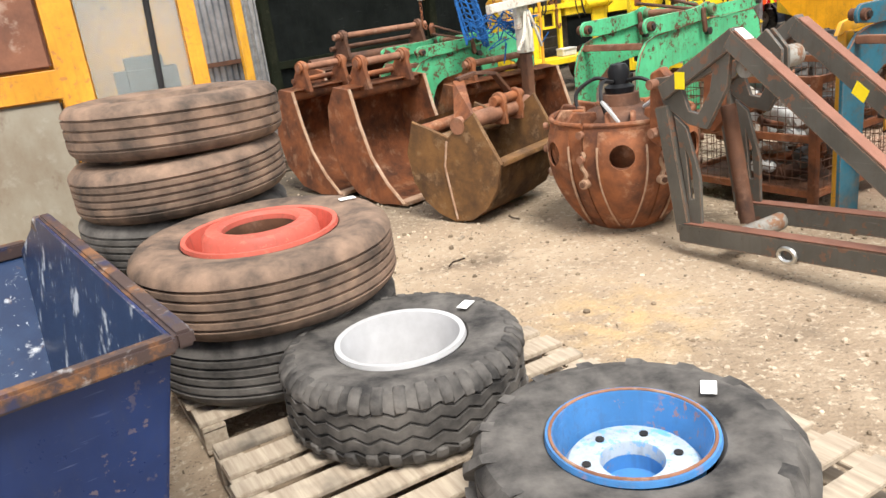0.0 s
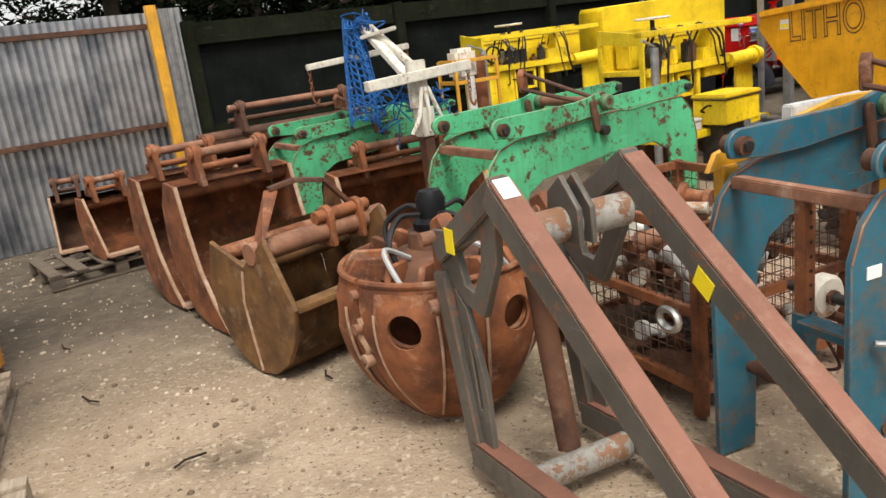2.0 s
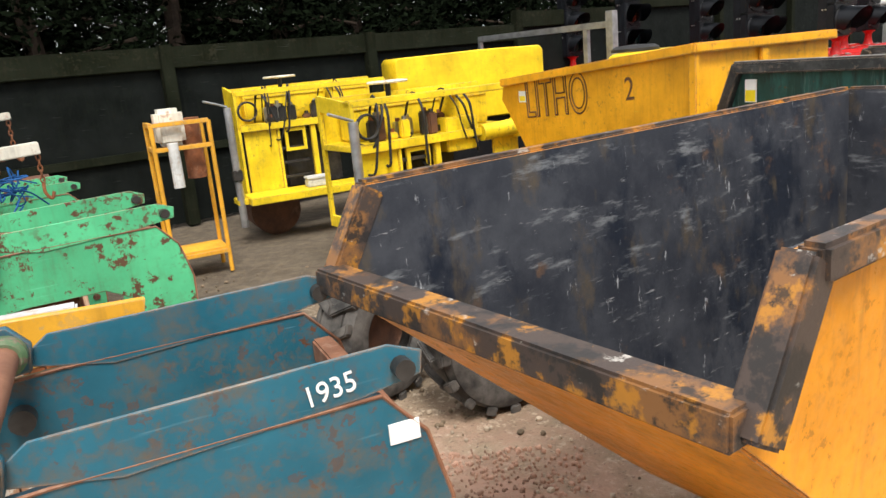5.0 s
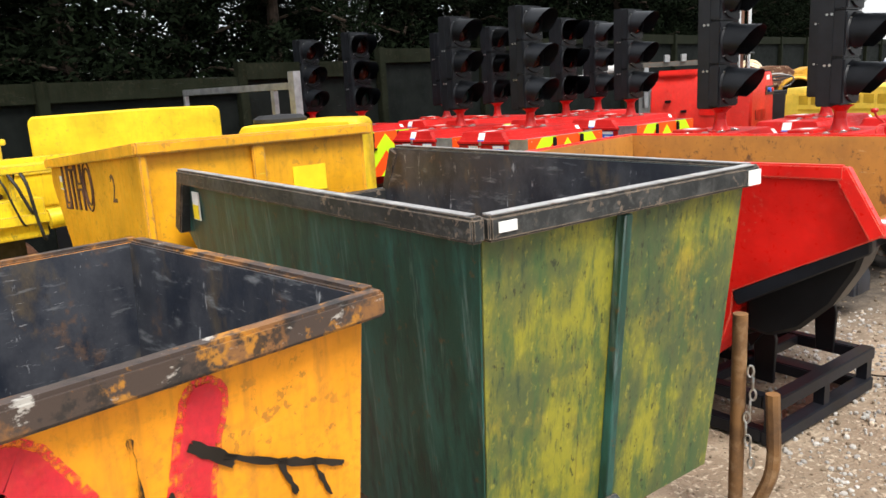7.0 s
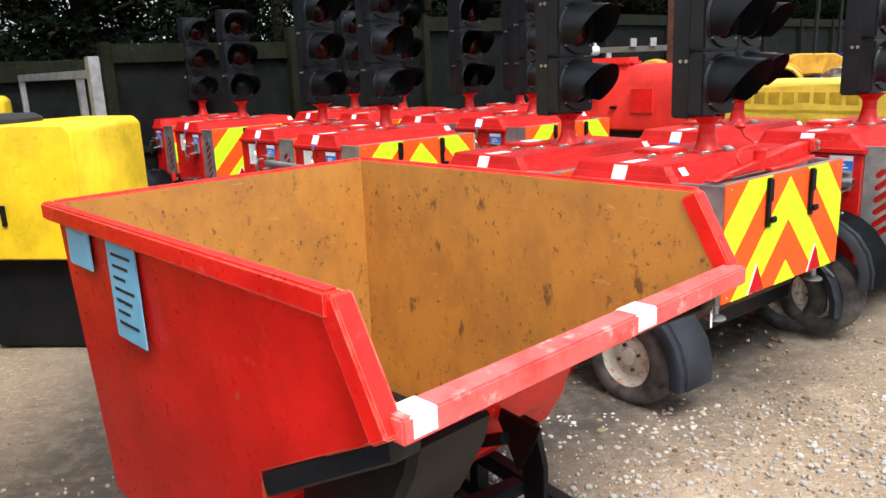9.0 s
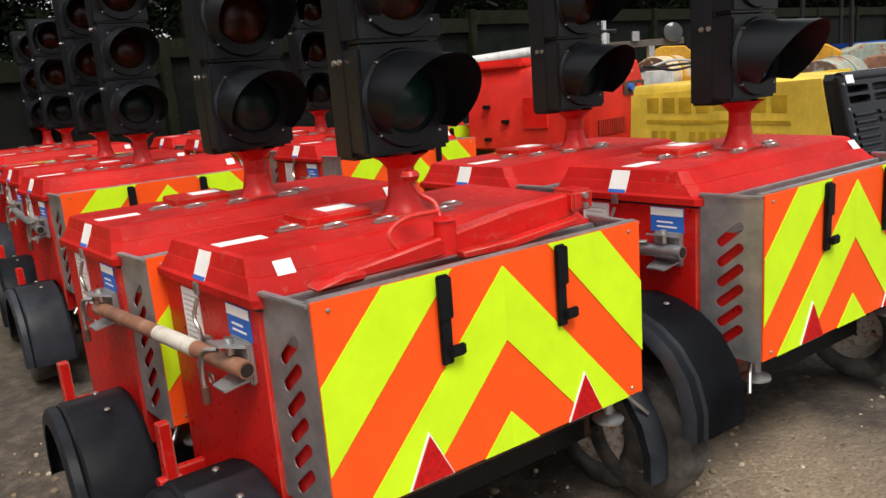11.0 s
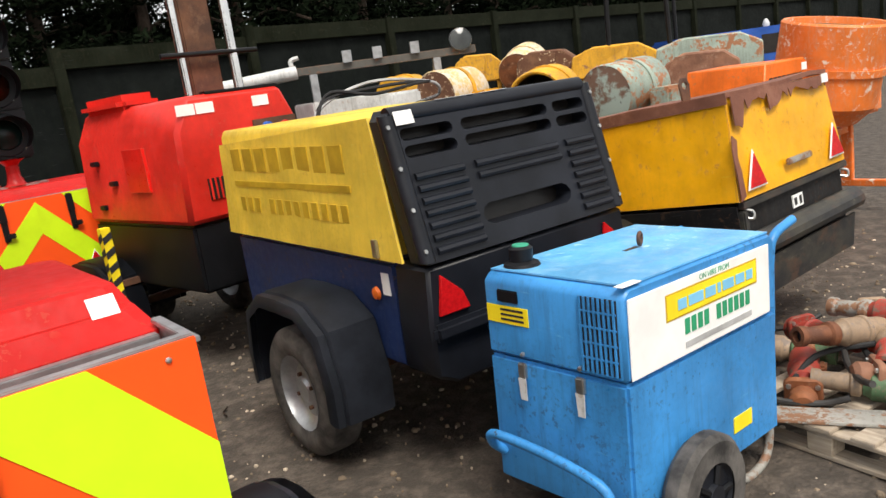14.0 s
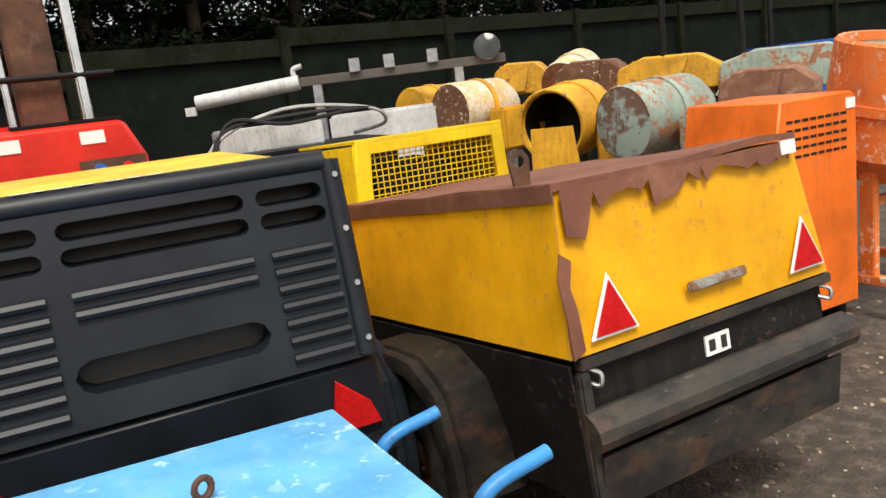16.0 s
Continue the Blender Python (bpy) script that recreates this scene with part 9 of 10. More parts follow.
part("leg", box(0.88, 0.96, -0.03, 0.03, 0.0, 1.18, 0.004), BEAM_YELLOW, _y)
part("leg", box(0.0, 0.07, -0.03, 0.03, 0.0, 1.12, 0.004), BEAM_YELLOW, _y)
_bx = tagged(part("foam_box", box(0.40, 0.84, 0.013, 0.07, 1.20, 1.285, 0.006), WHITE_METAL), "pale grey plastic channel lying on the lever", "box")
_bx.matrix_basis = BLUE_AT @ place(0.0, 0.667, 0)
part("shelf", box(0.42, 0.86, 0.013, 0.10, 1.18, 1.198), BEAM_YELLOW, _y)

make_block_grab(place(1.36, 5.30, 0, 35.7), ARM_GREEN, "mint green block grab with badly chipped paint")
make_block_grab(place(-0.20, 7.32, 0, 37) @ Matrix.Diagonal((1.04, 1.0, 0.91, 1)), ARM_GREEN, "mint green block grab under the blue net")


# ---- mesh crate of scrap ----
def make_crate():
    W, D, H = 1.08, 0.9, 0.86
    c = thing("mesh_crate", "rusty wire mesh crate full of scrap pipe and castings", "crate", m=place(1.58, 5.36, 0, -60))
    for x in (0, W):
        for y in (0, D):
            part("post", box(x - 0.025, x + 0.025, y - 0.025, y + 0.025, 0.0, H, 0.003), RUST, c)
    for z in (0.12, 0.47, H - 0.03):
        for y in (0, D):
            part("rail", box(0.026, W - 0.026, y - 0.018, y + 0.018, z - 0.02, z + 0.025, 0.003), RUST, c)
        for x in (0, W):
            part("rail", box(x - 0.018, x + 0.018, 0.026, D - 0.026, z - 0.02, z + 0.025, 0.003), RUST, c)
    part("floor_sheet", box(0.02, W - 0.02, 0.02, D - 0.02, 0.10, 0.115), RUST_DARK, c)
    for side in range(4):
        bm = bmesh.new()
        ln = W if side < 2 else D
        for k in range(1, int(ln / 0.055)):
            u = k * 0.055
            p = {0: (u, 0), 1: (u, D), 2: (0, u), 3: (W, u)}[side]
            rod((*p, 0.14), (*p, H - 0.05), 0.0028, seg=4, bm=bm)
        for k in range(12):
            z = 0.16 + k * 0.055
            a, b = {0: ((0, 0), (W, 0)), 1: ((0, D), (W, D)), 2: ((0, 0), (0, D)), 3: ((W, 0), (W, D))}[side]
            rod((*a, z), (*b, z), 0.0028, seg=4, bm=bm)
        ob = part("wire_mesh", bm, RUST_DARK, c, "rusty welded wire mesh")
        ob["kind"] = "stuff"
    rnd = random.Random(21)
    M = c.matrix_basis
    for k in range(84):
        u, v = rnd.uniform(0.12, W - 0.12), rnd.uniform(0.12, D - 0.12)
        z = 0.17 + 0.56 * (k / 84) + rnd.uniform(0, 0.05)
        a, tl = rnd.uniform(0, math.pi), rnd.uniform(-0.35, 0.35)
        ln = rnd.uniform(0.12, 0.34)
        d = Vector((math.cos(a), math.sin(a), tl)) * ln
        p, q = Vector((u, v, z)) - d / 2, Vector((u, v, z)) + d / 2
        for w in (p, q):
            w.x, w.y, w.z = min(W - 0.05, max(0.05, w.x)), min(D - 0.05, max(0.05, w.y)), max(0.14, w.z)
        mat = (RUST_PALE, STEEL_WORN, RUST_DARK, WHITE_METAL, RUST, TOOL_DARK, HUB_WHITE)[k % 7]
        kind = k % 3
        t = thing("scrap_pipe", "short length of worn scrap pipe in the crate" if kind else "worn cast coupling in the crate", "scrap", "scrap in the crate", M)
        r = rnd.uniform(0.02, 0.05)
        if kind == 0:
            part("casting", lathe([(0.001, 0), (r * 1.5, 0), (r * 1.5, 0.03), (r, 0.04), (r * 0.9, 0.12), (r * 1.3, 0.13), (r * 1.3, 0.16), (0.001, 0.16)], 16, m=Matrix.Translation(p) @ d.to_track_quat("Z", "Y").to_matrix().to_4x4()), mat, t)
        else:
            part("tube", rod(p, q, r, seg=12), mat, t)
            part("collar", rod(p.lerp(q, 0.1), p.lerp(q, 0.22), r * 1.25, seg=12), mat, t)


make_crate()


# ---- white post with net ----
def make_post():
    t = thing("swing_post", "chipped white post with cross arms, hooks and chains", "post", m=place(0.80, 7.25, 0, 40))
    part("column", box(-0.045, 0.045, -0.045, 0.045, 0.0, 0.98, 0.006), RUST_DARK, t, "rusty lower column")
    part("column", box(-0.06, 0.06, -0.06, 0.06, 0.981, 1.2, 0.006), WHITE_CHIPPED, t)
    part("head_plate", box(-0.10, 0.06, -0.0185, 0.03, 1.20, 1.55, 0.006), WHITE_CHIPPED, t, "chipped white head plate with rust")

    def plank(p, q, w, d, label=""):
        p, q = Vector(p), Vector(q)
        m = Matrix.Translation(p) @ (q - p).to_track_quat("X", "Z").to_matrix().to_4x4()
        return part("cross_arm" if label else "boom", box(0, (q - p).length, -w / 2, w / 2, -d / 2, d / 2, 0.006, m=m), WHITE_CHIPPED, t, label)

    plank((-0.07, 0.03, 1.42), (-0.045, 0.64, 1.84), 0.075, 0.05)
    plank((0.03, 0.03, 1.46), (-0.02, 0.60, 1.85), 0.05, 0.05)
    plank((-0.50, -0.055, 1.415), (0.44, -0.055, 1.465), 0.07, 0.075, "white wooden cross arm")
    plank((-0.47, 0.90, 1.585), (0.44, 0.76, 1.655), 0.05, 0.05, "long weathered rear cross arm")
    plank((-0.13, 0.55, 1.76), (0.04, 0.30, 1.805), 0.05, 0.03, "short cross arm")
    part("rear_stay", rod((-0.05, 0.55, 1.74), (-0.02, 0.83, 1.63), 0.02), RUST_DARK, t)
    for x in (-0.09, 0.0, 0.09):
        part("stay", pipe(bend([(x * 0.3, -0.05, 1.35), (x, -0.08, 1.15), (x * 1.8, -0.06, 1.02)], 4), 0.016, 6), WHITE_CHIPPED, t)
    for x, y, z0 in ((-0.45, 0.90, 1.565), (0.425, -0.055, 1.43), (0.42, 0.76, 1.625)):
        for k in range(5):
            own = pipe([(0.012 * math.cos(a * math.tau / 8), 0, 0.022 * math.sin(a * math.tau / 8)) for a in range(8)], 0.005, 5, closed=True)
            bmesh.ops.transform(own, matrix=Matrix.Translation((x, y, z0 - 0.02 - k * 0.034)) @ pose(0, 0, 0, 0, 0, 90 * (k % 2)), verts=own.verts)
            part("chain_link", own, RUST, t)
        part("hook", pipe(bend([(x, y, z0 - 0.18), (x, y, z0 - 0.24), (x + 0.03, y, z0 - 0.28), (x + 0.05, y, z0 - 0.24)], 4), 0.01, 6), RUST, t)
    n = thing("net", "bundle of blue rope net hung over the post", "net", m=place(0.80, 7.25, 0, 40))
    rnd = random.Random(2)
    bm = bmesh.new()
    def at(u, v):
        sway = 0.10 * math.sin(u * 5 + v * 3)
        return Vector((-0.10 - 0.20 * v + 0.26 * (u - 0.5) * (0.35 + v), 0.70 - 0.42 * v + sway * 0.5 + 0.06 * math.sin(u * 9), 1.88 - 0.76 * v + 0.05 * math.sin(u * 7)))
    for i in range(13):
        pipe([at(i / 12, j / 14) for j in range(15)], 0.009, 4, bm)
    for j in range(1, 15):
        pipe([at(i / 12 , j / 14) + Vector((0, 0, 0.02 * (i % 2))) for i in range(13)], 0.009, 4, bm)
    part("hung_net", bm, NET_BLUE, n)
    bm = bmesh.new()
    for k in range(26):
        c = Vector((rnd.uniform(-0.35, 0.30), rnd.uniform(0.06, 0.35), rnd.uniform(1.12, 1.32)))
        pipe(bend([c + Vector((rnd.gauss(0, 0.09), rnd.gauss(0, 0.07), rnd.gauss(0, 0.06))) for _ in range(5)], 4), 0.006, 4, bm)
    part("gathered_net", bm, NET_BLUE, n)["kind"] = "stuff"
    bm = bmesh.new()
    for k in range(18):
        c = Vector((rnd.uniform(-0.16, 0.0), rnd.uniform(0.55, 0.7), rnd.uniform(1.76, 1.92)))
        pipe(bend([c + Vector((rnd.gauss(0, 0.05), rnd.gauss(0, 0.05), rnd.gauss(0, 0.05))) for _ in range(4)], 4), 0.006, 4, bm)
    part("tied_net", bm, NET_BLUE, n)["kind"] = "stuff"


make_post()


# ---- yellow rollers, dumper and hoods ----
def make_roller(m, label, top=1.5, L=1.75, D=0.6, open_end=True):
    t = thing("ride_on_roller", label, "roller", "yellow rollers", m)
    part("deck", box(0, L, 0, D, top - 0.42, top - 0.37, 0.006), ROLLER_YELLOW, t)
    part("top_rail", box(0, L, 0.0, 0.12, top - 0.06, top, 0.008), ROLLER_YELLOW, t)
    part("rear_wall", box(0.031, L, D - 0.04, D, top - 0.42, top + 0.02, 0.006), ROLLER_YELLOW, t)
    part("end_flange", slab([(0, 0.4), (D, 0.4), (D, top + 0.05), (0.0, top - 0.02)], 0, 0.03, 0.0, holes=[[(0.05, 0.50), (D - 0.05, 0.50), (D - 0.05, top - 0.09), (0.05, top - 0.13)]] if open_end else (), m=Matrix.Rotation(math.pi / 2, 4, "Z") @ Matrix.Translation((0, -0.03, 0))), ROLLER_YELLOW, t)
    part("tank", box(0.16, L - 0.1, 0.30, 0.52, top - 0.369, top - 0.02, 0.02), ROLLER_YELLOW, t)
    part("tank_seam", box(0.17, L - 0.12, 0.288, 0.299, top - 0.10, top - 0.085, 0.003), ROLLER_YELLOW, t)
    part("deck_lip", box(0.03, L - 0.25, -0.03, 0.0, top - 0.44, top - 0.365, 0.006), ROLLER_YELLOW, t)
    part("tank_end", box(L * 0.62, L * 0.62 + 0.03, 0.03, 0.299, top - 0.369, top - 0.062, 0.004), ROLLER_YELLOW, t)
    part("door_panel", box(0.06, 0.42, 0.02, 0.045, 0.5, top - 0.441, 0.006), ROLLER_YELLOW, t)
    part("door_edge", box(0.42, 0.45, 0.0, 0.06, 0.5, top - 0.441, 0.004), ROLLER_YELLOW, t)
    part("post", box(0.80, 0.86, 0.0, 0.06, 0.5, top - 0.441, 0.006), ROLLER_YELLOW, t)
    part("bay_frame", slab([(0.50, top - 0.70), (0.74, top - 0.70), (0.74, top - 0.45), (0.50, top - 0.45)], 0.0, 0.03, holes=[[(0.535, top - 0.665), (0.705, top - 0.665), (0.705, top - 0.485), (0.535, top - 0.485)]]), ROLLER_YELLOW, t)
    part("motor_case", rod((L - 0.45, -0.02, top - 0.42), (L + 0.02, -0.06, top - 0.40), 0.075, seg=18), ROLLER_YELLOW, t)
    part("motor_flange", rod((L - 0.08, -0.052, top - 0.405), (L - 0.04, -0.055, top - 0.403), 0.10, seg=18), ROLLER_YELLOW, t)
    part("engine", box(0.5, 1.2, 0.25, 0.55, 0.45, top - 0.45, 0.05), TOOL_DARK, t)
    part("locker", box(0.95, 1.3, 0.02, 0.3, top - 0.55, top - 0.25, 0.01), ROLLER_YELLOW, t)
    part("step", box(-0.05, L * 0.8, -0.44, -0.005, 0.44, 0.52, 0.008), ROLLER_YELLOW, t)
    part("side_skirt", box(1.45, L, 0.0, 0.03, 0.42, top - 0.43, 0.006), ROLLER_YELLOW, t)
    part("column", rod((0.62, 0.40, top - 0.3), (0.62, 0.40, top + 0.10), 0.025), PLASTIC_BLACK, t)
    part("steering_wheel", pipe([(0.62 + 0.17 * math.cos(a * math.tau / 24), 0.40 + 0.17 * math.sin(a * math.tau / 24), top + 0.11) for a in range(24)], 0.014, 6, closed=True), WHITE_CHIPPED, t, "pale steering wheel")
    for k in range(3):
        a = k * math.tau / 3
        part("wheel_spoke", rod((0.62, 0.40, top + 0.10), (0.62 + 0.16 * math.cos(a), 0.40 + 0.16 * math.sin(a), top + 0.11), 0.01, seg=6), WHITE_CHIPPED, t)
    rnd = random.Random(int(top * 100))
    for k in range(8):
        x, dx = rnd.uniform(0.2, 1.2), rnd.uniform(-0.16, 0.16)
        sag = rnd.uniform(0.3, 0.62)
        part("hose", pipe(bend([(x, 0.3, top - 0.36), (x + dx * 0.2, 0.12, top - 0.04 + rnd.uniform(0, 0.06)), (x + dx * 0.6, -0.03, top - 0.12), (x + dx, -0.035, top - sag * 0.7), (x + dx * 1.4, -0.02, top - sag), (x + dx * 2, 0.12, top - sag + 0.05)], 6), rnd.choice((0.008, 0.012)), 6), RUBBER_BLACK, t)
    for k in range(14):
        x, y = rnd.uniform(0.2, 1.0), rnd.uniform(0.05, 0.2)
        hgt = rnd.uniform(0.05, 0.22)
        v = part("valve", box(x, x + 0.09, y, y + 0.07, top - 0.37, top - 0.37 + hgt, 0.012), (TOOL_DARK, RUBBER_BLACK, RUST_DARK, ZINC, ROLLER_YELLOW)[k % 5], t)
        part("cap", rod((x + 0.045, y + 0.035, top - 0.37 + hgt), (x + 0.045, y + 0.035, top - 0.34 + hgt), 0.022, seg=10), (ZINC, RUST, TOOL_DARK)[k % 3], v)
    part("hose_coil", pipe([(0.12 + 0.10 * math.cos(a * 0.5), -0.03 - 0.004 * a * 0.2, top - 0.22 + 0.10 * math.sin(a * 0.5)) for a in range(38)], 0.011, 6), RUBBER_BLACK, t, "coil of black hose")
    for z in (0.62, 0.78, 0.94):
        part("tread_bar", box(0.44, 0.76, 0.012, 0.05, z, z + 0.03, 0.004), TOOL_DARK, t)
    part("jack_post", rod((-0.12, -0.25, 0.2), (-0.12, -0.25, top - 0.15), 0.04), GALV, t, "grey jack post")
    part("jack_arm", box(-0.16, 0.08, -0.28, -0.02, 0.44, 0.5, 0.006), ROLLER_YELLOW, t)
    part("jack_handle", rod((-0.12, -0.25, top - 0.14), (-0.36, -0.32, top - 0.06), 0.012), GALV, t)
    part("crank_block", box(-0.17, -0.07, -0.3, -0.2, 0.7, 0.82, 0.012), TOOL_DARK, t)
    for x in (0.05, L - 0.35):
        part("roller_drum", rod((x + 0.25, 0.06, 0.28), (x + 0.25, D - 0.06, 0.28), 0.28, seg=32), RUST_DARK, t)
    return t


make_roller(place(2.80, 9.16, 0, 38), "yellow ride-on roller with open engine bay and loose hoses", 1.50)
make_roller(place(1.22, 11.15, 0, 28), "oily yellow ride-on roller by the fence", 1.62, 1.75, open_end=False)
_t = thing("tool_tub", "bright yellow steel tub with a lid by the rollers", "tub", m=place(2.80, 9.16, 0, 38))
_w = part("tub_body", box(0.36, 0.90, -0.66, -0.28, 0.555, 0.80, 0.012), ROLLER_YELLOW, _t)
part("lid", box(0.345, 0.915, -0.675, -0.265, 0.802, 0.845, 0.014), ROLLER_YELLOW, _t)
part("lid_seam", box(0.348, 0.912, -0.672, -0.268, 0.797, 0.8018), TOOL_DARK, _t)
part("handle", pipe(bend([(0.36, -0.50, 0.74), (0.31, -0.50, 0.75), (0.31, -0.42, 0.70), (0.36, -0.42, 0.68)], 4), 0.010), PLASTIC_BLACK, _t)
part("stand", box(0.42, 0.84, -0.60, -0.34, 0.0, 0.553, 0.01), TOOL_DARK, _t)
for _m in (place(2.80, 9.16, 0.52, 38) @ place(0.19, -0.34), place(1.22, 11.15, 0.52, 28) @ place(0.75, -0.2)):
    _w = thing("battery_box", "white plastic battery box standing on a roller's step", "box", "white boxes", _m)
    part("case", box(-0.13, 0.13, -0.08, 0.08, 0.0, 0.085, 0.010), WHITE_METAL, _w)
    part("lid", box(-0.135, 0.135, -0.085, 0.085, 0.086, 0.115, 0.008), WHITE_METAL, _w)


def standing_tyre(m, label, R=0.42, w=0.34):
    t = thing("tractor_tyre", label, "tyre", "tractor tyres", m)
    body = tyre_body(R, R * 0.52, w, 2)
    bmesh.ops.transform(body, matrix=Matrix.Translation((0, -w / 2, R)) @ pose(0, 0, 0, -90, 0, 0), verts=body.verts)
    ty = part("casing", body, RUBBER, t)
    for k in range(16):
        a = k * math.tau / 16
        for s in (0, 1):
            lug = box(R - 0.02, R + 0.03, -0.03, 0.03, 0.0, w * 0.48, 0.008)
            for v in lug.verts:
                v.co = Matrix.Rotation(a + s * 0.2 + v.co.z * (1.4 if s else -1.4), 3, "Z") @ v.co
                v.co.z = w * 0.02 + v.co.z + (w * 0.49 if s else 0)
            bmesh.ops.transform(lug, matrix=Matrix.Translation((0, -w / 2, R)) @ pose(0, 0, 0, -90, 0, 0), verts=lug.verts)
            part("tread_lug", lug, RUBBER, ty)
    part("disc", lathe([(R * 0.53, 0.02), (R * 0.4, 0.0), (0.001, 0.01)], 24, m=Matrix.Translation((0, 0, R)) @ pose(0, 0, 0, 90, 0, 0)), RUST_DARK, ty)
    return t


standing_tyre(place(3.55, 7.75, 0, 12), "muddy lugged tractor tyre behind the blue grab", 0.37, 0.3)
standing_tyre(place(4.05, 7.85, 0, -8), "dusty lugged tractor tyre behind the blue grab", 0.37, 0.3)
standing_tyre(place(3.85, 6.7, 0, 30), "lugged tyre beside the orange skip", 0.36, 0.3)
standing_tyre(place(3.2, 6.9, 0, 55), "dusty tyre lying low behind the grab", 0.36, 0.3)


def make_dumper():
    d = thing("site_dumper", "amber yellow site dumper with hand-lettered skip", "dumper", m=place(5.15, 7.74, 0, 121))
    # local x runs back along the lettered side, y towards the walk's far side
    L, W = 2.0, 1.25
    sk = part("dump_skip", slab([(0.0, 0.72), (0.02, 1.70), (L + 0.12, 1.53), (L + 0.16, 1.38), (L - 0.15, 1.0), (L - 0.45, 0.70), (0.7, 0.62)], -0.02, 0.0), SKIP_YELLOW, d, "amber skip side with painted letters")
    part("dump_skip_far", slab([(0.0, 0.72), (0.02, 1.70), (L + 0.12, 1.53), (L + 0.16, 1.38), (L - 0.15, 1.0), (L - 0.45, 0.70), (0.7, 0.62)], -W, -W + 0.02), SKIP_YELLOW, d)
    part("end_wall", sheet([(0.0, -0.022, 0.72), (0.0, -W + 0.022, 0.72), (0.02, -W + 0.022, 1.70), (0.02, -0.022, 1.70)], 0.012), SKIP_YELLOW, d)
    part("floor_plate", sheet([(0.01, -0.022, 0.72), (L - 0.45, -0.022, 0.70), (L - 0.45, -W + 0.022, 0.70), (0.01, -W + 0.022, 0.72)], 0.012), SKIP_YELLOW, d)
    part("spout_plate", sheet([(L - 0.45, -0.022, 0.70), (L + 0.15, -0.022, 1.38), (L + 0.15, -W + 0.022, 1.38), (L - 0.45, -W + 0.022, 0.70)], 0.012), SKIP_YELLOW, d)
    beam((-0.02, 1.69), (L + 0.12, 1.52), 0.06, 0.06, SKIP_YELLOW, d, "rim_tube", "", 0.012)
    beam((-0.02, 1.69), (L + 0.12, 1.52), 0.06, 0.06, SKIP_YELLOW, d, "rim_tube", "", -W - 0.012)
    part("rim_tube", box(-0.05, 0.015, -W, 0.04, 1.66, 1.72, 0.01), SKIP_YELLOW, d)
    part("corner_post", box(-0.03, 0.03, -0.014, 0.022, 0.72, 1.66, 0.006), SKIP_YELLOW, d)
    part("end_rib", box(-0.03, -0.002, -0.62, -0.55, 0.75, 1.655, 0.006), SKIP_YELLOW, d)
    part("paint_patch", box(-0.006, -0.003, -0.98, -0.78, 1.38, 1.52), LABEL_YELLOW, d, "pale yellow paint patch")
    words("LITHO", 0.42, RUST_DARK, d, Matrix.Translation((1.80, 0.003, 1.24)) @ pose(0, 0, 0, 0, -4, 180), "painted_letters", 0.001, 0.66, outline=0.006)
    words("2", 0.22, RUST_DARK, d, Matrix.Translation((0.62, 0.0015, 1.38)) @ pose(0, 0, 0, 0, -4, 180), "painted_letters", 0.001, 0.9)
    part("sticker", box(1.80, 1.90, 0.001, 0.003, 1.36, 1.45), LABEL_WHITE, d)
    part("sticker", box(1.81, 1.89, 0.0035, 0.0045, 1.37, 1.41), LABEL_YELLOW, d)
    part("chassis", box(0.1, L - 0.2, -W + 0.25, -0.25, 0.35, 0.60, 0.02), PLASTIC_BLACK, d)
    for x in (0.35, 1.45):
        for y in (-0.16, -W + 0.16):
            m = Matrix.Translation((x, y, 0.36)) @ pose(0, 0, 0, 90, 0, 0)
            w = part("wheel", lathe([(0.17, -0.1), (0.3, -0.11), (0.35, -0.08), (0.36, 0.0), (0.35, 0.08), (0.3, 0.11), (0.17, 0.1)], 28, m=m), RUBBER, d)
            part("rim", lathe([(0.175, 0.1), (0.16, 0.03), (0.05, 0.05), (0.001, 0.06)], 20, m=m), TIP_YELLOW, w)
            part("rim", lathe([(0.175, -0.1), (0.16, -0.03), (0.05, -0.05), (0.001, -0.06)], 20, m=m), TIP_YELLOW, w)
    return d


make_dumper()


def make_hood(m, label, L, D, z0, z1, mat=TIP_YELLOW):
    t = thing("machine_hood", label, "machine hood", "yellow hoods", m)
    part("hood_shell", slab([(0, z0), (0.0, z1 - 0.07), (0.04, z1 - 0.02), (L * 0.6, z1), (L - 0.05, z1 - 0.01), (L, z1 - 0.06), (L, z0)], 0, D, 0.014), mat, t)
    part("chassis", box(0.1, L - 0.1, 0.1, D - 0.1, 0.0, z0, 0.02), PLASTIC_BLACK, t)
    part("catch", box(L * 0.4, L * 0.4 + 0.04, -0.015, 0.0, z0 + 0.25, z0 + 0.40, 0.004), PLASTIC_BLACK, t)
    return t


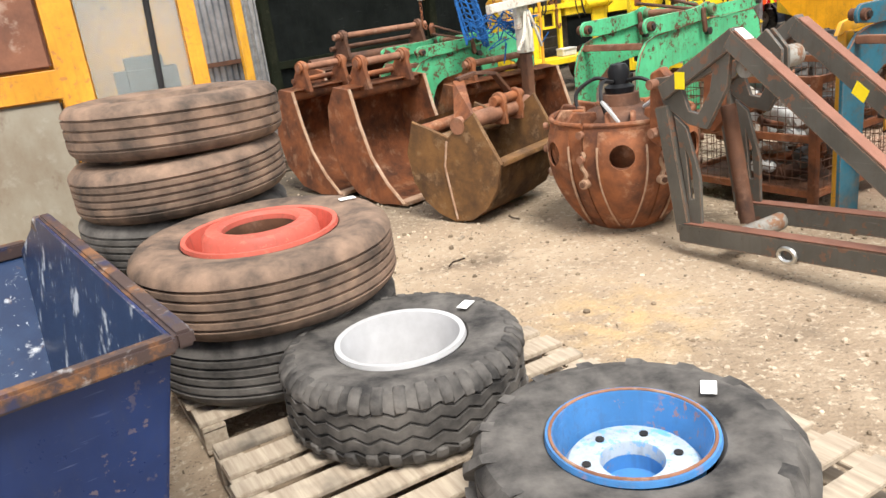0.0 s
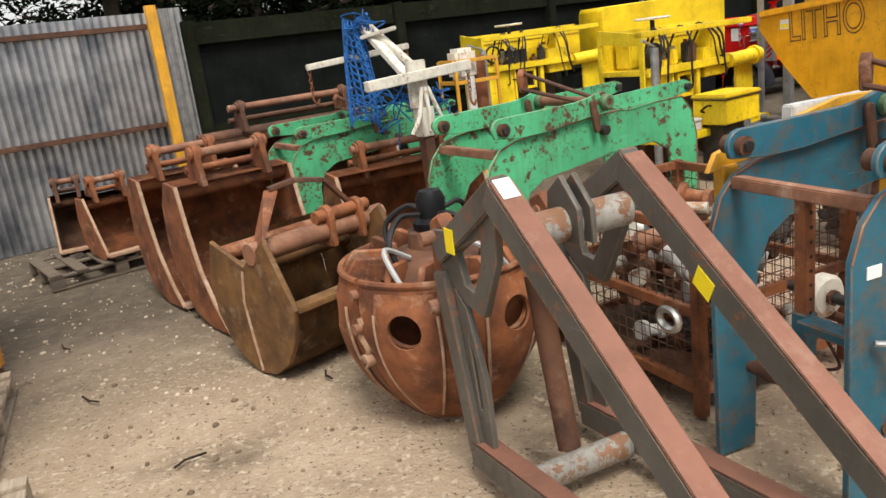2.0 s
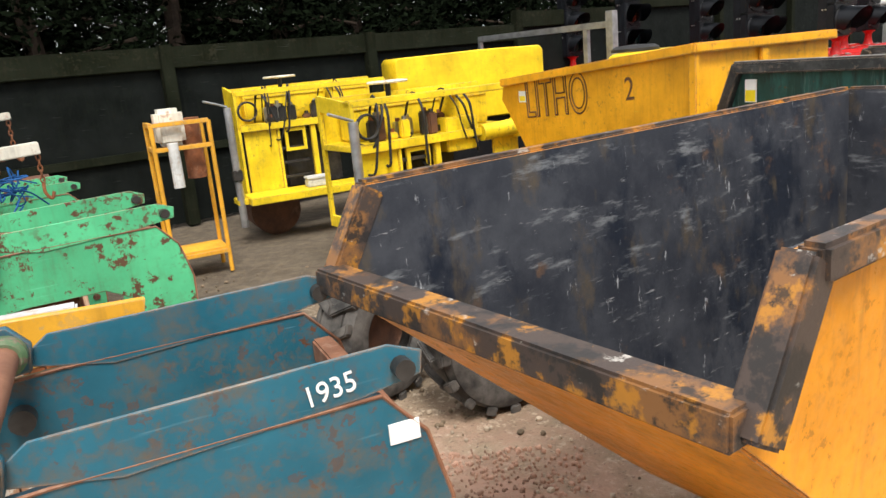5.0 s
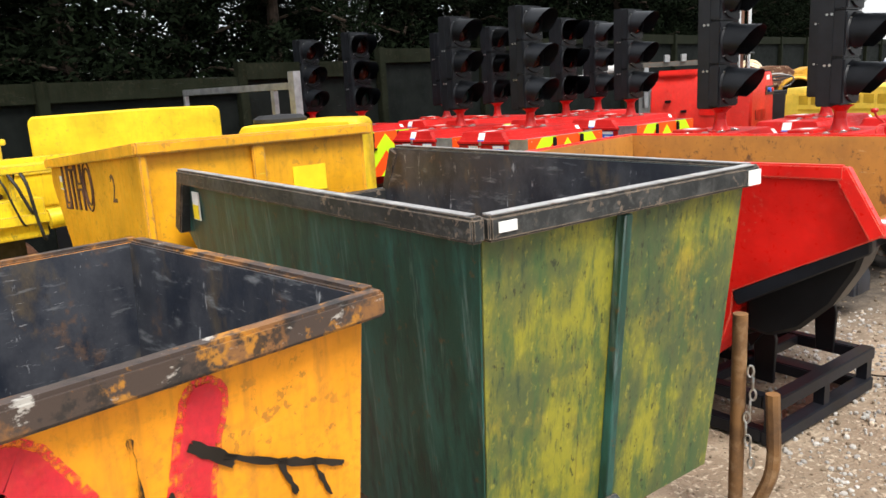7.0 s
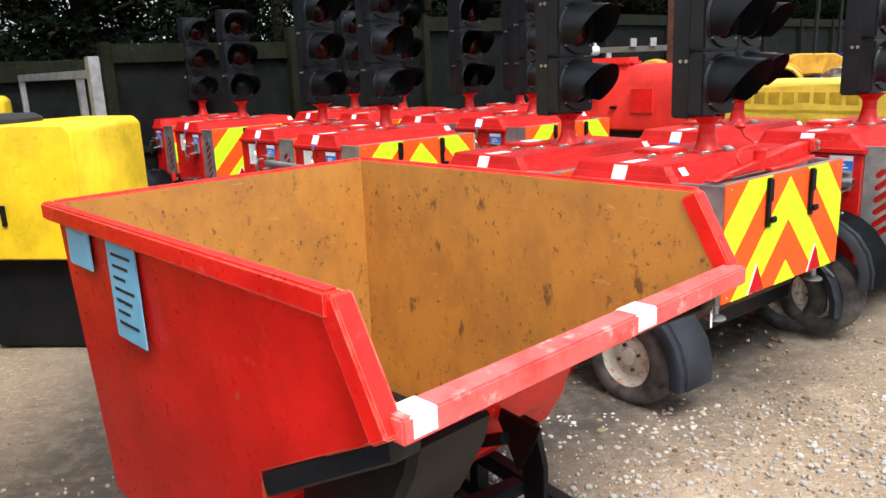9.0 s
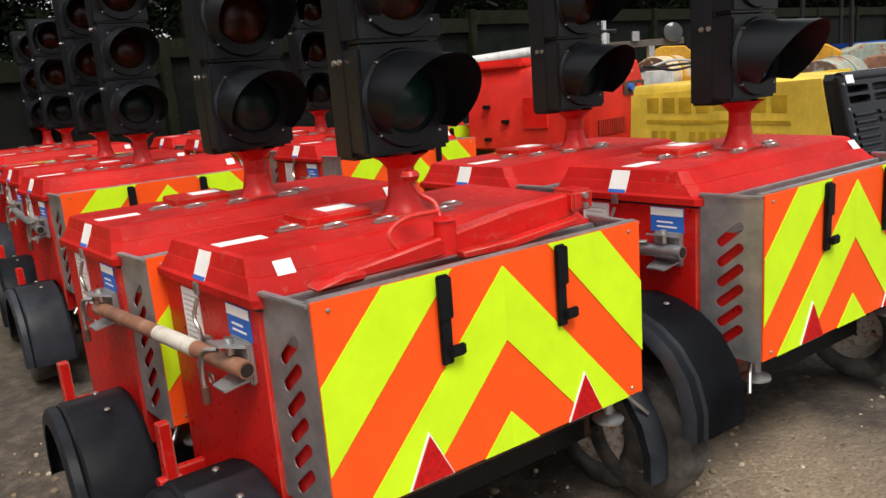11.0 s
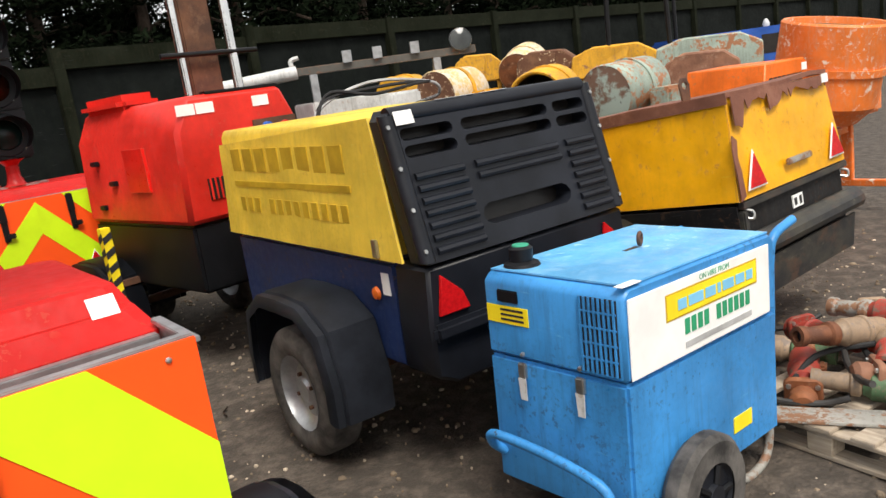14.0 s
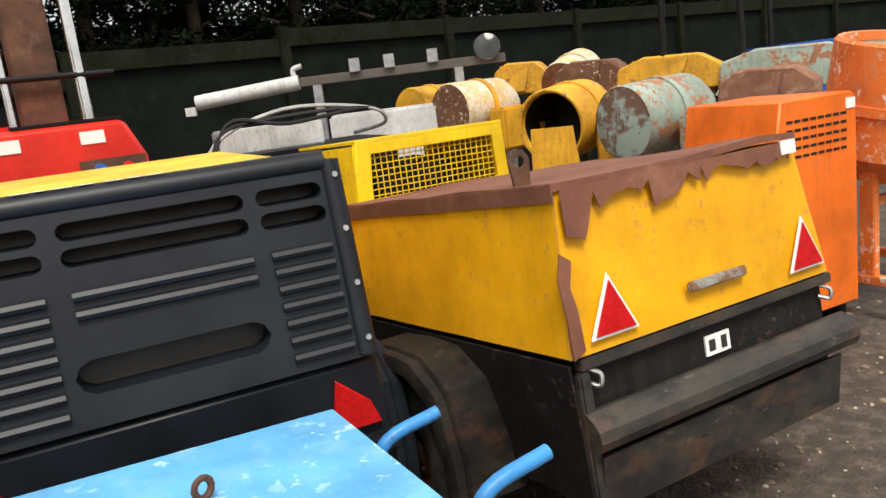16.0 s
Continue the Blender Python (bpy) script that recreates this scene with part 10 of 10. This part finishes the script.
make_hood(place(2.86, 12.32, 0, 21), "bright yellow steel engine hood by the fence", 1.95, 0.7, 1.0, 1.83)
make_hood(place(5.15, 10.98, 0, -12), "bright yellow plant hood with dark filler cap", 1.05, 0.9, 0.7, 1.66)
_t = thing("dumper_seat", "black seat lying on the yellow hood", "seat", m=place(5.5, 11.3, 1.655, 25))
part("cushion", lathe([(0.001, 0.07), (0.2, 0.06), (0.25, 0.03), (0.25, 0.0)], 24), RUBBER_BLACK, _t)
_t = thing("steel_gantry", "grey galvanised steel frame standing by the fence", "steel frame", m=place(5.55, 13.0, 0, -52))
part("upright", box(-0.06, 0.06, -0.05, 0.05, 0.0, 2.15, 0.006), GALV, _t)
part("upright", box(-0.48, -0.40, -0.03, 0.03, 0.0, 1.949, 0.006), GALV, _t)
part("cross_beam", box(-2.7, -0.061, -0.03, 0.03, 1.95, 2.03, 0.006), GALV, _t)
part("upright", box(-2.7, -2.64, -0.03, 0.03, 0.0, 1.949, 0.006), GALV, _t)


def make_pump():
    """A small yellow pump engine by the fence."""
    t = thing("pump_engine", "small orange and white pump engine on a frame", "pump", m=place(0.95, 9.6, 0, 30))
    for x in (0, 0.5):
        for y in (0, 0.4):
            part("frame_post", rod((x, y, 0), (x, y, 1.42), 0.02), BEAM_YELLOW, t)
    for z in (0.2, 1.2, 1.42):
        part("frame_rail", box(0, 0.5, -0.02, 0.02, z - 0.02, z + 0.02, 0.004), BEAM_YELLOW, t)
        part("frame_rail", box(-0.02, 0.02, 0.021, 0.379, z - 0.02, z + 0.02, 0.004), BEAM_YELLOW, t)
    part("tank", box(0.05, 0.3, 0.05, 0.3, 1.22, 1.55, 0.04), WHITE_CHIPPED, t)
    part("motor", rod((0.36, 0.18, 0.9), (0.36, 0.18, 1.45), 0.09), RUST, t)
    part("cylinder", rod((0.16, 0.0, 0.85), (0.16, 0.0, 1.25), 0.05), WHITE_METAL, t)
    part("base", box(0, 0.5, 0, 0.4, 0.22, 0.24), BEAM_YELLOW, t)


make_pump()


# ---- twigs and scraps on the ground ----
_rnd = random.Random(6)
for _k, (_x, _y2) in enumerate(((-0.95, 5.05), (-0.2, 4.3), (0.35, 5.1), (1.9, 2.2), (-1.6, 5.9), (9.3, 8.0), (12.6, 12.3), (13.4, 10.8), (12.0, 13.6))):
    _t = tagged(part("twig", pipe([(0, 0, 0.012), (0.06, 0.02, 0.016), (0.13 + 0.05 * _rnd.random(), 0.0, 0.012)], 0.006, 5), BARK), "dark twig lying on the dirt", "twig", "twigs")
    _t.matrix_basis = place(_x, _y2, 0, _rnd.uniform(0, 180))
